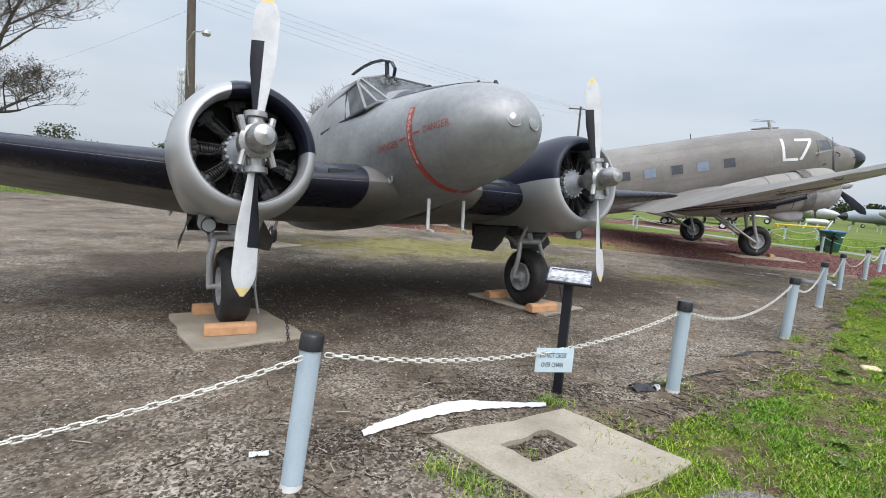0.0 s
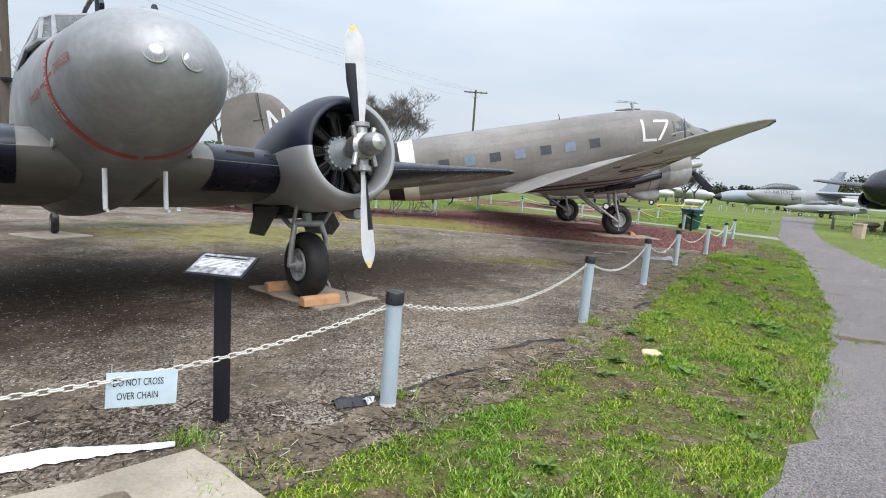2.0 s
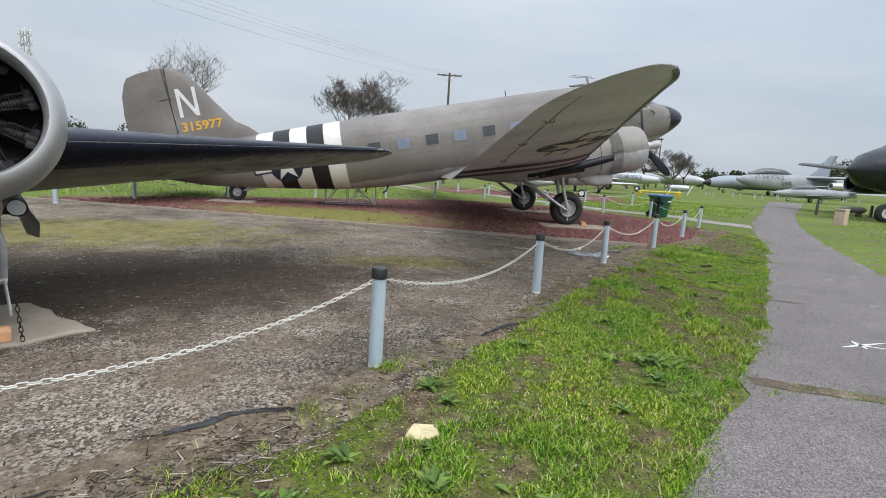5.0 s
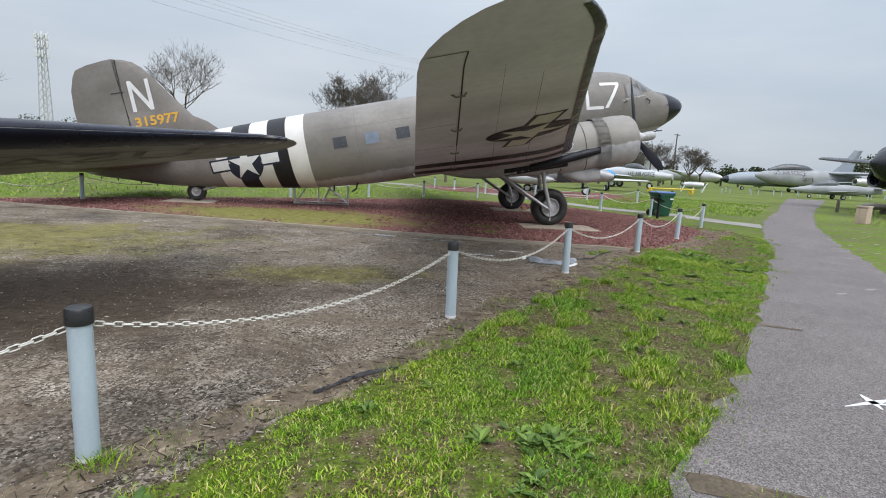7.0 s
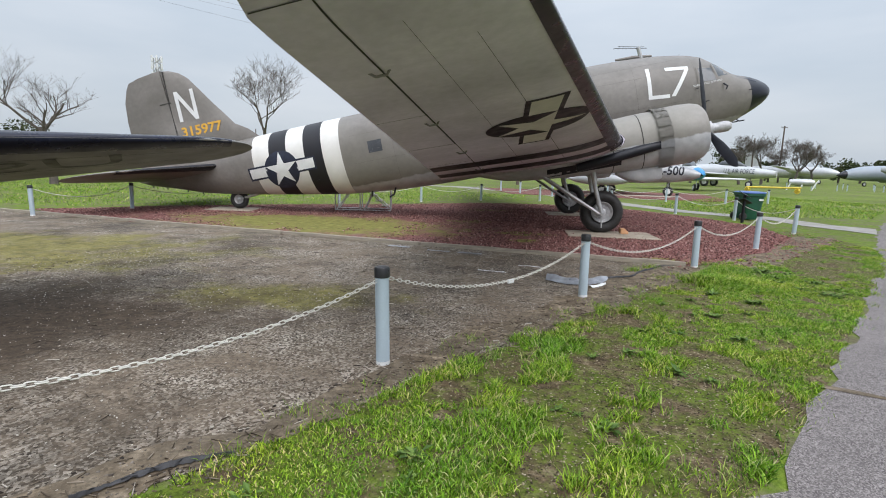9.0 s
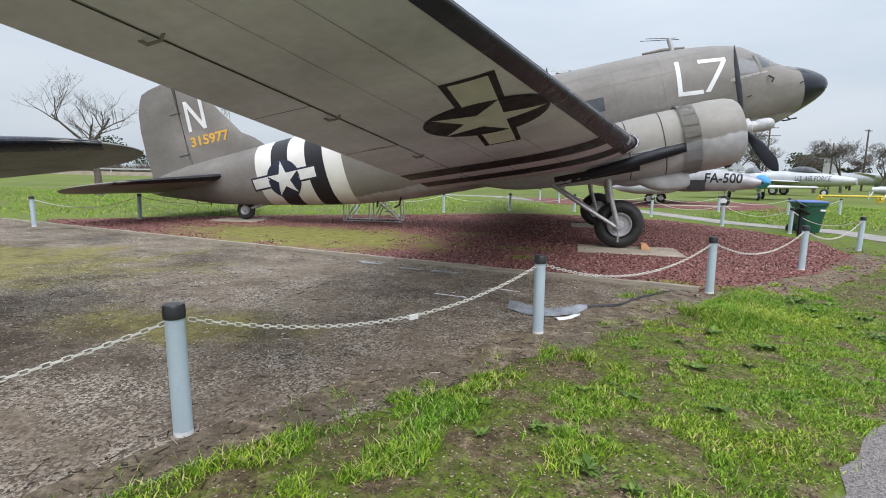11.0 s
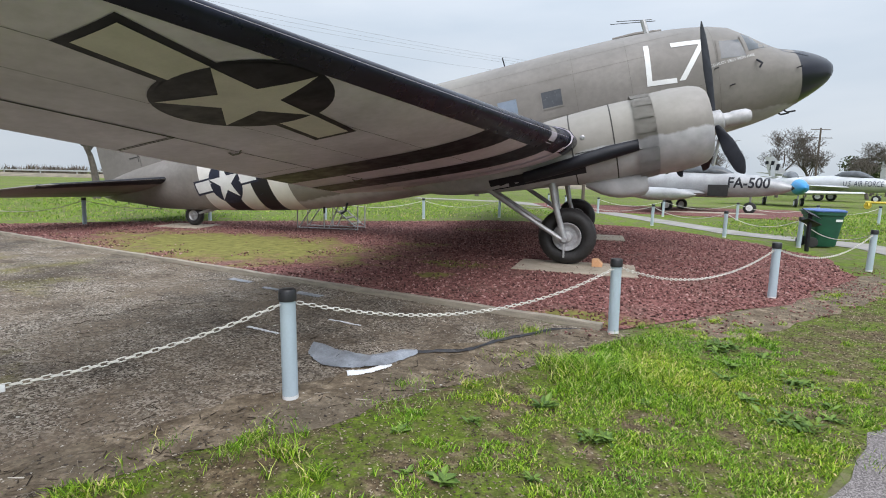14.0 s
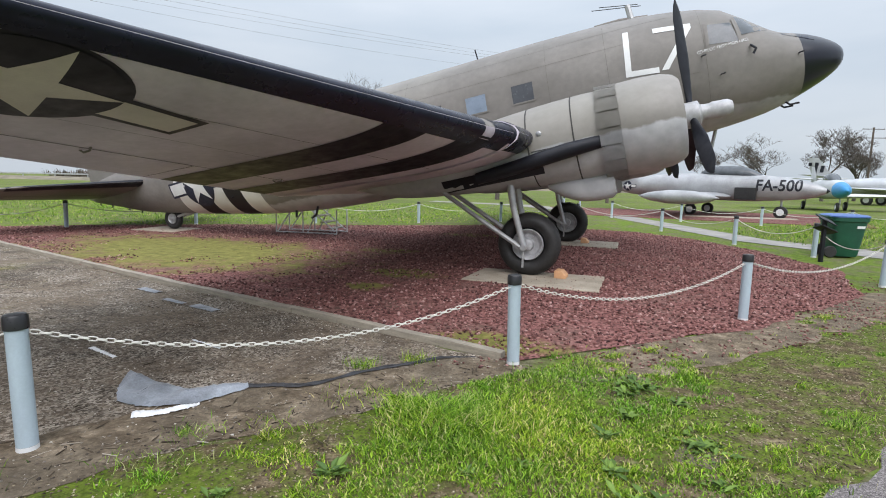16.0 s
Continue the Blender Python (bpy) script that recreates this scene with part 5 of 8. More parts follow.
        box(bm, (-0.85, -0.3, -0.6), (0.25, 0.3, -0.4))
        part("wheel_bay", bm, M_INSIDE, nacelle, "near-black block with the wheel bay's shade painted in")
        gear = new("main_gear")
        gear.parent = t
        yw = 1.99 * side
        tyre_wheel("tyre", gear, 0.405, 0.30, level_b(0.04, yw, 0.41), M_HUB, side)
        bm = bmesh.new()
        for s in (-0.21, 0.21):
            tube(bm, [level_b(0.02, yw + s, 0.40), level_b(0.1, yw + s * 1.05, 0.72), level_b(0.04, yw + s * 0.8, 0.93)], 0.034, 10)
        tube(bm, [level_b(0.04, yw - 0.24, 0.41), level_b(0.04, yw + 0.24, 0.41)], 0.03, 8)
        tube(bm, [level_b(0.04, yw - 0.19, 0.92), level_b(0.04, yw + 0.19, 0.92)], 0.045, 10)
        tube(bm, [level_b(0.04, yw, 0.9), level_b(-0.05, yw, 1.25)], 0.055, 10)
        for s in (-0.2, 0.2):
            tube(bm, [level_b(0.06, yw + s, 0.92), level_b(0.25, yw + s * 1.2, 1.16)], 0.022, 8)
            tube(bm, [level_b(0.0, yw + s, 0.88), level_b(-0.75, yw + s * 0.9, 1.12)], 0.03, 8)
        part("oleo_strut", bm, M_STEEL, gear, "grey forked landing gear leg")
        bm = bmesh.new()
        tube(bm, [level_b(0.06, yw + 0.22, 0.42), level_b(0.14, yw + 0.24, 0.2), level_b(0.22, yw + 0.24, 0.14)], 0.013, 6)
        part("torque_link", bm, M_STEEL, gear)
        put = skin_b(side)
        # cockpit glazing: side windows, corner, windshield
        canopy_side(t, side)
        for a in (-2.2, -3.0, -3.8):
            decal("cabin_window", [[(a - 0.22, 2.32), (a + 0.22, 2.32), (a + 0.22, 2.62), (a - 0.22, 2.62)]], lambda u, v, p=put: p(u, v, 0.006), M_DARKPANE, t, "dark cabin window")
        bm = bmesh.new()
        rows = []
        for i in range(16):
            a = 0.78 + 0.078 * i
            w = 0.48 * (1 - i / 15.5) ** 0.6
            top, bot, hw, rnd, c = HULL_B.at(a)
            mid = bot + (top - bot) * c
            rows.append([(a, side * w * k / 4, mid + (top - mid) * max(0.0, 1 - (w * k / 4 / hw) ** rnd) ** (1 / rnd) + 0.006) for k in range(5)])
        skin(bm, rows, False)
        part("antiglare_panel", bm, M_NAVY, t, "dark navy antiglare panel")
        # warning stripe in the propeller plane
        bm = bmesh.new()
        edge = [[p for p in HULL_B.ring(a, 96) if p[2] < 2.17 and p[1] * side >= -0.01] for a in (1.345, 1.425)]
        edge = [sorted(e, key=lambda p: (p[2] - 1.9) * 0 + math.atan2(p[2] - 1.88, abs(p[1]))) for e in edge]
        n = min(len(edge[0]), len(edge[1]))
        skin(bm, [[Vector(q) + Vector((0, q[1], q[2] - 1.88)).normalized() * 0.005 for q in pair] for pair in zip(edge[0][:n], edge[1][:n])], False)
        part("propeller_stripe", bm, M_RED, t, "faded red warning stripe")
        # stacked letters down the stripe
        for i, ch in enumerate("PROPELLER"):
            flip = -1.0 if side > 0 else 1.0
            lettering("stripe_letter", ch, 1.385 - 0.02 * flip, 2.08 - 0.062 * i, 0.046, lambda u, v, p=put: p(u, v, 0.008), M_WHITE, t, "white letter", flip)
        decal("warning_dash", [[(1.22, 1.83), (1.32, 1.84), (1.32, 1.86), (1.22, 1.85)], [(1.45, 1.86), (1.55, 1.86), (1.55, 1.88), (1.45, 1.88)]], put, M_RED, t)
        if side < 0:
            lettering("warning_word", "DANGER", 0.80, 1.79, 0.065, put, M_RED, t, "faded red word DANGER")
            lettering("warning_word", "DANGER", 1.60, 1.84, 0.065, put, M_RED, t, "faded red word DANGER")
        # round vent
        bm = bmesh.new()
        c = Vector(put(0.84, 1.52, 0.0))
        lathe(bm, [(0.0, 0.055), (0.012, 0.055), (0.014, 0.035), (-0.02, 0.03), (-0.02, 0.001)], "Y", 16)
        part("vent", bm, M_STEEL, t, "small round vent", m=Matrix.Translation(c) @ Matrix.Diagonal((1, side, 1, 1)))
        # fins of the tail
        rows = [(0.0, -6.5, -7.9, 2.2, 0.1), (2.1, -6.75, -7.8, 2.2, 0.08), (2.3, -6.9, -7.6, 2.2, 0.06)]
        part("tailplane", Wing(rows, side, 0).mesh([0.1, 1.0, 2.1, 2.3], 8), M_GREY, t)
        bm = bmesh.new()
        yy = 2.05 * side
        skin(bm, [[(-6.9 - k, yy + w, h), (-7.9, yy + 0.01, h), (-7.9, yy - 0.01, h), (-6.9 - k, yy - w, h)] for h, k, w in ((1.75, 0.3, 0.02), (1.95, 0.05, 0.05), (2.4, 0.0, 0.05), (2.9, 0.3, 0.04), (3.05, 0.6, 0.015))], True, (True, True))
        part("fin", bm, M_GREY, t)
    # nose lights
    for y, z, a in ((-0.09, 1.86, 0), (0.13, 1.85, 0)):
        a = 2.2
        while HULL_B.half(a, z) > abs(y) and a < 2.41:
            a += 0.005
        n = Vector((1.0, y * 2.2, 0.12)).normalized()
        m = Matrix.Translation((a - 0.012, y, z)) @ n.to_track_quat("X", "Z").to_matrix().to_4x4()
        bm = bmesh.new()
        lathe(bm, [(-0.03, 0.080), (0.006, 0.079), (0.008, 0.072), (0.0, 0.069)], "X", 28)
        lamp = part("landing_light", bm, M_GREY, t, "round nose landing light", m=m)
        bm = bmesh.new()
        lathe(bm, [(0.0, 0.071), (0.010, 0.05), (0.015, 0.025), (0.016, 0.001)], "X", 24)
        part("lens", bm, M_LENS, lamp, "clear ribbed glass lens")
    bm = bmesh.new()
    lathe(bm, [(0, 0.03), (0.03, 0.03), (0.035, 0.015), (0.0, 0.012)], "X", 14)
    part("nose_fitting", bm, M_FIN, t, m=Matrix.Translation((2.22, 0.0, 1.64)))
    for y in (-0.21, 0.23):
        bm = bmesh.new()
        tube(bm, [level_b(0.90, y, 1.46), level_b(0.92, y, 1.13)], 0.019, 10)
        tube(bm, [level_b(0.90, y, 1.135), level_b(1.03, y, 1.13)], [0.014, 0.012], 8)
        part("pitot_mast", bm, M_WHITE, t, "white pitot mast")
    # cranked aerial loop on the roof
    bm = bmesh.new()
    arch = [(-0.12, 0, 2.98), (-0.06, 0, 3.1), (-0.16, 0, 3.22), (-0.45, 0, 3.34), (-0.8, 0, 3.42), (-1.15, 0, 3.46), (-1.5, 0, 3.47)]
    rings = []
    for i, p in enumerate(arch):
        wdt = 0.020 if i < 4 else 0.020 - 0.004 * (i - 3)
        rings.append([(p[0], -0.02, p[2] - wdt), (p[0], 0.02, p[2] - wdt), (p[0], 0.02, p[2] + 0.01), (p[0], -0.02, p[2] + 0.01)])
    skin(bm, rings, True, (True, True))
    tube(bm, [(-0.3, 0, 2.98), (-0.3, 0, 3.27)], 0.03, 8)
    part("roof_aerial", bm, M_NAVY, t, "dark curved aerial frame on the roof")
    for a in (1.75, 2.02):
        bm = bmesh.new()
        h = HULL_B.at(a)[0]
        tube(bm, [(a, 0, h - 0.01), (a, 0, h + 0.03)], [0.03, 0.015], 8)
        part("roof_stud", bm, M_BLACK, t)
    gear = new("tail_gear")
    gear.parent = t
    c = level_b(-6.6, 0, 0.2)
    tyre_wheel("tyre", gear, 0.2, 0.14, c, M_STEEL, 1)
    bm = bmesh.new()
    tube(bm, [c, level_b(-6.3, 0, 0.5), level_b(-6.2, 0, 0.75)], 0.04, 8)
    part("fork", bm, M_STEEL, gear)
    return t


trainer_aircraft()


# ---- things round the two aircraft ----
def slab(name, pts, z0, z1, mat, label, category, rough=0.03, seed=0, hole=None):
    """A low slab with uneven edges."""
    bm = bmesh.new()
    ring = []
    n = len(pts)
    for i in range(n):
        p, q = Vector(pts[i]), Vector(pts[(i + 1) % n])
        k = max(2, int((q - p).length / 0.12))
        for j in range(k):
            v = p.lerp(q, j / k)
            w = noise.noise((v.x * 4 + seed, v.y * 4, 1.3)) * rough
            d = (v - sum((Vector(a) for a in pts), Vector((0, 0))) / n).normalized()
            ring.append(v + d * w)
    lower = [(v.x, v.y, z0) for v in ring]
    c = sum((Vector(a) for a in pts), Vector((0, 0))) / n
    mid = [(v.x, v.y, z1 - 0.012) for v in ring]
    top = [((v + (c - v).normalized() * 0.015).x, (v + (c - v).normalized() * 0.015).y, z1) for v in ring]
    if hole:
        inner = []
        m = len(ring)
        hn = len(hole)
        for i in range(m):
            u = i / m * hn
            a, b = Vector(hole[int(u) % hn]), Vector(hole[(int(u) + 1) % hn])
            h = a.lerp(b, u - int(u))
            h += (h - c) * 0.12 * noise.noise((h.x * 9, h.y * 9, 2))
            inner.append(h)
        ridge = [(Vector(v).lerp(h, 0.8).x, Vector(v).lerp(h, 0.8).y, z1 + 0.02 * abs(noise.noise((v.x * 3, v.y * 3, 5)))) for v, h in zip(ring, inner)]
        skin(bm, [lower, mid, top, ridge, [(h.x, h.y, z1 + 0.004) for h in inner], [(h.x, h.y, 0.006) for h in inner]], True)
    else:
        skin(bm, [lower, mid, top], True, (False, True))
    bmesh.ops.recalc_face_normals(bm, faces=bm.faces[:])
    return tagged(part(name, bm, mat, smooth=False), label, category)


slab("broken_slab", [(0.02, 3.16), (1.0, 3.74), (1.68, 3.08), (0.74, 2.4)], -0.02, 0.035, M_CONCRETE, "weathered concrete slab with a square hole in it", "slab", 0.04, 0, [(0.47, 3.09), (0.81, 3.37), (0.97, 3.16), (0.64, 2.9)])
slab("wheel_pad", [(-2.94, 5.45), (-2.12, 6.0), (-1.30, 5.05), (-2.13, 4.38)], -0.02, 0.032, M_CONCRETE, "weathered concrete pad under the trainer's wheel", "pad", 0.05, 3)
slab("wheel_pad", [(0.42, 7.85), (1.15, 8.22), (2.12, 7.42), (1.42, 6.8)], -0.02, 0.032, M_CONCRETE, "chipped concrete pad under the trainer's wheel", "pad", 0.08, 8)
slab("wheel_pad", [(10.2, 17.75), (10.35, 18.95), (12.5, 18.85), (12.38, 17.5)], -0.02, 0.034, M_CONCRETE, "grey concrete pad under the transport's main wheel", "pad", 0.01, 5)
slab("wheel_pad", [(10.7, 23.4), (10.8, 24.8), (13.0, 24.65), (12.9, 23.2)], -0.02, 0.034, M_CONCRETE, "grey concrete pad under the transport's main wheel", "pad", 0.01, 6)
slab("wheel_pad", [(-0.7, 21.5), (-0.75, 22.7), (0.75, 22.7), (0.8, 21.5)], -0.02, 0.034, M_CONCRETE, "grey concrete pad under the tail wheel", "pad", 0.01, 7)
slab("tail_pad", [(-4.6, 11.6), (-4.2, 12.3), (-3.3, 11.9), (-3.7, 11.2)], -0.02, 0.032, M_CONCRETE, "pale concrete pad under the trainer's tail wheel", "pad", 0.03, 9)


def chock(x, y, turn, length=0.48, wedge=False):
    bm = bmesh.new()
    if wedge:
        prof = [(0, 0), (0.19, 0), (0.19, 0.05), (0.11, 0.13), (0, 0.13)]
    else:
        prof = [(-0.075, 0), (0.075, 0), (0.07, 0.085), (0.03, 0.11), (-0.03, 0.11), (-0.07, 0.085)]
    skin(bm, [[(p, s * length / 2, q) for p, q in prof] for s in (-1, 1)], True, (True, True))
    bmesh.ops.recalc_face_normals(bm, faces=bm.faces[:])
    bmesh.ops.bevel(bm, geom=bm.edges[:], offset=0.006, segments=1, affect="EDGES")
    return tagged(part("wheel_chock", bm, M_CHOCK, smooth=False, m=pose(x, y, 0.033, 0, 0, turn)), "orange painted wooden wheel chock on the pad", "wheel chock", "wheel chocks")


chock(-2.03, 4.92, -62)
chock(-2.52, 5.60, -58, 0.4)
chock(1.42, 7.0, -56)
chock(0.86, 7.68, -58, 0.36)
chock(11.68, 18.5, -8, 0.28, True)
chock(12.0, 24.1, -8, 0.28, True)


def tie_down(p, q, sag):
    """A short hanging chain of links between two points."""
    p, q = Vector(p), Vector(q)
    n = int((q - p).length * 1.05 / 0.042)
    bm = bmesh.new()
    d = (q - p).normalized()
    y = Vector((0, 0, 1)).cross(d).normalized()
    m = Matrix((d, y, d.cross(y))).transposed()
    for i in range(n):
        t = (i + 0.5) / n
        c = p.lerp(q, t) - Vector((0, 0, sag * 4 * t * (1 - t)))
        ring = link_points(Matrix.Rotation(math.pi / 2 * (i % 2), 4, "X"))
        skin(bm, [[c + m @ (v * 0.95) for v in r] for r in ring + ring[:1]], True)
    return tagged(part("tie_down_chain", bm, M_FIN), "rusty steel tie-down chain from wheel to pad", "chain", "tie-down chains")


tie_down((-1.62, 5.28, 0.42), (-1.42, 4.82, 0.04), 0.04)
tie_down((1.66, 7.15, 0.4), (1.75, 7.05, 0.05), 0.02)


def kerb_timbers():
    for i in range(len(KERB) - 1):
        p, q = Vector(KERB[i]), Vector(KERB[i + 1])
        d = q - p
        n = max(1, round(d.length / 2.4))
        for k in range(n):
            a = p + d * (k / n)
            b = p + d * ((k + 1) / n)
            m = (a + b) / 2
            bm = bmesh.new()
            box(bm, (-(b - a).length / 2 + 0.008, -0.05, -0.05), ((b - a).length / 2 - 0.008, 0.05, 0.075), 0.008)
            bmesh.ops.subdivide_edges(bm, edges=[e for e in bm.edges if e.calc_length() > 0.8], cuts=8)
            for v in bm.verts:
                v.co += Vector((0, noise.noise((v.co.x * 1.3 + i, k, 0)), 0.6 * noise.noise((v.co.x * 1.7 + i, k, 4)))) * 0.018
            tagged(part("edging_timber", bm, M_TIMBER, m=pose(m.x, m.y, 0, 0, 0, math.degrees(math.atan2(d.y, d.x)))), "weathered grey timber edging along the rock bed", "timber", "timbers of the bed's edging")


kerb_timbers()


# information stand and the plate on the chain
def info_stand():
    t = thing("information_stand", pose(1.04, 4.13, 0, 0, 0, -25), "black post with a tilted information panel", "sign")
    bm = bmesh.new()
    box(bm, (-0.035, -0.035, -0.05), (0.035, 0.035, 0.93), 0.004)
    part("post", bm, M_BLACK, t, "black square steel post")
    tilt = pose(0, -0.01, 0.985, 24, 0, 8) @ Matrix.Diagonal((0.78, 0.72, 1, 1))
    bm = bmesh.new()
    box(bm, (-0.235, -0.16, -0.012), (0.235, 0.16, 0.008), 0.005)
    panel = part("panel", bm, M_BLACK, t, "black framed panel", m=tilt)
    bm = bmesh.new()
    box(bm, (-0.215, -0.14, 0.008), (0.215, 0.14, 0.011))
    face = part("panel_face", bm, M_PANELFACE, panel, "dark glossy printed face")
    for i, (x, w, y, h) in enumerate(((-0.19, 0.1, 0.09, 0.02), (-0.06, 0.22, 0.09, 0.02), (-0.19, 0.36, 0.05, 0.008), (-0.19, 0.33, 0.03, 0.008), (-0.19, 0.37, 0.01, 0.008), (-0.19, 0.3, -0.01, 0.008), (-0.19, 0.35, -0.03, 0.008), (-0.19, 0.22, -0.05, 0.008))):
        bm = bmesh.new()
        box(bm, (x, y, 0.011), (x + w, y + h, 0.0125))
        part("text_bar", bm, M_BLACK if i < 2 else M_WHITE, panel)
    return t


M_PANELFACE = paint("weathered_printed_panel", (0.40, 0.40, 0.42), 0.2, 0, 0.7, 16)
info_stand()


def chain_plate():
    p, q = Vector((-0.70, 2.52)), Vector((2.09, 4.34))
    c = p.lerp(q, 0.55)
    ang = math.degrees(math.atan2(q.y - p.y, q.x - p.x))
    t = thing("warning_plate", pose(c.x + 0.0, c.y - 0.035, 0.485, -4, 3, ang - 14), "pale blue plate with black stencilled words on the chain", "sign")
    bm = bmesh.new()
    box(bm, (-0.15, -0.002, -0.085), (0.15, 0.002, 0.085), 0.001)
    part("plate", bm, M_PLATE, t, "pale blue metal plate")
    for text, w, z in (("DO NOT CROSS", 0.235, 0.018), ("OVER CHAIN", 0.2, -0.048)):
        lettering("stencil_words", text, -w / 2 - 0.005, z, 0.034, lambda u, v: (u, -0.0045, v), M_BLACK, t, "black stencilled words", w / (len(text) * 0.0335), step=1)
    for x in (-0.13, 0.13):
        bm = bmesh.new()
        tube(bm, [(x, 0, 0.075), (x, 0.01, 0.10), (x, 0.0, 0.125)], 0.003, 5)
        part("tie", bm, M_STEEL, t)


M_PLATE = paint("pale_blue_plate_paint", (0.50, 0.62, 0.68), 0.5, 0, 0.08, 10)
chain_plate()


def small_tag(i, s):
    p, q = Vector(POSTS[i]), Vector(POSTS[i + 1])
    c = p.lerp(q, s)
    bm = bmesh.new()
    box(bm, (-0.045, -0.012, -0.02), (0.045, 0.012, 0.02), 0.004)
    z = POST_H - 0.105 - 0.27 * 4 * s * (1 - s)
    tagged(part("chain_tag", bm, M_WHITE, m=pose(c.x, c.y, z, 0, 0, math.degrees(math.atan2(q.y - p.y, q.x - p.x)))), "small white plastic tag on the chain", "tag")


small_tag(4, 0.52)


def wheelie_bin(x, y, turn):
    t = thing("wheeled_bin", pose(x, y, 0, 0, 0, turn), "dark green plastic wheeled bin with a blue lid", "bin")
    bm = bmesh.new()
    rings = []
    for z, w, d in ((0.04, 0.26, 0.28), (0.1, 0.28, 0.30), (0.86, 0.37, 0.40), (0.88, 0.40, 0.43), (0.97, 0.405, 0.435)):
        ring = []
        for k in range(24):
            a = 2 * math.pi * k / 24
            c, s = math.cos(a), math.sin(a)
            ring.append((w * math.copysign(abs(c) ** 0.35, c), d * math.copysign(abs(s) ** 0.35, s), z))
        rings.append(ring)
    skin(bm, rings, True, (True, True))
    part("body", bm, M_BINGREEN, t, "green plastic body")
    bm = bmesh.new()
    rings = []
    for z, k0 in ((0.972, 1.02), (1.0, 1.02), (1.03, 0.9), (1.045, 0.5)):
        rings.append([(0.405 * k0 * math.copysign(abs(math.cos(2 * math.pi * k / 24)) ** 0.35, math.cos(2 * math.pi * k / 24)), 0.435 * k0 * math.copysign(abs(math.sin(2 * math.pi * k / 24)) ** 0.35, math.sin(2 * math.pi * k / 24)), z) for k in range(24)])
    skin(bm, rings, True, (True, True))
    part("lid", bm, M_BINBLUE, t, "blue plastic lid")
    for s in (-1, 1):
        bm = bmesh.new()
        lathe(bm, [(-0.035, 0.06), (-0.035, 0.125), (-0.02, 0.14), (0.02, 0.14), (0.035, 0.125), (0.035, 0.06)], "Y", 22, (-0.34, s * 0.27, 0.14), cap=(True, True))
        part("wheel", bm, M_RUBBER, t, "black wheel")
    bm = bmesh.new()
    tube(bm, [(-0.38, -0.3, 0.95), (-0.46, -0.3, 0.98), (-0.46, 0.3, 0.98), (-0.38, 0.3, 0.95)], 0.016, 8)
    part("handle", bm, M_BINGREEN, t)
    bm = bmesh.new()
    box(bm, (0.10, -0.421, 0.72), (0.26, -0.415, 0.78))
    part("sticker", bm, M_WHITE, t, "white sticker")


M_BINGREEN = paint("green_plastic", (0.012, 0.085, 0.05), 0.45, 0, 0.15, 4)
M_BINBLUE = paint("blue_plastic", (0.07, 0.14, 0.36), 0.45, 0, 0.15, 4)
wheelie_bin(18.05, 24.15, 4)


def small_stand(x, y, turn, h, label):
    t = thing("sign_stand", pose(x, y, 0, 0, 0, turn), label, "sign")
    bm = bmesh.new()
    box(bm, (-0.035, -0.035, -0.03), (0.035, 0.035, h), 0.004)
    part("post", bm, M_BLACK, t)
    for z, tilt in ((h, 24), (h - 0.22, -18)):
        bm = bmesh.new()
        box(bm, (-0.2, -0.13, -0.01), (0.22, 0.13, 0.01), 0.004)
        part("panel", bm, M_BLACK, t, "black panel back", m=pose(0.02, 0, z, tilt, 22, 0))


small_stand(17.2, 22.9, 20, 0.95, "black sign stand with two tilted panels by the bin")


def work_steps(x, y, turn):
    """White tubular work stand with steps."""
    t = thing("work_steps", pose(x, y, 0, 0, 0, turn), "white steel maintenance steps with open treads", "steps")
    def bar(nm, *pts, r=0.02):
        bm = bmesh.new()
        tube(bm, pts, r, 8)
        part(nm, bm, M_WHITE, t)
    for px in (-0.95, -0.1, 0.95):
        for py in (-0.4, 0.4):
            bar("leg", (px, py, 0), (px, py, 0.95 if px < 0.5 else 0.72))
    for py in (-0.4, 0.4):
        bar("rail", (-0.95, py, 0.03), (0.95, py, 0.03))
        bar("rail", (-0.95, py, 0.92), (-0.1, py, 0.92))
        bar("brace", (-0.1, py, 0.92), (0.9, py, 0.1))
        bar("brace", (-0.9, py, 0.05), (-0.3, py, 0.92))
        bar("brace", (0.05, py, 0.05), (0.45, py, 0.92))
    for k in range(4):
        bm = bmesh.new()
        box(bm, (0.02 + 0.2 * k, -0.38, 0.70 - 0.18 * k), (0.26 + 0.2 * k, 0.38, 0.73 - 0.18 * k), 0.004)
        part("tread", bm, M_TIMBER, t, "grey tread")
    bm = bmesh.new()
    box(bm, (-0.95, -0.42, 0.88), (0.0, 0.42, 0.92), 0.004)
    part("platform", bm, M_TIMBER, t, "grey platform")


work_steps(4.15, 23.4, 5)


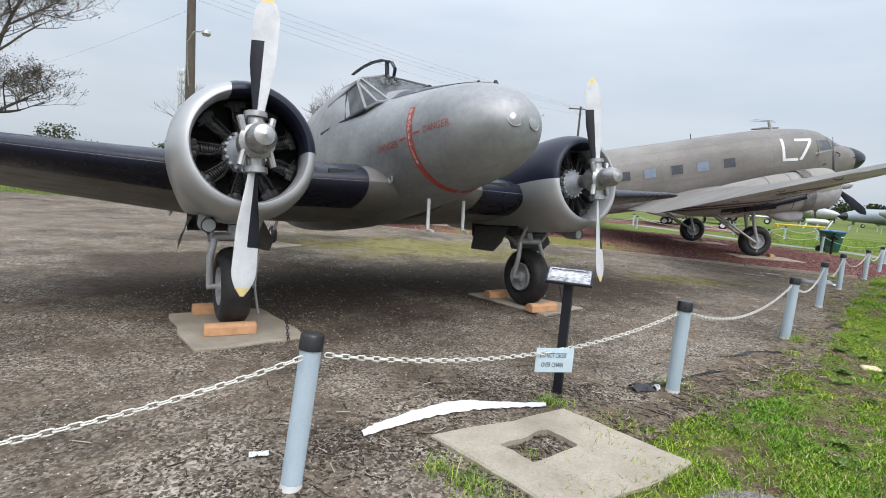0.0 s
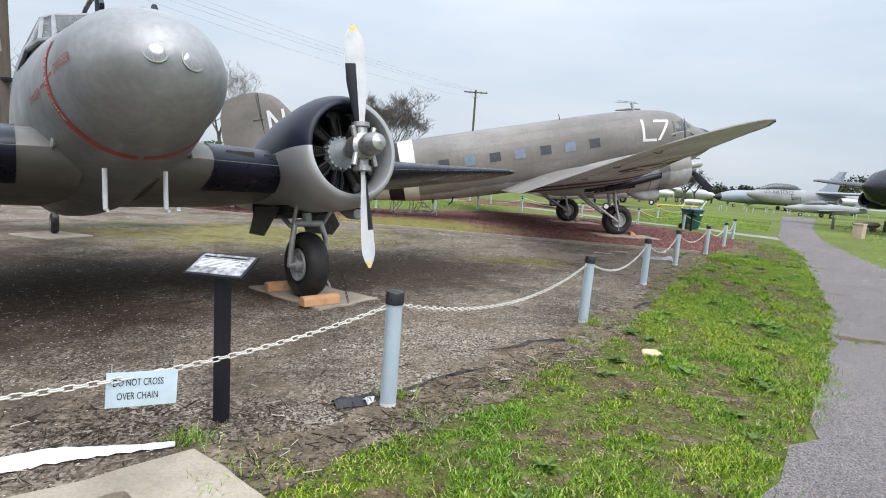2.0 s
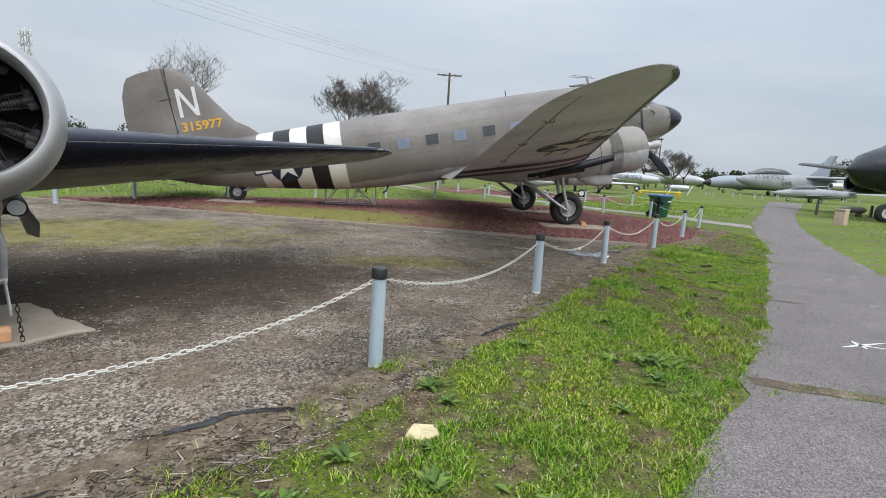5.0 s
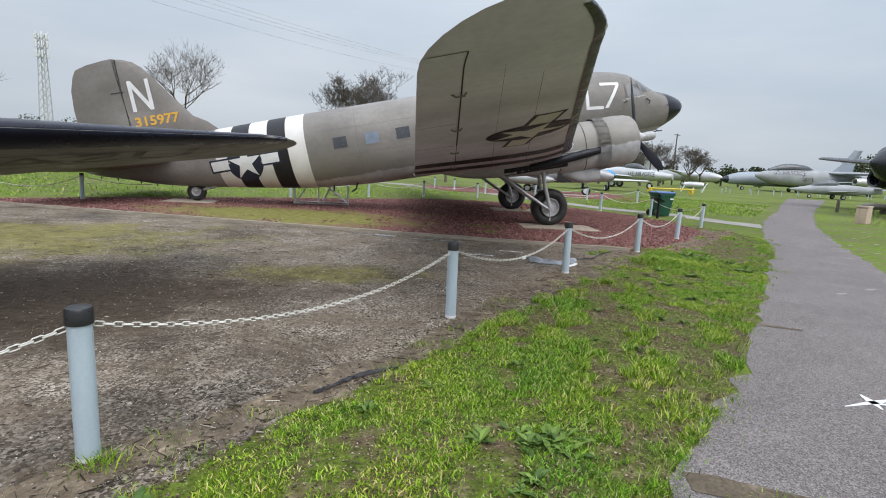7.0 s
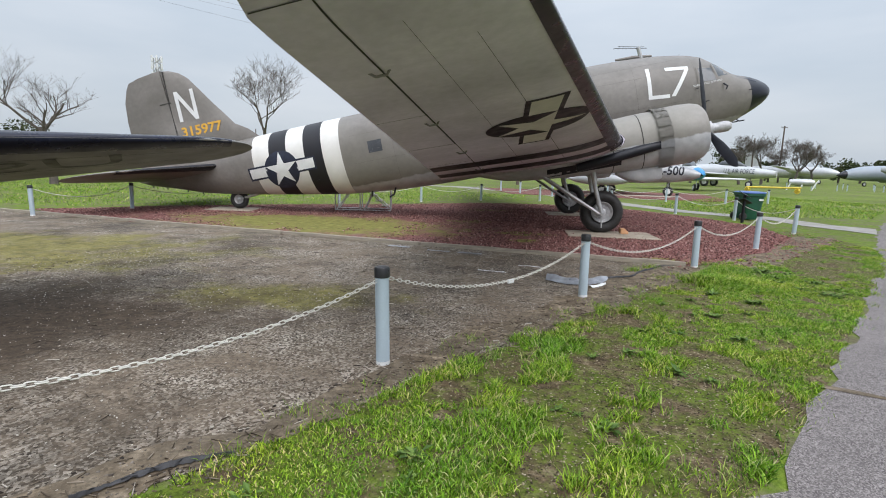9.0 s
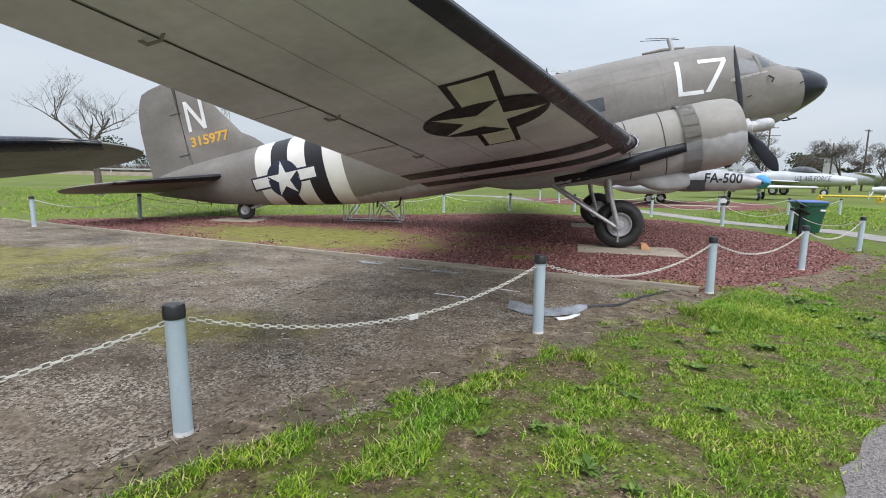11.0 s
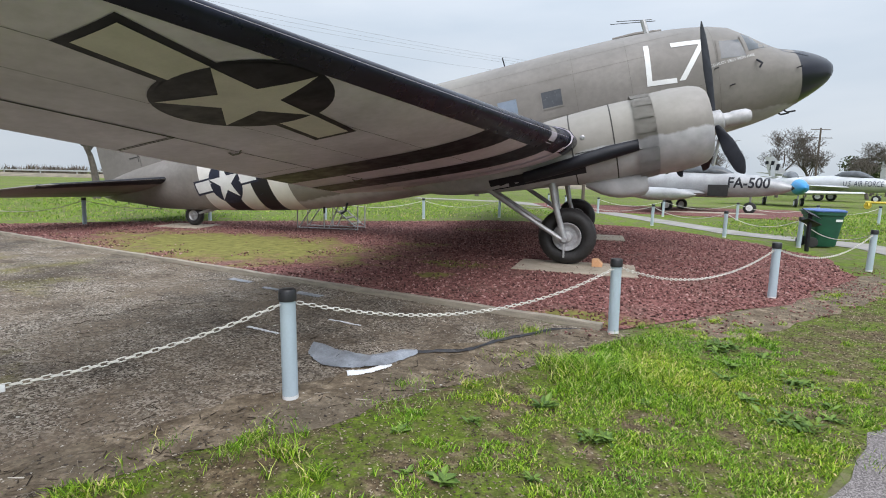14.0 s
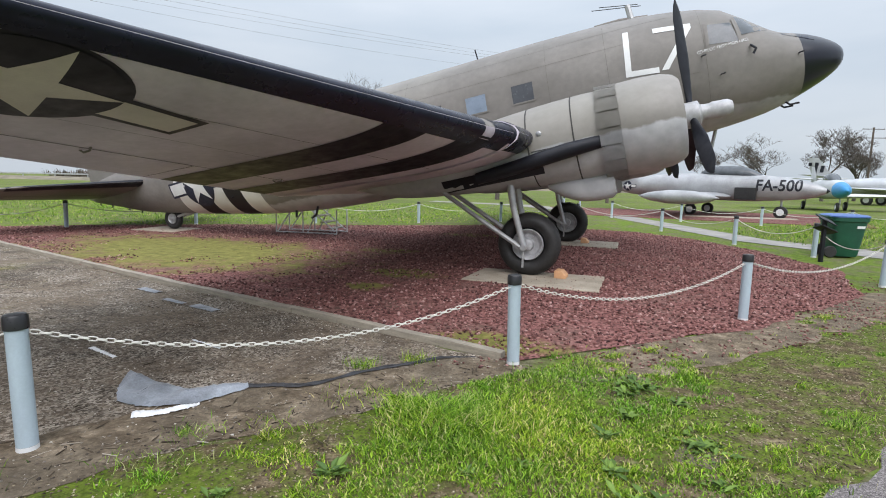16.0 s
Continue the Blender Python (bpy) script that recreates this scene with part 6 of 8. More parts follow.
# ---- torn weed cloth and litter ----
def cloth_strip(name, pts, widths, mat, label, lift=0.05, seed=0, cols=5):
    bm = bmesh.new()
    rings = []
    n = 40
    for i in range(n + 1):
        u = i / n * (len(pts) - 1)
        k = min(int(u), len(pts) - 2)
        f = u - k
        q0, q1, q2, q3 = (Vector(pts[min(max(m, 0), len(pts) - 1)]) for m in (k - 1, k, k + 1, k + 2))
        p = 0.5 * (2 * q1 + (q2 - q0) * f + (2 * q0 - 5 * q1 + 4 * q2 - q3) * f * f + (3 * q1 - q0 - 3 * q2 + q3) * f ** 3)
        w = widths[k] + (widths[k + 1] - widths[k]) * f
        d = (Vector(pts[k + 1]) - Vector(pts[k])).normalized()
        nrm = Vector((-d.y, d.x))
        ring = []
        for j in range(cols + 1):
            v = j / cols - 0.5
            q = p + nrm * v * w
            z = 0.014 + lift * max(0, math.sin((v + 0.5) * math.pi)) * (0.55 + 0.7 * noise.noise((q.x * 5 + seed, q.y * 5, 0))) + 0.012 * abs(noise.noise((q.x * 14, q.y * 14, seed)))
            ring.append((q.x + 0.02 * noise.noise((i * 0.9, j, seed)), q.y + 0.02 * noise.noise((i * 0.8, j, seed + 5)), max(0.012, z)))
        rings.append(ring)
    skin(bm, rings, False)
    return tagged(part(name, bm, mat), label, "ground cloth")


M_CLOTH = paint("dirty_white_fabric", (0.70, 0.71, 0.72), 0.8, 0, 0.1, 12, None, 0.3)
M_DARKCLOTH = paint("black_weed_cloth", (0.03, 0.03, 0.034), 0.6, 0, 0.4, 10, None, 0.3)
M_GREYCLOTH = paint("grey_weathered_sheet", (0.24, 0.26, 0.29), 0.35, 0, 0.4, 5, None, 0.3)
cloth_strip("torn_fabric", [(-0.43, 3.12), (-0.26, 3.31), (-0.02, 3.52), (0.24, 3.69), (0.52, 3.75), (0.88, 3.80)], [0.05, 0.11, 0.15, 0.19, 0.11, 0.015], M_CLOTH, "torn strip of dirty white fabric lying on bare soil", 0.05)
cloth_strip("torn_sheet", [(8.78, 12.66), (9.1, 12.52), (9.42, 12.55), (9.72, 12.86)], [0.12, 0.40, 0.30, 0.06], M_GREYCLOTH, "torn grey weed sheet curling out of the gravel", 0.09, 3)
cloth_strip("weed_cloth", [(9.70, 12.86), (9.92, 12.95), (10.14, 13.02), (10.42, 13.42), (10.75, 13.76), (11.0, 14.0), (11.25, 14.1)], [0.06, 0.05, 0.03, 0.04, 0.03, 0.02, 0.01], M_DARKCLOTH, "ragged edge of black weed cloth in the gravel", 0.03, 13)
cloth_strip("torn_sheet_edge", [(9.30, 12.20), (9.45, 12.30), (9.60, 12.48)], [0.10, 0.09, 0.02], M_CLOTH, "white torn edge of the weed sheet", 0.03, 5, 3)
cloth_strip("weed_cloth", [(1.72, 4.30), (1.9, 4.38), (2.0, 4.42)], [0.12, 0.16, 0.06], M_DARKCLOTH, "crumpled black weed cloth beside a post", 0.07, 7)
cloth_strip("weed_cloth", [(1.95, 4.4), (2.3, 4.62), (2.5, 4.8), (2.75, 4.92), (2.98, 5.06)], [0.015, 0.03, 0.015, 0.02, 0.004], M_DARKCLOTH, "strip of black weed cloth half buried in soil", 0.02, 9)
cloth_strip("weed_cloth", [(3.3, 5.55), (3.5, 5.68), (3.65, 5.8), (4.0, 5.82)], [0.005, 0.07, 0.03, 0.005], M_DARKCLOTH, "torn black weed cloth lying on the gravel", 0.03, 11)
cloth_strip("weed_cloth", [(5.6, 7.3), (5.9, 7.6), (6.2, 7.75)], [0.01, 0.045, 0.01], M_DARKCLOTH, "strip of black weed cloth half buried in soil", 0.03, 13)
cloth_strip("fabric_scrap", [(1.93, 4.34), (1.99, 4.40)], [0.06, 0.05], M_CLOTH, "white fabric scrap beside a post", 0.05, 15, 3)
cloth_strip("fabric_scrap", [(-1.02, 2.78), (-0.92, 2.82)], [0.05, 0.06], M_CLOTH, "white fabric scrap on the gravel", 0.02, 16, 3)
for i, (x, y, w) in enumerate(((7.1, 14.9, 0.10), (7.7, 14.75, 0.16), (6.3, 15.3, 0.14), (8.0, 13.1, 0.05), (8.7, 13.6, 0.03))):
    cloth_strip("fabric_scrap", [(x - 0.22, y + 0.07), (x + 0.22, y - 0.07)], [w, w * 0.7], M_CLOTH if i > 2 else M_GREYCLOTH, "pale scrap of weed cloth showing through the gravel", 0.008, 20 + i, 3)
slab("stump", [(4.67, 5.46), (4.74, 5.6), (4.9, 5.58), (4.9, 5.46), (4.78, 5.4)], 0, 0.025, paint("pale_sawn_wood", (0.62, 0.52, 0.30), 0.85, 0, 0.2, 20), "pale yellow disc of sawn wood in the grass", "stump", 0.02, 4)


# ---- bare trees ----
M_DRYLEAF = paint("withered_brown_leaves", (0.13, 0.105, 0.07), 0.85, 0, 0.35, 3)


def bare_tree(x, y, height, spread, seed, label, levels=6, lean=(0, 0), trunk=0.18, first=0.28, leafy=False, fine=0.004):
    rnd = random.Random(seed)
    t = thing("bare_tree", pose(x, y, 0), label, "tree")
    limbs, twigs = bmesh.new(), bmesh.new()
    buds, bud_faces = [], []

    def grow(p, d, length, r, level):
        pts, radii = [p], [r]
        n = 3 if level > 1 else 5
        q = p.copy()
        dd = d.copy()
        for i in range(n):
            dd = (dd + Vector((rnd.uniform(-1, 1), rnd.uniform(-1, 1), rnd.uniform(-0.5, 0.8))) * 0.16).normalized()
            q = q + dd * length / n
            pts.append(q.copy())
            radii.append(r * (1 - 0.42 * (i + 1) / n))
        tube(limbs if level < 3 else twigs, pts, radii, 8 if level == 0 else 6 if level == 1 else 4 if level == 2 else 3, False)
        if leafy and level >= levels - 1:
            for _ in range(2):
                c = pts[rnd.randint(1, n)] + Vector((rnd.uniform(-1, 1), rnd.uniform(-1, 1), rnd.uniform(-1, 1))) * 0.12
                a, b = (Vector((rnd.gauss(0, 1), rnd.gauss(0, 1), rnd.gauss(0, 1))).normalized() * rnd.uniform(0.025, 0.06) for _ in range(2))
                k = len(buds)
                buds.extend((tuple(c - a), tuple(c + a), tuple(c + b)))
                bud_faces.append((k, k + 1, k + 2))
        if level >= levels:
            return
        kids = rnd.randint(3, 4) if level else rnd.randint(3, 5)
        for k in range(kids):
            at = rnd.uniform(0.35, 1.0) if level else rnd.uniform(0.75, 1.0)
            i = min(n - 1, int(at * n))
            base = pts[i].lerp(pts[i + 1], at * n - i)
            side = Vector((rnd.uniform(-1, 1), rnd.uniform(-1, 1), rnd.uniform(-0.25, 0.5))).normalized()
            nd = (dd * 0.55 + side * spread).normalized()
            nd.z = nd.z + 0.18
            grow(base, nd.normalized(), length * rnd.uniform(0.55, 0.82) * (1.0 if level else 0.95 / max(first * 2.2, 0.3) * 0.62), max(fine, radii[i] * rnd.uniform(0.5, 0.68)), level + 1)

    grow(Vector((0, 0, -0.1)), Vector((lean[0], lean[1], 1)).normalized(), height * first, trunk, 0)
    part("trunk", limbs, M_BARK, t, "grey-brown trunk and limbs", smooth=False)
    tagged(part("crown", twigs, M_BARK, t, smooth=False), kind="stuff")
    if leafy:
        me = bpy.data.meshes.new("dry_leaves")
        me.from_pydata(buds, [], bud_faces)
        me.materials.append(M_DRYLEAF)
        ob = new("dry_leaves", me)
        ob.parent = t
        tagged(ob, "small brown withered leaves", kind="stuff")
    return t


bare_tree(-18.0, 19.4, 17.5, 0.85, 3, "large winter tree with fine drooping twigs and withered leaves", 7, (0.16, -0.08), 0.42, 0.17, True, 0.006)
bare_tree(3.7, 57.5, 16.5, 0.62, 5, "bare winter tree with a dense round crown", 7, (0, 0), 0.22, 0.25, False, 0.010)
bare_tree(-14.2, 64.5, 18, 0.6, 11, "tall bare tree with upright limbs behind the tail", 6, (0, 0), 0.3, 0.3, False, 0.010)
bare_tree(-15.0, 33.5, 11, 0.7, 23, "bare tree with long upswept limbs", 5, (-0.2, 0), 0.22, 0.3)
for i, (x, y, h) in enumerate(((36, 92, 10), (41, 88, 11), (47, 94, 10.5), (53, 90, 9.5), (60, 96, 10.5), (30, 98, 9), (68, 100, 9.5), (74, 104, 9), (70, 122, 10), (64, 132, 10), (80, 128, 10))):
    bare_tree(x, y, h * 1.35, 0.7, 40 + i, "grey bare tree in a distant row", 6, (0, 0), 0.25, 0.25, False, 0.014)


def evergreen(x, y, h, w, seed):
    rnd = random.Random(seed)
    t = thing("evergreen_tree", pose(x, y, 0), "dark green broad evergreen tree in the distance", "tree", "distant evergreens")
    bm = bmesh.new()
    tube(bm, [(0, 0, 0), (0.1, 0, h * 0.4), (0, 0.1, h * 0.75)], [w * 0.06, w * 0.045, w * 0.02], 7)
    part("trunk", bm, M_BARK, t)
    verts, faces = [], []
    lobes = [(Vector((rnd.uniform(-w, w) * 0.6, rnd.uniform(-w, w) * 0.6, rnd.uniform(0.35, 0.85) * h)), rnd.uniform(0.25, 0.45) * w) for _ in range(9)]
    for c, r in lobes:
        for _ in range(130):
            d = Vector((rnd.gauss(0, 1), rnd.gauss(0, 1), rnd.gauss(0, 1))).normalized() * r * rnd.uniform(0.6, 1.1)
            d.z *= 0.75
            p = c + d
            s = rnd.uniform(0.18, 0.42)
            a, b = Vector((rnd.gauss(0, 1), rnd.gauss(0, 1), rnd.gauss(0, 1))).normalized() * s, Vector((rnd.gauss(0, 1), rnd.gauss(0, 1), rnd.gauss(0, 1))).normalized() * s
            i = len(verts)
            verts += [tuple(p - a), tuple(p + b), tuple(p + a), tuple(p - b)]
            faces.append((i, i + 1, i + 2, i + 3))
    me = bpy.data.meshes.new("crown")
    me.from_pydata(verts, [], faces)
    me.materials.append(M_LEAF)
    ob = new("crown", me)
    ob.parent = t
    tagged(ob, kind="stuff")


def leaf_material():
    s = Shade("dark_evergreen_leaves", 0.8, 0, 0.2)
    s.color(s.ramp(s.island(), [(0.0, (0.02, 0.03, 0.012)), (0.6, (0.04, 0.055, 0.02)), (1.0, (0.075, 0.085, 0.04))]))
    return s.m


M_LEAF = leaf_material()


def far_scrub():
    """Leafless brush along the far road, too fine to count."""
    r = random.Random(61)
    verts, faces = [], []
    for _ in range(520):
        x = r.uniform(-150, 30)
        c = Vector((x, 132 + 0.12 * (x + 150) + r.uniform(-5, 12), 0))
        h, w = r.uniform(1.4, 4.2), r.uniform(1.0, 2.6)
        for _ in range(34):
            a = r.uniform(0, 6.283)
            p = c + Vector((math.cos(a) * w * r.random(), math.sin(a) * w * r.random(), r.uniform(0.0, 0.5) * h))
            d = Vector((math.cos(a) * 0.5, math.sin(a) * 0.5, r.uniform(0.6, 1.2))) * h * 0.4
            n = Vector((-math.sin(a), math.cos(a), 0)) * r.uniform(0.06, 0.22)
            i = len(verts)
            verts += [tuple(p - n), tuple(p + n), tuple(p + d)]
            faces.append((i, i + 1, i + 2))
    me = bpy.data.meshes.new("scrub")
    me.from_pydata(verts, [], faces)
    me.materials.append(M_SCRUB)
    tagged(new("scrub", me), "grey-brown leafless scrub along the far road", "scrub", kind="stuff")


def scrub_material():
    s = Shade("leafless_scrub", 0.9, 0, 0.15)
    s.color(s.ramp(s.island(), [(0.0, (0.075, 0.060, 0.050)), (0.6, (0.15, 0.125, 0.105)), (1.0, (0.23, 0.20, 0.175))]))
    return s.m


M_SCRUB = scrub_material()
far_scrub()
tr = random.Random(77)
for i, (x, y, h, w) in enumerate(((82, 150, 10, 6), (112, 150, 6, 5), (124, 158, 6.5, 6), (140, 168, 7.5, 6), (150, 140, 11, 8), (165, 150, 12, 9), (98, 160, 6, 5), (178, 140, 12, 9), (190, 128, 11, 8), (-60, 170, 9, 8), (-74, 160, 8, 8), (-90, 165, 9, 9), (-44, 176, 8, 8), (-30, 180, 8, 7), (-110, 150, 10, 9), (-16, 182, 7, 7), (205, 120, 11, 9), (88, 156, 10, 7))):
    evergreen(x, y, h, w, 100 + i)


# ---- poles and wires ----
def utility_pole(x, y, h, turn, label, arms=((0.4, 1.1),), lamp=False, r=0.15):
    t = thing("utility_pole", pose(x, y, 0, 0, 0, turn), label, "utility pole")
    bm = bmesh.new()
    tube(bm, [(0, 0, -0.2), (0, 0, h * 0.5), (0, 0, h)], [r, r * 0.85, r * 0.68], 12)
    part("pole", bm, M_WOODPOLE, t, "weathered round timber pole")
    for drop, half in arms:
        bm = bmesh.new()
        box(bm, (-half, -0.06, h - drop - 0.06), (half, 0.06, h - drop + 0.06), 0.01)
        part("crossarm", bm, M_WOODPOLE, t, "timber crossarm")
        for s in (-0.92, -0.45, 0.45, 0.92):
            bm = bmesh.new()
            lathe(bm, [(h - drop + 0.06, 0.02), (h - drop + 0.1, 0.05), (h - drop + 0.2, 0.035)], "Z", 8, (s * half, 0, 0), cap=(False, True))
            part("insulator", bm, M_STEEL, t)
        for s in (-1, 1):
            bm = bmesh.new()
            tube(bm, [(0, 0.07, h - drop - 0.7), (s * half * 0.6, 0.07, h - drop)], 0.02, 5)
            part("brace", bm, M_STEEL, t)
    if lamp:
        bm = bmesh.new()
        tube(bm, [(0, -0.1, 5.2), (0.1, -0.5, 6.3), (0.3, -0.9, 7.2), (0.75, -1.2, 7.6), (1.15, -1.3, 7.6)], 0.035, 8)
        arm = part("lamp_arm", bm, M_STEEL, t, "curved grey lamp bracket")
        bm = bmesh.new()
        lathe(bm, [(7.42, 0.14), (7.5, 0.2), (7.62, 0.17), (7.7, 0.06)], "Z", 14, (1.35, -1.35, 0), cap=(True, True))
        part("lamp_head", bm, M_STEEL, arm, "grey lamp head")
        bm = bmesh.new()
        box(bm, (0.05, -0.35, 4.25), (0.45, -0.05, 4.4), 0.02)
        part("floodlight", bm, M_BLACK, t, "black floodlight")
    return t


utility_pole(13.5, 56.7, 11.3, -8, "timber utility pole with a crossarm", ((0.25, 1.25),))
utility_pole(-12.5, 24.9, 12.5, 0, "thick timber pole with a curved lamp bracket", ((0.9, 1.1),), True, 0.24)
utility_pole(61.4, 124.5, 13.0, 10, "timber utility pole with two crossarms", ((0.3, 1.9), (1.9, 2.4)), False, 0.22)
utility_pole(72, 121, 9.5, 10, "plain timber utility pole", (), False, 0.18)
utility_pole(82, 127.5, 12.8, 30, "timber utility pole with a short crossarm", ((0.3, 1.3),), False, 0.2)
utility_pole(-40, 128, 9, 10, "plain timber utility pole", (), False, 0.16)


M_WIRE = paint("weathered_cable", (0.16, 0.16, 0.165), 0.6, 0, 0.1, 2)


def wire(a, b, sag, r=0.0048):
    bm = bmesh.new()
    a, b = Vector(a), Vector(b)
    tube(bm, [a.lerp(b, i / 24) - Vector((0, 0, sag * 4 * (i / 24) * (1 - i / 24))) for i in range(25)], r, 4)
    tagged(part("overhead_wire", bm, M_WIRE), "thin dark overhead wire between poles", "wire", "overhead wires")


def lattice_mast(x, y, h):
    t = thing("lattice_mast", pose(x, y, 0), "grey steel lattice mast with antennas", "mast")
    n = 14
    for s in ((-1, -1), (1, -1), (1, 1), (-1, 1)):
        bm = bmesh.new()
        tube(bm, [(s[0] * 1.5, s[1] * 1.5, 0), (s[0] * 0.7, s[1] * 0.7, h)], 0.14, 5)
        part("leg", bm, M_STEEL, t)
    for i in range(n):
        z0, z1 = h * i / n, h * (i + 1) / n
        w0, w1 = 1.5 - 0.8 * i / n, 1.5 - 0.8 * (i + 1) / n
        for sx in (-1, 1):
            for sy in (-1, 1):
                bm = bmesh.new()
                tube(bm, [(sx * w0, sy * w0, z0), (-sx * w1, sy * w1, z1)], 0.15, 4)
                part("bracing", bm, M_STEEL, t)
    for z in (h - 0.5, h - 3, h - 6):
        for k in range(6):
            a = k * math.pi / 3
            bm = bmesh.new()
            box(bm, (-0.28, -0.2, -1), (0.28, 0.2, 1), 0.03)
            part("antenna", bm, M_WHITE, t, m=Matrix.Translation((1.7 * math.cos(a), 1.7 * math.sin(a), z)) @ Matrix.Rotation(a, 4, "Z"))


lattice_mast(-98, 190, 36)


for off in (-1.1, 0.0, 1.1):
    wire((13.5 + off, 56.7 + off * 0.1, 11.15), (-24.0 + off * 0.7, 9.6 - off * 0.6, 10.2), 0.9)
wire((-12.5, 24.9, 8.9), (-60.0, 60.0, 9.5), 1.2)
wire((-12.5, 24.9, 9.4), (13.5, 56.7, 10.5), 0.7)
wire((-12.5, 24.9, 11.3), (-13.0, -40.0, 10.0), 0.9)


# ---- parked aircraft in the distance ----
M_DARKNOSE = paint("gloss_black_paint", (0.012, 0.013, 0.02), 0.25, 0, 0.3, 1)
M_PALEGREY = paint("pale_grey_aircraft_paint", (0.30, 0.315, 0.33), 0.5, 0, 0.16, 0.5)
M_BLUEGREY = paint("blue_grey_aircraft_paint", (0.27, 0.31, 0.36), 0.5, 0, 0.08, 0.3)
M_SKYBLUE = paint("bright_blue_paint", (0.03, 0.26, 0.55), 0.4, 0, 0.15, 2)
M_JETWHITE = paint("glossy_white_paint", (0.52, 0.53, 0.54), 0.4, 0, 0.06, 0.8)
M_SIGNYELLOW = paint("yellow_paint", (0.65, 0.48, 0.05), 0.5, 0, 0.1, 2)


def flat_fin(rows, thick, y=0.0):
    """An upright fin from rows of (height, front, rear)."""
    bm = bmesh.new()
    skin(bm, [[(a, y, h), ((a + b) / 2, y + thick / 2, h), (b, y, h), ((a + b) / 2, y - thick / 2, h)] for h, a, b in rows], True, (True, True))
    bmesh.ops.recalc_face_normals(bm, faces=bm.faces[:])
    return bm


def parked_plane(name, at, label, hull, skin_mat, wing=None, fin=None, tail=None, canopy=None, nose=None, wheels=(), tanks=None, tank_mat=None, engines=(), fin_mat=None, category="airplane"):
    """A parked aircraft; x forward, z up from the ground."""
    t = thing(name, at, label, category)
    h = Hull(hull)
    a0, a1 = h.rows[0][0], h.rows[-1][0]
    split = nose[0] if nose else a1
    n = 26
    part("fuselage", h.mesh([a0 + (split - a0) * i / n for i in range(n + 1)], 28), skin_mat, t)
    if nose:
        part("nose_cone", h.mesh([split + (a1 - split) * i / 8 for i in range(9)], 28), nose[1], t, nose[2])
    if wing:
        for side in (-1, 1):
            w = Wing(wing, side, 0.01)
            part("wing", w.mesh([wing[0][0] + (wing[-1][0] - wing[0][0]) * i / 8 for i in range(9)], 10), skin_mat, t)
            if tanks:
                s, a, z, ln, r = tanks
                bm = bmesh.new()
                lathe(bm, [(-ln / 2, 0.01), (-ln * 0.35, r * 0.62), (-ln * 0.1, r), (ln * 0.2, r * 0.95), (ln * 0.4, r * 0.55), (ln / 2, 0.01)], "X", 18, (a, s * side, z))
                part("tip_tank", bm, tank_mat or skin_mat, t, "streamlined wing tank")
    for y, a, z, ln, r, mt in engines:
        for side in (-1, 1):
            bm = bmesh.new()
            lathe(bm, [(-ln / 2, r * 0.4), (-ln * 0.2, r * 0.9), (ln * 0.25, r), (ln / 2, r * 0.82), (ln / 2 - 0.05, r * 0.66), (ln * 0.2, r * 0.5)], "X", 20, (a, y * side, z), cap=(True, True))
            part("engine_pod", bm, mt, t, "round engine pod")
    if fin:
        part("fin", flat_fin(fin[0], fin[1]), fin_mat or skin_mat, t)
    if tail:
        for side in (-1, 1):
            part("tailplane", Wing(tail, side, 0).mesh([tail[0][0], tail[-1][0]], 8), skin_mat, t)
    if canopy:
        c = Hull(canopy)
        part("canopy", c.mesh([c.rows[0][0] + (c.rows[-1][0] - c.rows[0][0]) * i / 12 for i in range(13)], 20), M_GLASS, t, "dusty cockpit canopy")
    for a, y, r in wheels:
        bm = bmesh.new()
        lathe(bm, [(-r * 0.28, r * 0.3), (-r * 0.3, r * 0.85), (-r * 0.2, r), (r * 0.2, r), (r * 0.3, r * 0.85), (r * 0.28, r * 0.3)], "Y", 20, (a, y, r), cap=(True, True))
        wheel = part("wheel", bm, M_RUBBER, t, "black wheel")
        bm = bmesh.new()
        lathe(bm, [(-r * 0.31, r * 0.55), (-r * 0.33, r * 0.2), (r * 0.33, r * 0.2), (r * 0.31, r * 0.55)], "Y", 16, (a, y, r), cap=(True, True))
        part("wheel_hub", bm, M_WHITE, wheel)
        bm = bmesh.new()
        tube(bm, [(a, y + r * 0.4, r), (a - 0.05, y + r * 0.4, h.at(a)[1] + 0.25)], r * 0.16, 8)
        part("leg", bm, M_STEEL, t)
    return t, h


def side_put(h, side, z0=0.0):
    return lambda u, v, lift=0.02: (u, side * (h.half(u, v) + lift), v)


# silver jet trainer with large black buzz number
M_JETSILVER = paint("dull_silver_jet_skin", (0.37, 0.375, 0.385), 0.42, 0.3, 0.2, 1.1)
jet_hull = [(-6.4, 1.95, 1.5, 0.2, 2, 0.5), (-5.0, 2.15, 1.12, 0.5, 2, 0.5), (-2.5, 2.4, 0.92, 0.72, 2.1, 0.5), (0, 2.45, 0.88, 0.8, 2.2, 0.5), (2.5, 2.38, 0.92, 0.70, 2.1, 0.5), (4.0, 2.2, 1.02, 0.56, 2, 0.5), (5.0, 1.98, 1.16, 0.40, 2, 0.5), (5.5, 1.78, 1.34, 0.22, 2, 0.5), (5.75, 1.58, 1.52, 0.03, 2, 0.5)]
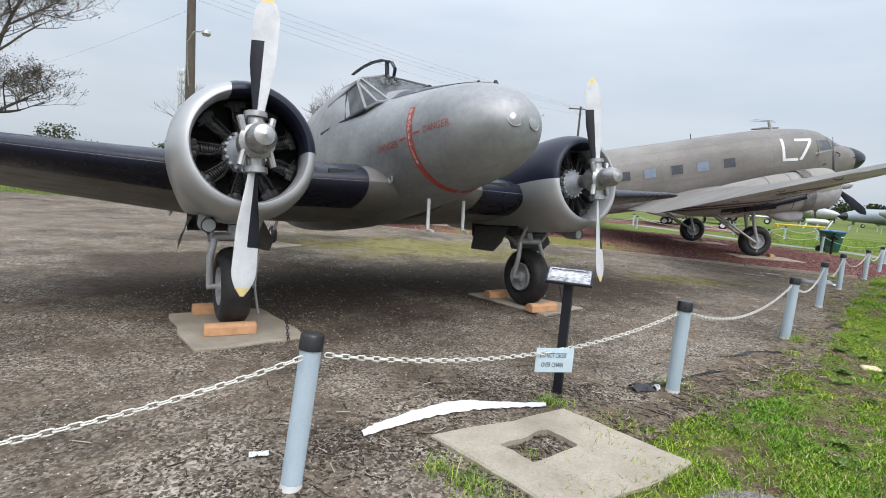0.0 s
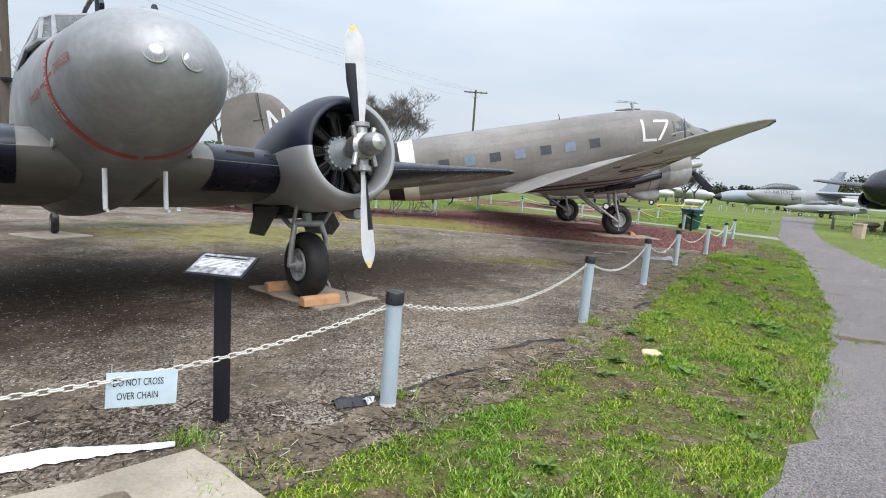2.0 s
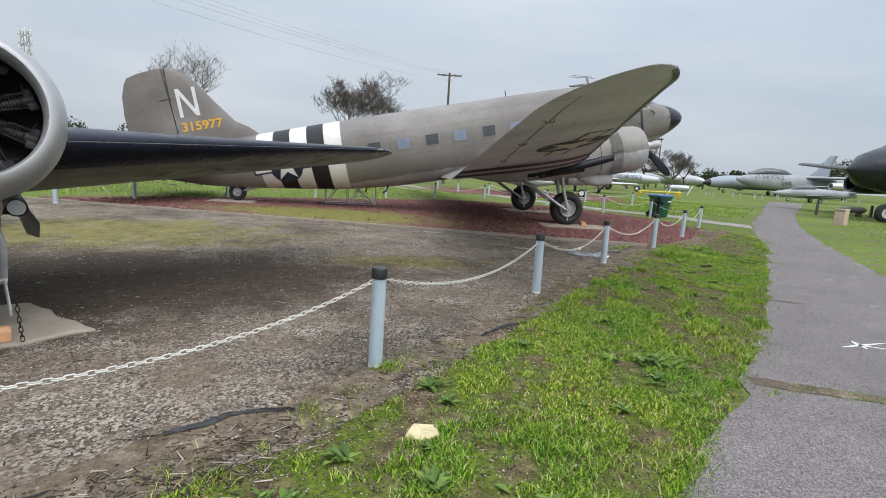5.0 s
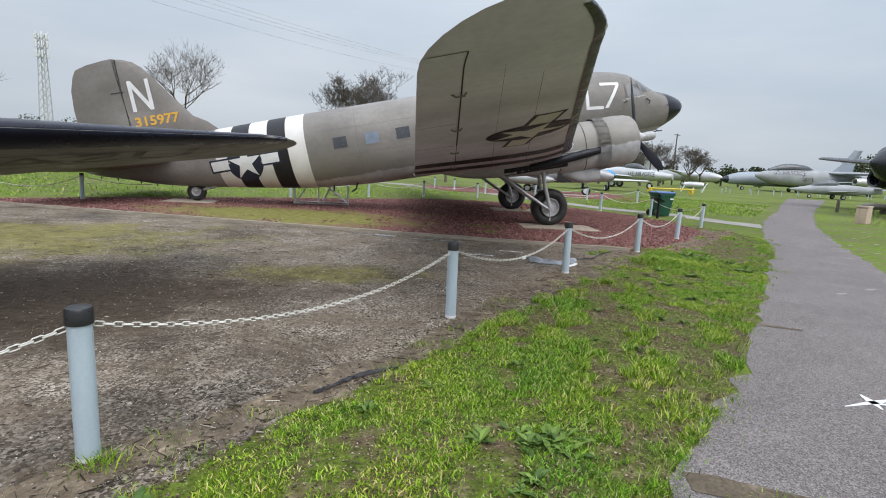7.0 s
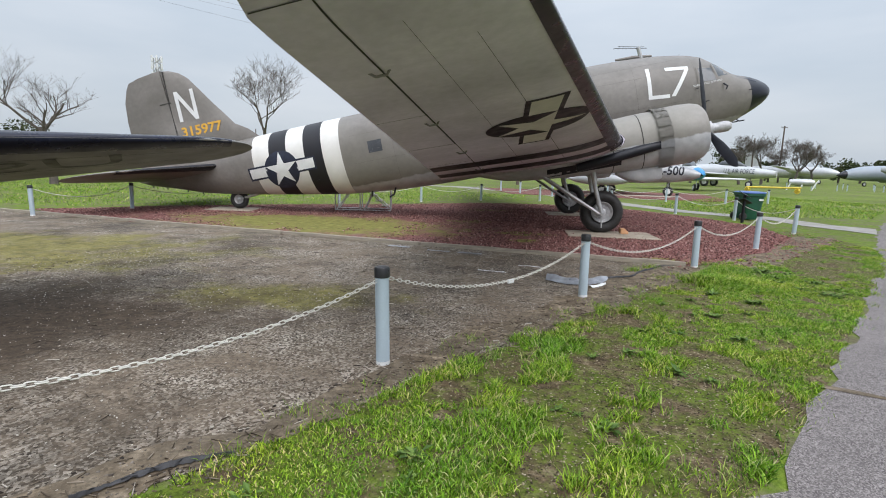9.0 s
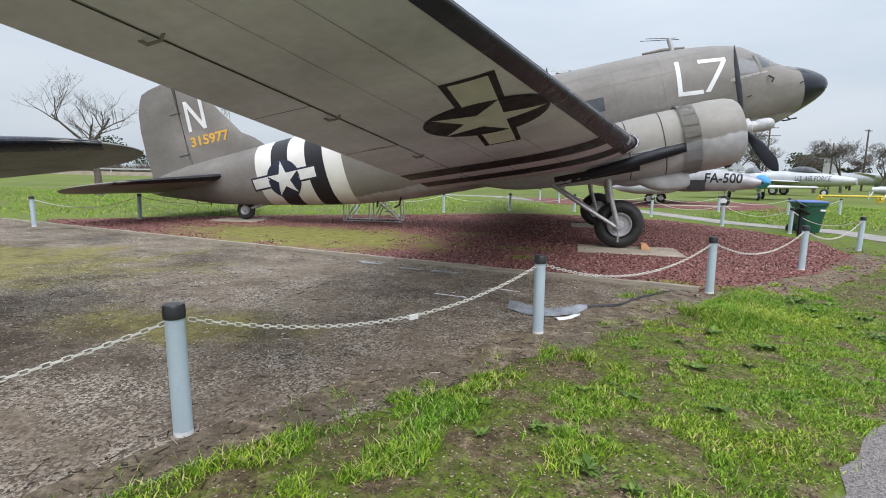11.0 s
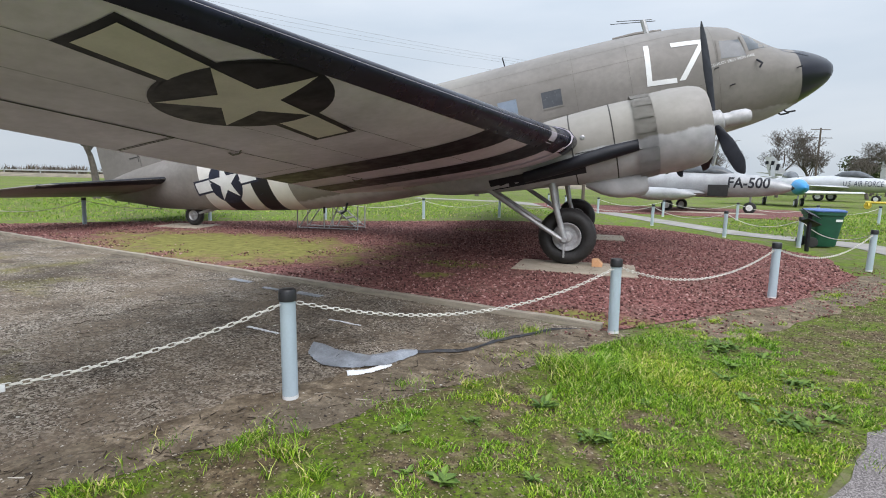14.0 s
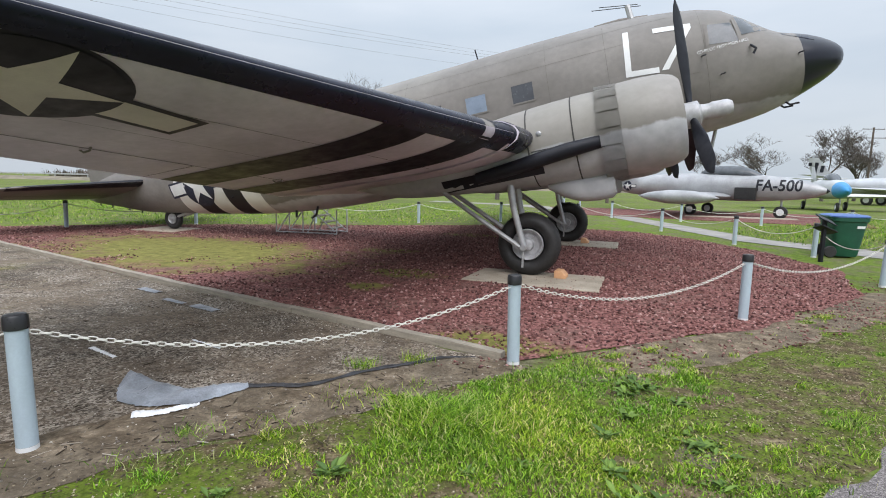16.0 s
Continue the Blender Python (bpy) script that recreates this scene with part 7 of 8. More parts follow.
fa, fah = parked_plane("jet_trainer", pose(18.8, 42.6, 0, 0, 0, -30) @ Matrix.Scale(0.97, 4), "silver jet trainer with black buzz number FA-500", jet_hull, M_JETSILVER,
    wing=[(0.6, 1.3, -2.2, 1.12, 0.12), (5.4, 0.5, -1.1, 1.2, 0.1)], tanks=(5.5, 0.2, 1.1, 4.1, 0.36), tail=[(0.2, -4.6, -6.2, 2.5, 0.08), (2.4, -5.2, -6.2, 2.6, 0.08)],
    fin=([(2.1, -3.9, -6.4), (3.0, -4.7, -6.5), (3.9, -5.5, -6.5), (4.1, -5.9, -6.5)], 0.2), canopy=[(-0.7, 2.45, 2.3, 0.12, 2, 0.3), (-0.2, 2.78, 2.25, 0.36, 2, 0.3), (0.8, 2.88, 2.25, 0.44, 2, 0.3), (1.8, 2.80, 2.2, 0.42, 2, 0.3), (2.7, 2.36, 2.2, 0.2, 2, 0.3)],
    nose=(5.62, M_DARKNOSE, "small black nose cap"), wheels=((3.65, 0, 0.34), (-0.6, 1.4, 0.34), (-0.6, -1.4, 0.34)))
put = side_put(fah, -1)
lettering("buzz_number", "FA-500", 2.5, 1.52, 0.58, put, M_BLACK, fa, "large black characters FA-500", 0.86, 0, 0, 0.3, 0.018)
insignia(fa, lambda u, v, l: put(u, v, l + 0.012), -5.0, 1.6, 0.30, 0, M_WHITE, M_STARBLUE, "star insignia")
# solid box for the intake mouth, its inner shade painted near-black
bm = bmesh.new()
box(bm, (1.5, -0.86, 0.98), (2.6, -0.70, 1.66), 0.06)
part("air_intake", bm, M_INSIDE, fa, "side air intake, a block with the opening's shade painted black")
slab("second_bed", [(11.0, 38.0), (9.5, 46.0), (26.5, 46.5), (24.0, 35.5)], 0, 0.03, M_MULCH, "dark red lava rock bed under the jets", "rock bed", 0.2)
slab("jet_pad", [(17.0, 39.5), (17.2, 40.5), (22.5, 40.6), (22.3, 39.4)], 0, 0.05, M_CONCRETE, "pale concrete pad under the jet", "pad", 0.02)
parked_plane("jet_trainer", pose(29.6, 56.1, 0, 0, 0, -99) @ Matrix.Scale(0.97, 4), "white jet trainer with a bright blue nose", jet_hull, M_JETWHITE,
    wing=[(0.6, 1.3, -2.2, 1.12, 0.12), (5.4, 0.5, -1.1, 1.2, 0.1)], fin=([(2.0, -3.9, -6.4), (3.0, -4.7, -6.5), (3.6, -5.5, -6.5)], 0.2), tail=[(0.2, -4.6, -6.2, 2.5, 0.08), (2.4, -5.2, -6.2, 2.6, 0.08)],
    canopy=[(-0.7, 2.45, 2.3, 0.12, 2, 0.3), (-0.2, 2.78, 2.25, 0.36, 2, 0.3), (0.8, 2.88, 2.25, 0.44, 2, 0.3), (1.8, 2.80, 2.2, 0.42, 2, 0.3), (2.7, 2.36, 2.2, 0.2, 2, 0.3)], nose=(3.9, M_SKYBLUE, "bright blue nose"), wheels=((3.4, 0, 0.34), (-0.6, 1.4, 0.34), (-0.6, -1.4, 0.34)))
FENCE = [(13.2, 36.4), (16.2, 35.4), (19.2, 34.4), (22.2, 33.8), (25.2, 35.0), (11.6, 39.0), (10.6, 42.0)]
for i, (x, y) in enumerate(FENCE):
    copy_thing(post, pose(x, y, 0))
for i in range(4):
    chain(FENCE[i], FENCE[i + 1], 0.27, False)

# swept silver fighter with lettering
fig_hull = [(-6.5, 2.1, 1.4, 0.3, 2, 0.5), (-4, 2.5, 1.1, 0.7, 2, 0.5), (0, 2.75, 0.95, 0.85, 2.1, 0.5), (3, 2.6, 1.0, 0.75, 2, 0.5), (5.5, 2.25, 1.15, 0.55, 2, 0.5), (6.8, 2.05, 1.3, 0.38, 2, 0.5)]
f2, f2h = parked_plane("jet_fighter", pose(41.4, 74.6, 0, 0, 0, -45) @ Matrix.Scale(1.05, 4), "silver jet fighter with blue lettering along the nose", fig_hull, M_ALU,
    wing=[(0.6, 2.0, -1.2, 1.5, 0.1), (5.6, -1.5, -3.2, 1.7, 0.08)], tail=[(0.2, -4.8, -6.4, 2.9, 0.08), (2.3, -5.8, -6.8, 3.0, 0.08)],
    fin=([(2.3, -3.6, -6.2), (3.6, -5.0, -6.7), (4.9, -6.0, -7.0)], 0.2), canopy=[(0.2, 2.75, 2.6, 0.2, 2, 0.3), (1.0, 3.2, 2.5, 0.42, 2, 0.3), (2.4, 3.2, 2.45, 0.42, 2, 0.3), (3.6, 2.6, 2.4, 0.2, 2, 0.3)],
    nose=(6.55, M_STEEL, "bare metal nose intake ring"), wheels=((4.0, 0, 0.4), (-0.5, 1.6, 0.5), (-0.5, -1.6, 0.5)))
lettering("lettering", "U.S. AIR FORCE", 1.3, 1.65, 0.55, side_put(f2h, -1), M_STARBLUE, f2, "blue lettering U.S. AIR FORCE", 0.62, 0, 0, 0.4)
for i in range(4):
    for j in range(3):
        if (i + j) % 2 == 0:
            bm = bmesh.new()
            box(bm, (-6.3 + 0.32 * i - 0.45 * j * 0.6, -0.14, 3.3 + 0.36 * j), (-5.98 + 0.32 * i - 0.45 * j * 0.6, 0.14, 3.66 + 0.36 * j))
            part("tail_check", bm, M_BLACK, f2, "black check of the tail")

# large bomber with a tall tail
bom_hull = [(-1.5, 4.0, 2.6, 0.5, 2, 0.5), (2, 4.3, 2.0, 1.0, 2, 0.5), (8, 4.4, 1.5, 1.4, 2, 0.5), (20, 4.3, 1.3, 1.5, 2, 0.5), (26, 4.1, 1.4, 1.4, 2, 0.5), (29, 3.4, 2.0, 0.7, 2, 0.5), (30, 2.8, 2.6, 0.05, 2, 0.5)]
parked_plane("large_bomber", pose(76.5, 131, 0, 0, 0, -50) @ Matrix.Diagonal((0.62, 0.62, 0.85, 1)), "large silver propeller bomber with a tall tail", bom_hull, M_ALU,
    wing=[(1, 20.5, 15.2, 3.0, 0.14), (21, 17.5, 15.4, 4.2, 0.1)], tail=[(0.4, 3.2, 0.2, 4.0, 0.08), (6.5, 2.2, 0.6, 4.1, 0.08)], fin=([(3.8, 7.5, -0.8), (5.0, 4.6, -0.9), (7.0, 3.3, -0.9), (8.8, 2.4, -0.7), (9.5, 1.4, -0.3)], 0.35),
    engines=((6, 20.5, 3.0, 4.5, 0.75, M_ALU), (12, 19.5, 3.4, 4.5, 0.75, M_ALU)), wheels=((24, 0, 0.5), (17, 5.5, 0.75), (17, -5.5, 0.75)))

# six-jet bomber with nose lettering
b47 = [(-16, 3.2, 2.5, 0.3, 2, 0.5), (-10, 3.6, 1.6, 0.9, 2, 0.5), (0, 3.9, 1.1, 1.2, 2.1, 0.5), (9, 4.0, 1.1, 1.25, 2.1, 0.5), (13, 3.8, 1.3, 1.1, 2, 0.5), (15.5, 3.4, 1.8, 0.75, 2, 0.5), (16.8, 2.9, 2.4, 0.1, 2, 0.5)]
b4, b4h = parked_plane("jet_bomber", pose(103.8, 99.3, 0, 0, 0, 176) @ Matrix.Scale(1.2, 4), "pale grey jet bomber with blue lettering on the nose", b47, M_PALEGREY,
    wing=[(1, 4.5, -1.5, 3.6, 0.1), (17, -8, -10.5, 3.9, 0.08)], tail=[(0.3, -12.5, -15.5, 3.8, 0.08), (5, -14.5, -16.2, 4.0, 0.08)], fin=([(3.2, -9.5, -15.5), (5, -12, -16), (7.5, -14.5, -16.8)], 0.3),
    canopy=[(6.5, 4.0, 3.8, 0.2, 2, 0.3), (8, 4.7, 3.6, 0.6, 2, 0.3), (12, 4.8, 3.6, 0.65, 2, 0.3), (14.6, 3.9, 3.4, 0.3, 2, 0.3)], engines=((6.5, 2.5, 2.3, 4.2, 0.65, M_ALU),), wheels=((9, 0.3, 0.6), (-4, 0.3, 0.6)))
put = side_put(b4h, 1)
lettering("lettering", "U.S. AIR FORCE", 14.2, 2.95, 0.75, put, M_STARBLUE, b4, "blue lettering U.S. AIR FORCE", -0.75, 0, 0, 0.5)
lettering("lettering", "Spirit", 9.2, 2.05, 0.8, put, M_BLACK, b4, "black script nose lettering", -0.8, 0.2, 0, 0.5)

# grey tanker with black radome
kc = [(-20, 4.8, 3.6, 0.5, 2, 0.5), (-10, 5.0, 1.8, 1.6, 2, 0.5), (5, 5.1, 1.3, 1.85, 2, 0.5), (15, 4.8, 1.3, 1.8, 2, 0.5), (19, 3.9, 1.5, 1.2, 2, 0.5), (20.5, 3.2, 1.9, 0.7, 2, 0.5), (21.5, 2.6, 2.4, 0.05, 2, 0.5)]
parked_plane("jet_tanker", pose(97.6, 106.6, 0, 0, 0, 179) @ Matrix.Scale(0.8, 4), "blue-grey jet tanker with a black nose", kc, M_BLUEGREY,
    wing=[(1.5, 8, -1, 2.2, 0.1), (19, -7, -9.5, 3.6, 0.08)], tail=[(0.5, -14, -18.5, 5.0, 0.08), (6, -17.5, -19.5, 5.3, 0.08)], fin=([(4.6, -9.5, -17.5), (8, -13.8, -18.2), (12.2, -17.2, -19.8), (12.3, -17.2, -20.4)], 0.4),
    nose=(19.6, M_DARKNOSE, "black radome"), engines=((8, 3.5, 1.6, 4, 0.7, M_ALU),), wheels=((15, 0.3, 0.5), (-1, 2, 0.6), (-1, -2, 0.6)))

# small white jet by the path
sm = [(-5.5, 1.6, 1.0, 0.2, 2, 0.5), (-2, 1.9, 0.6, 0.6, 2, 0.5), (1.5, 1.9, 0.55, 0.65, 2, 0.5), (4, 1.5, 0.7, 0.4, 2, 0.5), (5.5, 1.1, 1.0, 0.03, 2, 0.5)]
parked_plane("small_jet", pose(66.0, 64.0, 0, 0, 0, 163), "small white jet trainer beside the path", sm, M_PALEGREY,
    wing=[(0.5, 1.2, -1.0, 0.9, 0.1), (4.6, 0.2, -0.8, 1.2, 0.08)], tail=[(0.2, -4.3, -5.5, 1.6, 0.08), (2, -4.8, -5.6, 1.7, 0.08)], fin=([(1.5, -3.4, -5.3), (3.1, -4.8, -6.0)], 0.14),
    canopy=[(-0.6, 1.9, 1.7, 0.2, 2, 0.3), (0.4, 2.45, 1.6, 0.45, 2, 0.3), (2.2, 2.2, 1.5, 0.4, 2, 0.3), (3.2, 1.6, 1.4, 0.2, 2, 0.3)], wheels=((3, 0, 0.25), (-0.4, 1.2, 0.3), (-0.4, -1.2, 0.3)))

# black-nosed bomber across the path
dk = [(-14, 3.9, 2.2, 0.5, 2, 0.5), (-6, 4.4, 1.5, 1.3, 2.1, 0.5), (1, 4.45, 1.35, 1.5, 2.1, 0.5), (2.5, 4.1, 1.4, 1.4, 2.1, 0.5), (4.0, 3.55, 1.6, 1.05, 2, 0.5), (4.9, 3.1, 1.9, 0.6, 2, 0.5), (5.3, 2.6, 2.4, 0.05, 2, 0.5)]
parked_plane("black_bomber", pose(39.4, 28.3, 0, 0, 0, 172) @ Matrix.Scale(1.2, 4), "glossy black-nosed bomber parked across the path", dk, M_DARKNOSE,
    wing=[(1.2, 0.5, -3.5, 2.4, 0.14), (12, -0.8, -3.0, 3.2, 0.1)], fin=([(4.0, -10, -13.5), (7.0, -12, -14.2)], 0.25), tail=[(0.4, -11, -13.6, 4.0, 0.08), (4.5, -12, -13.8, 4.1, 0.08)],
    canopy=[(0.0, 4.4, 4.2, 0.6, 2, 0.3), (0.8, 4.85, 4.0, 1.0, 2, 0.3), (2.0, 4.7, 3.7, 1.0, 2, 0.3), (3.3, 3.85, 3.5, 0.6, 2, 0.3)], engines=((3.8, 0.2, 1.9, 3.4, 0.55, M_DARKNOSE),), wheels=((3, 0, 0.45), (-2.5, 3.8, 0.6), (-2.5, -3.8, 0.6)))

# litter box and low rails beyond the path
t = thing("litter_box", pose(28.3, 24.6, 0, 0, 0, 20) @ Matrix.Scale(0.8, 4), "beige square litter box beside the path", "litter box")
bm = bmesh.new()
box(bm, (-0.28, -0.28, 0), (0.28, 0.28, 0.85), 0.02)
part("body", bm, paint("beige_concrete_panel", (0.52, 0.40, 0.31), 0.8, 0, 0.1, 6), t)
bm = bmesh.new()
box(bm, (-0.24, -0.285, 0.80), (0.24, 0.285, 0.95), 0.01)
box(bm, (-0.3, -0.3, 0.93), (0.3, 0.3, 1.02), 0.03)
part("lid", bm, paint("beige_lid", (0.50, 0.40, 0.32), 0.7, 0, 0.1, 6), t)
for x, y in ((35.8, 33.4), (40.5, 33.6), (43.5, 34.0)):
    t = thing("dark_bollard", pose(x, y, 0), "short dark timber bollard in the grass", "bollard", "dark bollards")
    bm = bmesh.new()
    lathe(bm, [(-0.05, 0.1), (0.8, 0.09), (0.84, 0.06)], "Z", 12, cap=(False, True))
    part("shaft", bm, M_BARK, t)
t = thing("bomb_casing", pose(38.2, 33.0, 0, 0, 0, 170), "olive drab bomb casing on a low stand", "bomb casing")
bm = bmesh.new()
lathe(bm, [(-1.0, 0.05), (-0.8, 0.2), (0.4, 0.22), (0.9, 0.14), (1.05, 0.01)], "X", 18, (0, 0, 0.5))
part("casing", bm, M_OLIVE, t)
for a in (-0.5, 0.4):
    bm = bmesh.new()
    box(bm, (a - 0.05, -0.25, 0), (a + 0.05, 0.25, 0.32), 0.01)
    part("cradle", bm, M_BARK, t)

# far fence posts, and low posts in front of the distant aircraft
pr = random.Random(9)
for i in range(26):
    x = 46 + i * 1.6 + pr.uniform(-0.3, 0.3)
    copy_thing(post, pose(x, 66 + 0.35 * i + pr.uniform(-0.4, 0.4) + (8 if i % 3 == 0 else 0), 0))

# white cradle frame in front of the fighter, a yellow tow bar
t = thing("engine_stand", pose(47.2, 66.3, 0, 0, 0, -30), "white steel engine stand on the lawn", "stand")
for a in (-1.2, 0, 1.2):
    for y in (-0.5, 0.5):
        bm = bmesh.new()
        tube(bm, [(a, y, 0), (a + 0.3, y * 0.6, 0.7), (a + 0.6, 0, 1.2)], 0.06, 6)
        part("frame_tube", bm, M_WHITE, t)
bm = bmesh.new()
lathe(bm, [(-1.2, 0.3), (-0.5, 0.42), (0.8, 0.42), (1.2, 0.3)], "X", 16, (0.2, 0, 0.9), cap=(True, True))
part("drum", bm, M_ALU, t)
t = thing("tow_bar", pose(36.6, 53.6, 0, 0, 0, -20), "yellow steel tow bar on wheels", "tow bar")
bm = bmesh.new()
tube(bm, [(-2.2, 0, 0.5), (2.2, 0, 0.55)], 0.08, 8)
part("bar", bm, M_SIGNYELLOW, t)
for a in (-2.0, 2.0):
    bm = bmesh.new()
    tube(bm, [(a, -0.3, 0.25), (a, 0, 0.5), (a, 0.3, 0.25)], 0.05, 6)
    lathe(bm, [(-0.05, 0.25), (0.05, 0.25)], "Y", 14, (a, 0.3, 0.25), cap=(True, True))
    part("leg", bm, M_SIGNYELLOW, t)


# ---- far edge of the field: embankment road, sheds and parked vans ----
def far_block(name, x, y, w, d, h, turn, mat, label, category, roof=None):
    t = thing(name, pose(x, y, 0, 0, 0, turn), label, category)
    bm = bmesh.new()
    box(bm, (-w / 2, -d / 2, 0), (w / 2, d / 2, h), 0.05)
    part("wall", bm, mat, t)
    bm = bmesh.new()
    skin(bm, [[(-w / 2 - 0.3, s * (d / 2 + 0.3), h), (-w / 2 - 0.3, s * (d / 2 + 0.3), h + 0.1), (w / 2 + 0.3, s * (d / 2 + 0.3), h + 0.1), (w / 2 + 0.3, s * (d / 2 + 0.3), h)] for s in (-1, 1)], True, (True, True))
    bmesh.ops.recalc_face_normals(bm, faces=bm.faces[:])
    part("roof", bm, roof or M_PALEGREY, t)
    n = max(2, int(w / 5))
    for i in range(n):
        a = -w / 2 + w * (i + 0.5) / n
        bm = bmesh.new()
        box(bm, (a - 0.6, -d / 2 - 0.04, h * 0.35), (a + 0.6, -d / 2 + 0.04, h * 0.7))
        part("window", bm, M_DARKPANE, t)


M_BEIGEWALL = paint("beige_wall", (0.50, 0.45, 0.38), 0.8, 0, 0.1, 0.3)
M_BANK = paint("dry_embankment", (0.20, 0.17, 0.12), 0.95, 0, 0.3, 0.4)
far_block("shed", -70, 150, 46, 8, 3.4, 18, M_BEIGEWALL, "long low beige shed beyond the road", "building")
far_block("shed", -24, 168, 30, 8, 3.2, 8, M_PALEGREY, "low pale grey shed beyond the road", "building")
far_block("trailer", -45, 140, 9, 2.5, 2.6, 16, M_JETWHITE, "white parked trailer by the road", "trailer")
far_block("trailer", -28, 146, 7, 2.5, 2.4, 12, M_JETWHITE, "white parked trailer by the road", "trailer")
bm = bmesh.new()
skin(bm, [[(-160 + 8 * i, 96 + 1.1 * i + 2 * math.sin(i * 0.8), 0), (-160 + 8 * i, 98.5 + 1.1 * i, 0.75 + 0.2 * noise.noise((i * 0.9, 0, 0))), (-160 + 8 * i, 103 + 1.1 * i, 0.8), (-160 + 8 * i, 108 + 1.1 * i, 0)] for i in range(24)], False)
tagged(part("embankment", bm, M_BANK), "low dry earth bank at the field's edge", "bank", kind="structure")
bm = bmesh.new()
skin(bm, [[(-170 + 10 * i, 112 + 1.35 * i, 1.25), (-170 + 10 * i, 112 + 1.35 * i, 1.6), (-170 + 10 * i, 112.12 + 1.35 * i, 1.6), (-170 + 10 * i, 112.12 + 1.35 * i, 1.25)] for i in range(22)], True)
for i in range(21):
    box(bm, (-170 + 10 * i, 112.1 + 1.35 * i, 0), (-169.8 + 10 * i, 112.3 + 1.35 * i, 1.5))
tagged(part("guard_rail", bm, M_ALU), "long pale guard rail beside the far road", "guard rail", kind="structure")


# ---- marks on the path ----
bm = bmesh.new()
for a, l, w in ((10, 0.42, 0.05), (190, 0.3, 0.05), (75, 0.14, 0.08), (330, 0.3, 0.045), (250, 0.12, 0.06)):
    d = Vector((math.cos(radians(a)), math.sin(radians(a))))
    n = Vector((-d.y, d.x)) * w / 2
    c = Vector((9.72, 7.06))
    bm.faces.new([bm.verts.new((p.x, p.y, 0.0125)) for p in (c - n, c + d * l - n * 0.2, c + d * l + n * 0.2, c + n)])
tagged(part("painted_mark", bm, M_WHITE, smooth=False), "worn white painted mark on the asphalt", "paint mark", kind="structure")
for pts, nm in (([(7.65, 6.15), (8.2, 5.85), (8.9, 5.55), (9.8, 5.1), (9.85, 5.2), (8.95, 5.67), (8.25, 6.0), (7.7, 6.28)], 30), ([(10.25, 9.0), (10.7, 8.75), (10.72, 8.8), (10.3, 9.06)], 31)):
    tagged(part("cracked_joint", polygon_sheet(pts, 0.0125, 0.12, 0.05, nm), M_SOIL, smooth=False), "soil and dry grass filling a crack in the path", "crack", kind="structure")
for i in range(14):
    cx = 12.0 + 0.9 * i + pr.uniform(-0.3, 0.3)
    cy = cx * 0.93 - 1.7 + pr.uniform(-0.6, 0.3)
    bm = polygon_sheet([(cx, cy), (cx + 0.22, cy + 0.05), (cx + 0.26, cy + 0.1), (cx + 0.04, cy + 0.07)], 0.0125, 0.08, 0.03, 50 + i)
    tagged(part("pale_patch", bm, M_SIDEPATH, smooth=False), "pale worn patch on the asphalt", "patch", kind="structure")


# ---- grass, weeds and stones ----
def inside(px, py, poly):
    ins = np.zeros(len(px), bool)
    n = len(poly)
    for i in range(n):
        (x0, y0), (x1, y1) = poly[i], poly[(i + 1) % n]
        cross = ((y0 > py) != (y1 > py)) & (px < (x1 - x0) * (py - y0) / ((y1 - y0) if y1 != y0 else 1e-9) + x0)
        ins ^= cross
    return ins


rng = np.random.default_rng(12)


def patchy(px, py, scale, seed):
    """Cheap smooth noise on arrays, about -1 to 1."""
    v = np.zeros(len(px))
    r = np.random.default_rng(seed)
    for k in range(9):
        a = r.uniform(0, 6.28)
        f = scale * r.uniform(0.5, 2.2)
        v += np.sin((px * np.cos(a) + py * np.sin(a)) * f + r.uniform(0, 6.28))
    return v / 4.0


def scatter(poly, count):
    xs, ys = [p[0] for p in poly], [p[1] for p in poly]
    px, py = rng.uniform(min(xs), max(xs), count), rng.uniform(min(ys), max(ys), count)
    k = inside(px, py, poly)
    return px[k], py[k]


def mesh_of(name, verts, faces, mat, label, category):
    me = bpy.data.meshes.new(name)
    k = faces.shape[1]
    me.vertices.add(len(verts))
    me.vertices.foreach_set("co", verts.astype(np.float32).ravel())
    me.loops.add(faces.size)
    me.loops.foreach_set("vertex_index", faces.astype(np.int32).ravel())
    me.polygons.add(len(faces))
    me.polygons.foreach_set("loop_start", np.arange(0, faces.size, k, dtype=np.int32))
    me.update(calc_edges=True)
    me.materials.append(mat)
    return tagged(new(name, me), label, category, kind="stuff")


def grass_material():
    s = Shade("grass_blades", 0.65, 0, 0.25)
    tint = s.ramp(s.island(), [(0.0, (0.035, 0.082, 0.006)), (0.4, (0.150, 0.285, 0.014)), (0.8, (0.33, 0.48, 0.038)), (0.93, (0.52, 0.46, 0.22))])
    patch = s.ramp(s.noise(0.9, 5), [(0.35, (0.62, 0.84, 0.7)), (0.65, (1.15, 1.05, 1.0))])
    s.color(s.mix(1.0, tint, patch, "MULTIPLY"))
    s.b.inputs["Subsurface Weight"].default_value = 0.0
    return s.m


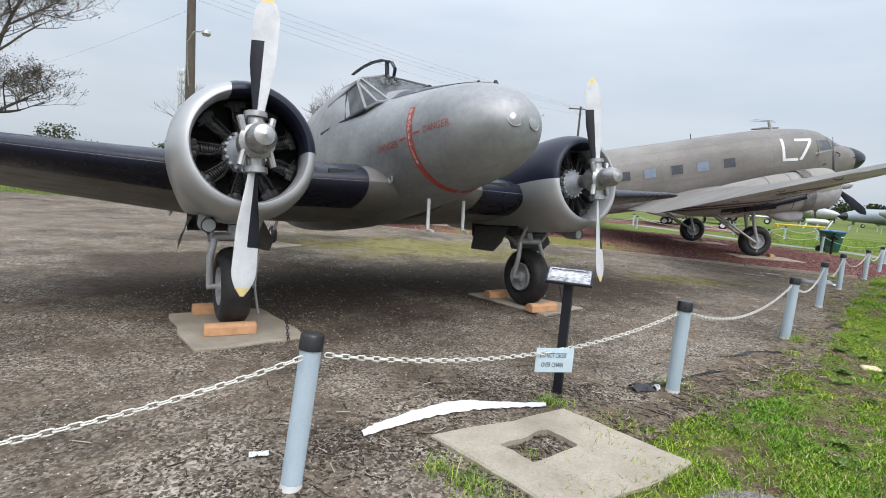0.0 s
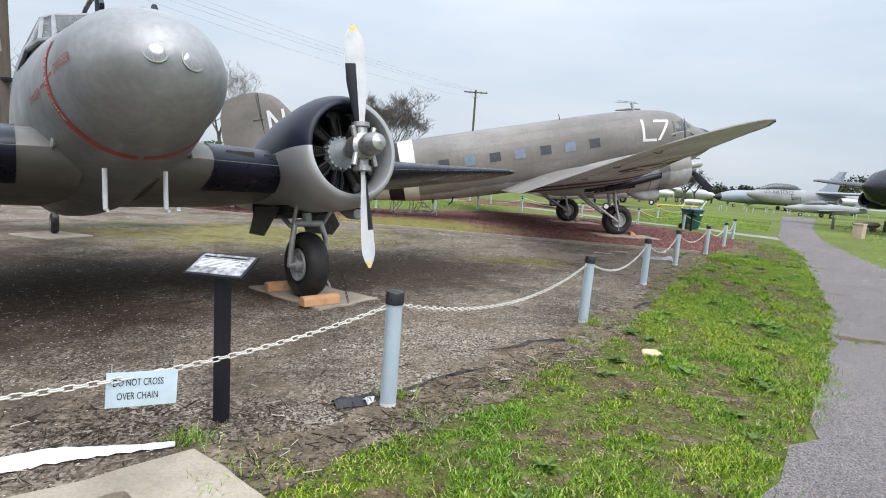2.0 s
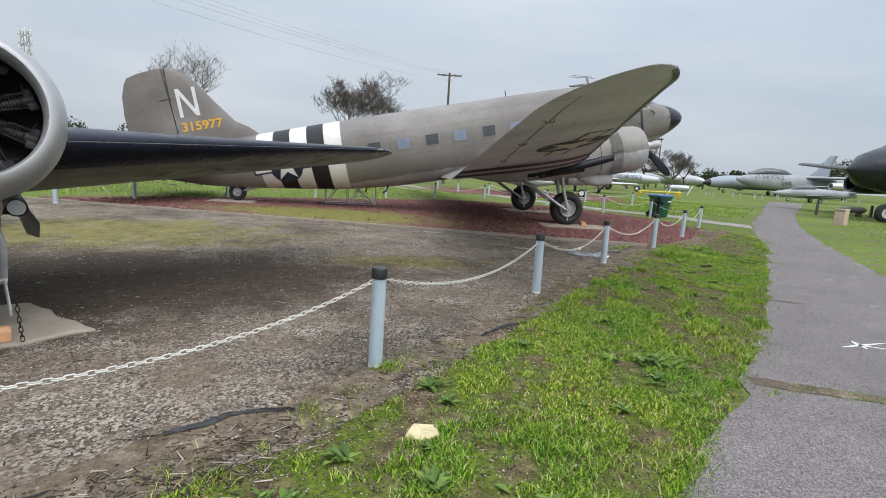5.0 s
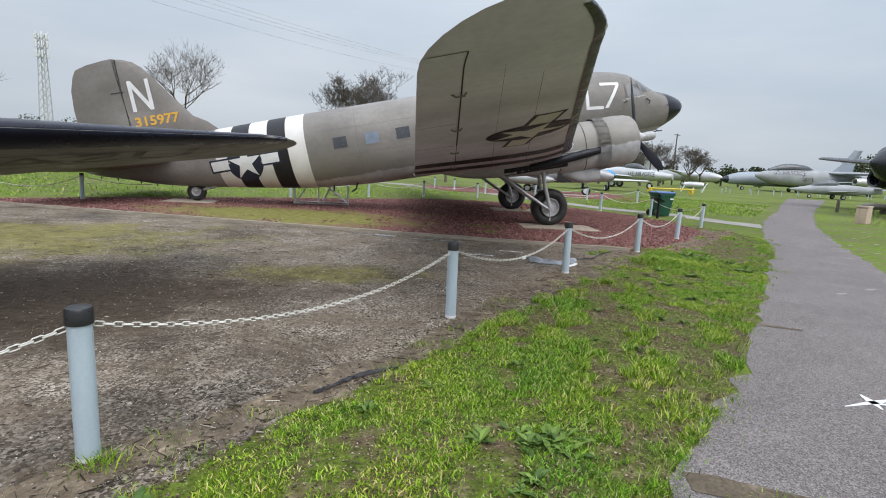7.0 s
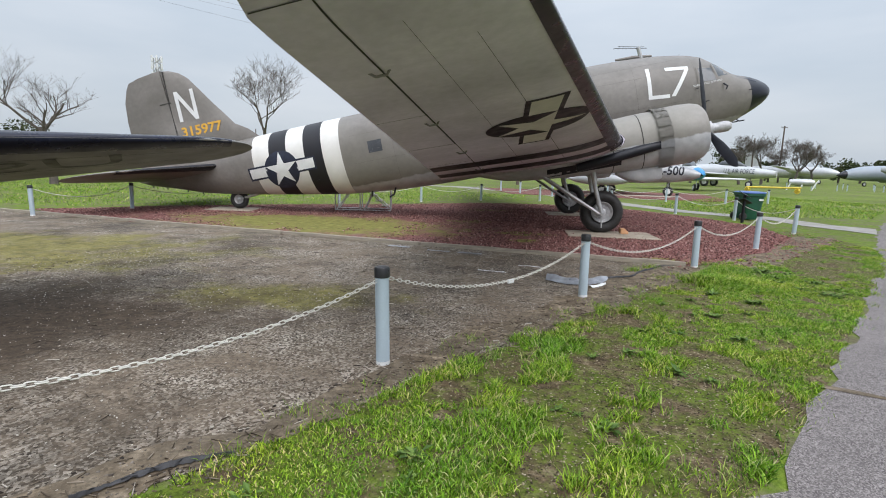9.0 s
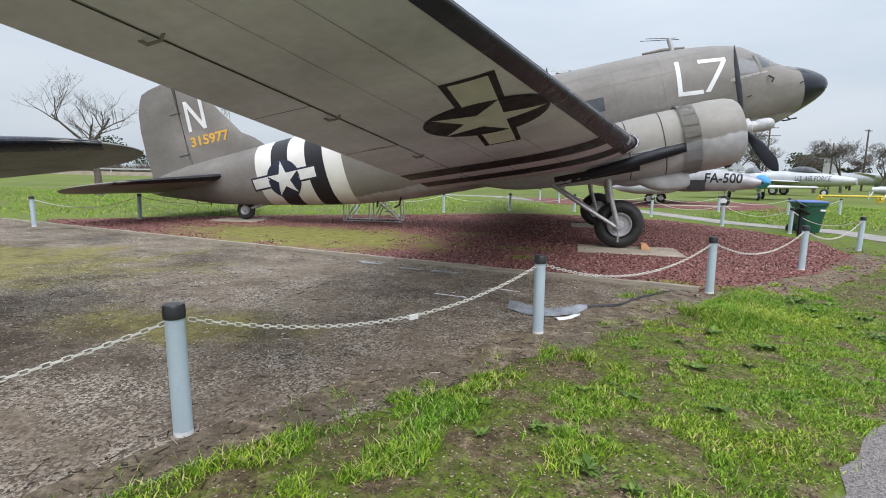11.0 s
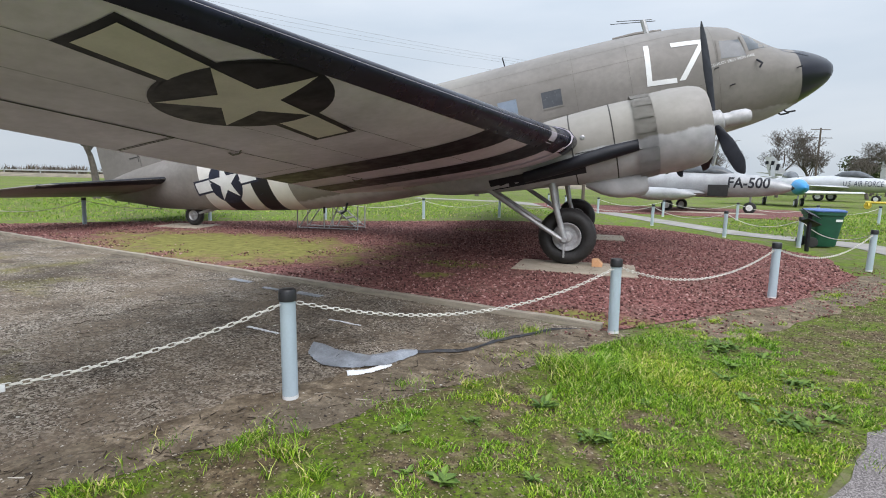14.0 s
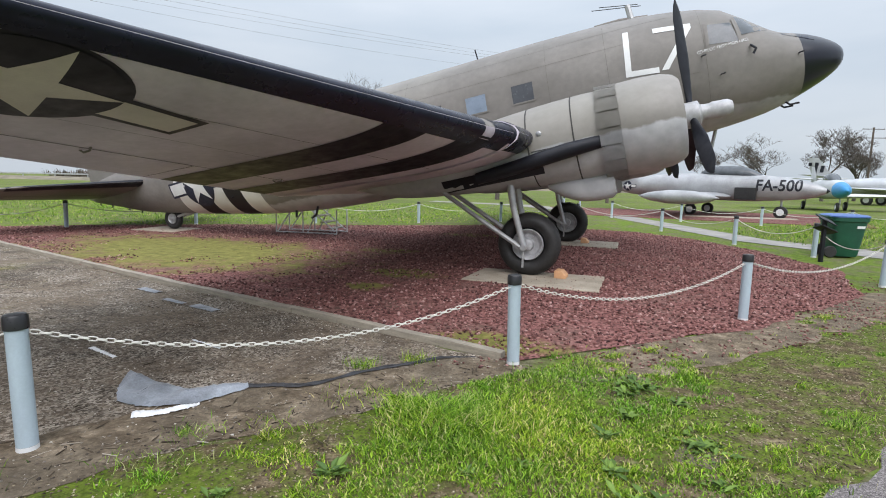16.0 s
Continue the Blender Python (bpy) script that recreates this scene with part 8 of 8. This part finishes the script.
def blades(px, py, height, width, z0=0.0):
    """Bent three-point blades with two faces each, as arrays."""
    n = len(px)
    a = rng.uniform(0, 2 * np.pi, n)
    lean = rng.uniform(0.3, 1.5, n) * height
    la = rng.uniform(0, 2 * np.pi, n)
    wx, wy = np.cos(a) * width / 2, np.sin(a) * width / 2
    v = np.zeros((n, 5, 3))
    v[:, 0] = np.stack([px - wx, py - wy, np.full(n, z0)], 1)
    v[:, 1] = np.stack([px + wx, py + wy, np.full(n, z0)], 1)
    mx, my = px + np.cos(la) * lean * 0.35, py + np.sin(la) * lean * 0.35
    v[:, 2] = np.stack([mx + wx * 0.8, my + wy * 0.8, z0 + height * 0.6], 1)
    v[:, 3] = np.stack([mx - wx * 0.8, my - wy * 0.8, z0 + height * 0.6], 1)
    v[:, 4] = np.stack([px + np.cos(la) * lean, py + np.sin(la) * lean, z0 + height], 1)
    b = np.arange(n)[:, None] * 5
    f = np.concatenate([b + np.array([[0, 1, 2]]), b + np.array([[0, 2, 3]]), b + np.array([[3, 2, 4]])])
    return v.reshape(-1, 3), f


M_GRASS = grass_material()


def lawn_blades():
    out_v, out_f, base = [], [], 0

    def put(px, py, h, w):
        nonlocal base
        v, f = blades(px, py, h, w)
        out_v.append(v)
        out_f.append(f + base)
        base += len(v)

    px, py = scatter(TURF, 2900000)
    bare = 0.55 * patchy(px, py, 1.6, 3) + 0.75 * patchy(px, py, 5.0, 4) + 0.6 * patchy(px, py, 14.0, 5)
    # thin and brown towards the path's corner beyond the last near post
    thin = np.clip((px + py - 25.0) / 4.0, 0, 1) * np.clip((py - 13.0) / 2, 0, 1)
    # sparser beside the gravel, fuller towards the path
    edge = np.clip(1.0 - (0.70 * (px - 0.2) - 0.70 * (py - 2.0)) / 0.9 + 0.5 * patchy(px, py, 1.1, 9), 0, 1)
    keep = rng.uniform(-0.75, 0.75, len(px)) > (2.3 * bare + 0.02 + 0.7 * edge + 1.1 * thin)
    px, py = px[keep], py[keep]
    tall = np.clip(patchy(px, py, 0.9, 8), 0, 1)
    tuft = np.exp(-(((px - 11.2) / 0.8) ** 2 + ((py - 12.75) / 0.36) ** 2)) + 0.6 * np.exp(-(((px - 9.6) / 0.5) ** 2 + ((py - 10.9) / 0.35) ** 2))
    h = rng.uniform(0.010, 0.042, len(px)) * (0.6 + 1.0 * tall + 0.5 * np.clip(-patchy(px, py, 14.0, 5), 0, 1)) + tuft * rng.uniform(0.03, 0.15, len(px))
    put(px, py, h, rng.uniform(0.004, 0.011, len(px)))
    # small tufts spilling over the gravel edge and the path's edge
    for x, y in GRASS_EDGE + [(a[0] * (1 - f) + b[0] * f - 0.12, a[1] * (1 - f) + b[1] * f + 0.12) for a, b in zip(PATH_LEFT[2:14], PATH_LEFT[3:15]) for f in (0.0, 0.33, 0.66)]:
        for _ in range(8):
            along, off = rng.normal(0, 0.5), rng.normal(0, 0.09)
            cx, cy = x + along * 0.7 - off, y + along * 0.72 + off
            m = int(rng.integers(25, 80))
            r = rng.uniform(0.03, 0.11)
            put(cx + rng.normal(0, r, m), cy + rng.normal(0, r, m), rng.uniform(0.02, 0.07, m), rng.uniform(0.003, 0.006, m))
    for cx, cy in ((0.25, 2.65), (0.42, 2.45), (0.1, 2.8), (0.93, 3.86), (4.62, 6.52), (2.15, 4.45), (10.75, 13.85), (10.35, 13.55)):
        m = 150
        put(cx + rng.normal(0, 0.07, m), cy + rng.normal(0, 0.05, m), rng.uniform(0.03, 0.10, m), rng.uniform(0.003, 0.007, m))
    for cx, cy in ((8.0, 6.0), (8.3, 5.87), (8.6, 5.75), (8.9, 5.6), (9.3, 5.42), (9.6, 5.25)):
        m = 160
        put(cx + rng.normal(0, 0.13, m), cy + rng.normal(0, 0.05, m), rng.uniform(0.01, 0.04, m), rng.uniform(0.003, 0.006, m))
    # lawn behind and beside, coarser
    for poly, cnt in (([(17.5, 12.0), (30, 26.5), (45, 42), (70, 50), (40, 22), (20, 8)], 60000), ([(18.2, 25.8), (24, 26), (34, 37), (30, 46), (16.6, 31)], 50000), ([(-30, 22), (-5, 21.5), (5.5, 27.6), (10, 32), (12, 36), (4, 44), (-30, 40)], 60000)):
        px, py = scatter(poly, cnt)
        keep = rng.uniform(-1, 1, len(px)) > patchy(px, py, 0.8, 6) * 0.7 - 0.2
        put(px[keep], py[keep], rng.uniform(0.04, 0.10, keep.sum()), rng.uniform(0.012, 0.03, keep.sum()))
    mesh_of("grass", np.concatenate(out_v), np.concatenate(out_f), M_GRASS, "bright green uneven winter grass", "grass")


lawn_blades()


def stones(name, px, py, size, mat, label, category, z0=0.0, flat=0.6):
    """Irregular eight-faced stones."""
    n = len(px)
    base = np.array([(1, 0, 0), (0, 1, 0), (-1, 0, 0), (0, -1, 0), (0, 0, 1), (0, 0, -1)], float)
    a = rng.uniform(0, 2 * np.pi, n)
    v = base[None] * rng.uniform(0.55, 1.25, (n, 6, 1)) + rng.normal(0, 0.16, (n, 6, 3))
    v[:, :, 2] *= flat
    c, s = np.cos(a)[:, None], np.sin(a)[:, None]
    x, y = v[:, :, 0] * c - v[:, :, 1] * s, v[:, :, 0] * s + v[:, :, 1] * c
    v = np.stack([x, y, v[:, :, 2]], 2) * size[:, None, None]
    v[:, :, 0] += px[:, None]
    v[:, :, 1] += py[:, None]
    v[:, :, 2] += z0 + size[:, None] * flat * 0.4
    q = np.array([(0, 1, 4), (1, 2, 4), (2, 3, 4), (3, 0, 4), (1, 0, 5), (2, 1, 5), (3, 2, 5), (0, 3, 5)])
    f = (np.arange(n)[:, None, None] * 6 + q[None]).reshape(-1, 3)
    mesh_of(name, v.reshape(-1, 3), f, mat, label, category)


def stone_material(name, stops):
    s = Shade(name, 0.9, 0, 0.25)
    s.color(s.ramp(s.island(), stops))
    return s.m


M_PEBBLE = stone_material("mixed_pebbles", [(0.0, (0.045, 0.038, 0.030)), (0.5, (0.18, 0.156, 0.126)), (0.85, (0.36, 0.325, 0.28)), (1.0, (0.60, 0.56, 0.50))])
M_LAVA = stone_material("lava_stones", [(0.0, (0.05, 0.023, 0.022)), (0.5, (0.19, 0.082, 0.073)), (0.85, (0.34, 0.175, 0.156)), (1.0, (0.48, 0.31, 0.285))])
M_SCRAP = stone_material("pale_flakes", [(0.0, (0.22, 0.19, 0.15)), (0.7, (0.45, 0.41, 0.35)), (1.0, (0.68, 0.66, 0.62))])
M_CHIP = stone_material("bark_chips", [(0.0, (0.03, 0.024, 0.02)), (0.6, (0.085, 0.068, 0.055)), (1.0, (0.24, 0.21, 0.18))])
NEAR_LOT = GRASS_EDGE + list(reversed(KERB))[:4] + [(1.5, 14.0), (-3.5, 9.0), (-4.5, 2.5), (-1.3, 1.2)]
px, py = scatter(NEAR_LOT, 260000)
# fewer pebbles over the patch painted with damp and the trainer's shadow
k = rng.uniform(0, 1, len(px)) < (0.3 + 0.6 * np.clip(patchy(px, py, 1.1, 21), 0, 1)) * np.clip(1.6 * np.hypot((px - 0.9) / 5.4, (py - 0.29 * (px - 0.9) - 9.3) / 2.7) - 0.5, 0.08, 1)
px, py = px[k], py[k]
stones("loose_gravel", px, py, rng.uniform(0.003, 0.0105, len(px)), M_PEBBLE, "loose grey and tan pebbles on the gravel", "gravel", 0.004)
px, py = scatter(MULCH, 90000)
mossy = np.clip(1.25 - np.hypot((px - 3.6) / 5.4, (py + 0.21 * (px - 3.6) - 18.9) / 2.9) + 0.35 * patchy(px, py, 2.5, 41), 0, 1)
k = rng.uniform(0, 1, len(px)) > mossy * 1.3
px, py = px[k], py[k]
stones("lava_stones", px, py, rng.uniform(0.010, 0.028, len(px)), M_LAVA, "loose dark red lava stones", "lava rock", 0.012, 0.8)
# bark chips and clods along the torn edge of the gravel
ex, ey = [], []
for (x0, y0), (x1, y1) in zip(GRASS_EDGE, GRASS_EDGE[1:]):
    m = 900 if x0 < 4 else 260
    u = rng.uniform(0, 1, m)
    ex.append(x0 + (x1 - x0) * u + rng.normal(0, 0.16, m) - 0.12)
    ey.append(y0 + (y1 - y0) * u + rng.normal(0, 0.16, m) + 0.12)
for cx, cy, s, m in ((0.3, 4.0, 0.28, 700), (-0.55, 3.0, 0.22, 700), (1.15, 4.15, 0.2, 400), (0.0, 3.2, 0.3, 500), (-0.9, 2.4, 0.3, 500)):
    ex.append(cx + rng.normal(0, s, m))
    ey.append(cy + rng.normal(0, s * 0.7, m))
ex, ey = np.concatenate(ex), np.concatenate(ey)
stones("bark_chips", ex, ey, rng.uniform(0.004, 0.018, len(ex)), M_CHIP, "dark bark chips and clods along the gravel's edge", "bark", 0.004, 0.4)


def twigs(px, py, length, label):
    """Thin three-sided sticks lying on the ground."""
    n = len(px)
    a = rng.uniform(0, 2 * np.pi, n)
    d = np.stack([np.cos(a), np.sin(a), rng.uniform(-0.02, 0.12, n)], 1) * length[:, None] / 2
    w = rng.uniform(0.0015, 0.005, n)
    side = np.stack([-np.sin(a) * w, np.cos(a) * w, np.zeros(n)], 1)
    up = np.stack([np.zeros(n), np.zeros(n), w * 1.6], 1)
    c = np.stack([px, py, 0.010 + np.abs(d[:, 2])], 1)
    v = np.stack([c - d - side, c - d + side, c - d + up, c + d - side * 0.6, c + d + side * 0.6, c + d + up * 0.6], 1)
    q = np.array([(0, 1, 4), (0, 4, 3), (1, 2, 5), (1, 5, 4), (2, 0, 3), (2, 3, 5)])
    mesh_of("twigs", v.reshape(-1, 3), (np.arange(n)[:, None, None] * 6 + q[None]).reshape(-1, 3), M_TWIG, label, "twigs")


M_TWIG = stone_material("dry_twigs", [(0.0, (0.03, 0.022, 0.016)), (0.6, (0.11, 0.085, 0.062)), (0.9, (0.27, 0.225, 0.175)), (1.0, (0.52, 0.48, 0.42))])
tx, ty = scatter(NEAR_LOT, 5200)
near_edge = rng.integers(0, len(ex), 2600)
tx, ty = np.concatenate([tx, ex[near_edge] + rng.normal(0, 0.1, 2600)]), np.concatenate([ty, ey[near_edge] + rng.normal(0, 0.1, 2600)])
twigs(tx, ty, rng.uniform(0.02, 0.11, len(tx)), "small dry twigs and straw strewn over the gravel")
# scraps of pale bark and paper
sx, sy = scatter(NEAR_LOT, 420)
stones("pale_scraps", sx, sy, rng.uniform(0.008, 0.028, len(sx)), M_SCRAP, "pale flakes of bark and paper on the gravel", "scraps", 0.006, 0.15)


# dead leaves, clods and straw on the bare spots of the turf
M_STRAW = stone_material("dry_leaf_litter", [(0.0, (0.035, 0.027, 0.018)), (0.5, (0.13, 0.10, 0.065)), (0.85, (0.30, 0.25, 0.17)), (1.0, (0.50, 0.44, 0.33))])
px, py = scatter(TURF, 520000)
bare = 0.55 * patchy(px, py, 1.6, 3) + 0.75 * patchy(px, py, 5.0, 4) + 0.6 * patchy(px, py, 14.0, 5)
k = rng.uniform(-0.25, 0.45, len(px)) < bare
px, py = px[k], py[k]
stones("leaf_litter", px, py, rng.uniform(0.003, 0.011, len(px)), M_STRAW, "brown leaf litter and clods between the grass", "leaf litter", 0.004, 0.45)
# lava stones kicked out of the bed onto the soil
px, py = scatter([(10.9, 13.75), (12.4, 14.1), (14.3, 15.5), (17.4, 18.6), (17.3, 21.0), (16.6, 19.6), (14.1, 16.1), (12.9, 15.2), (11.4, 14.3)], 16000)
k = rng.uniform(-0.6, 1, len(px)) < patchy(px, py, 1.5, 33)
px, py = px[k], py[k]
stones("stray_lava_stones", px, py, rng.uniform(0.006, 0.022, len(px)), M_LAVA, "dark red stones strewn over soil beside the bed", "lava rock", 0.008, 0.7)


CLUMPS = [(5.31, 4.69), (6.88, 5.94), (7.03, 6.61), (12.63, 13.87), (12.93, 12.96), (12.58, 12.14), (9.3, 9.1)]


def weeds():
    """Broad-leaved rosettes in the grass."""
    r = random.Random(31)
    spots = [(r.uniform(2.5, 13.0), 0) for _ in range(45)]
    spots = [(x, x * 0.985 + 0.25 + r.uniform(-0.9, 1.1)) for x, _ in spots] + [(5.3, 4.65), (4.5, 3.8), (3.6, 4.2), (6.0, 5.8), (6.9, 6.6), (4.3, 5.25), (7.6, 8.3), (8.1, 8.9), (7.2, 7.6), (8.4, 8.2), (7.5, 9.2), (9.6, 10.4), (10.4, 10.9), (11.2, 11.6), (10.0, 11.4), (9.0, 9.6), (12.4, 12.5), (12.9, 13.6), (11.9, 12.4), (5.0, 5.9), (6.4, 7.4), (8.6, 9.9), (10.9, 12.0)] + CLUMPS
    bm = bmesh.new()
    for x, y in spots:
        big = r.uniform(0.035, 0.11) 
        for k in range(70 if (x, y) in CLUMPS else 22):
            a = r.uniform(0, 6.28)
            l = big * r.uniform(0.5, 1.1)
            d, n = Vector((math.cos(a), math.sin(a), r.uniform(0.2, 0.9))), Vector((-math.sin(a), math.cos(a), 0))
            wide = 0.12 if (x, y) in CLUMPS else 0.03
            o = Vector((x + r.gauss(0, wide * 0.6), y + r.gauss(0, wide * 0.6), 0.01))
            w = l * 0.22
            q = [bm.verts.new(p) for p in (o, o + d * l * 0.5 + n * w, o + d * l + Vector((0, 0, -l * 0.25)), o + d * l * 0.5 - n * w)]
            bm.faces.new(q)
    s = Shade("weed_leaves", 0.6, 0, 0.3)
    s.color(s.ramp(s.island(), [(0.0, (0.045, 0.095, 0.018)), (1.0, (0.15, 0.24, 0.04))]))
    tagged(part("weeds", bm, s.m, smooth=False), "dark green broad-leaved weeds in the grass", "weeds", kind="stuff")


weeds()
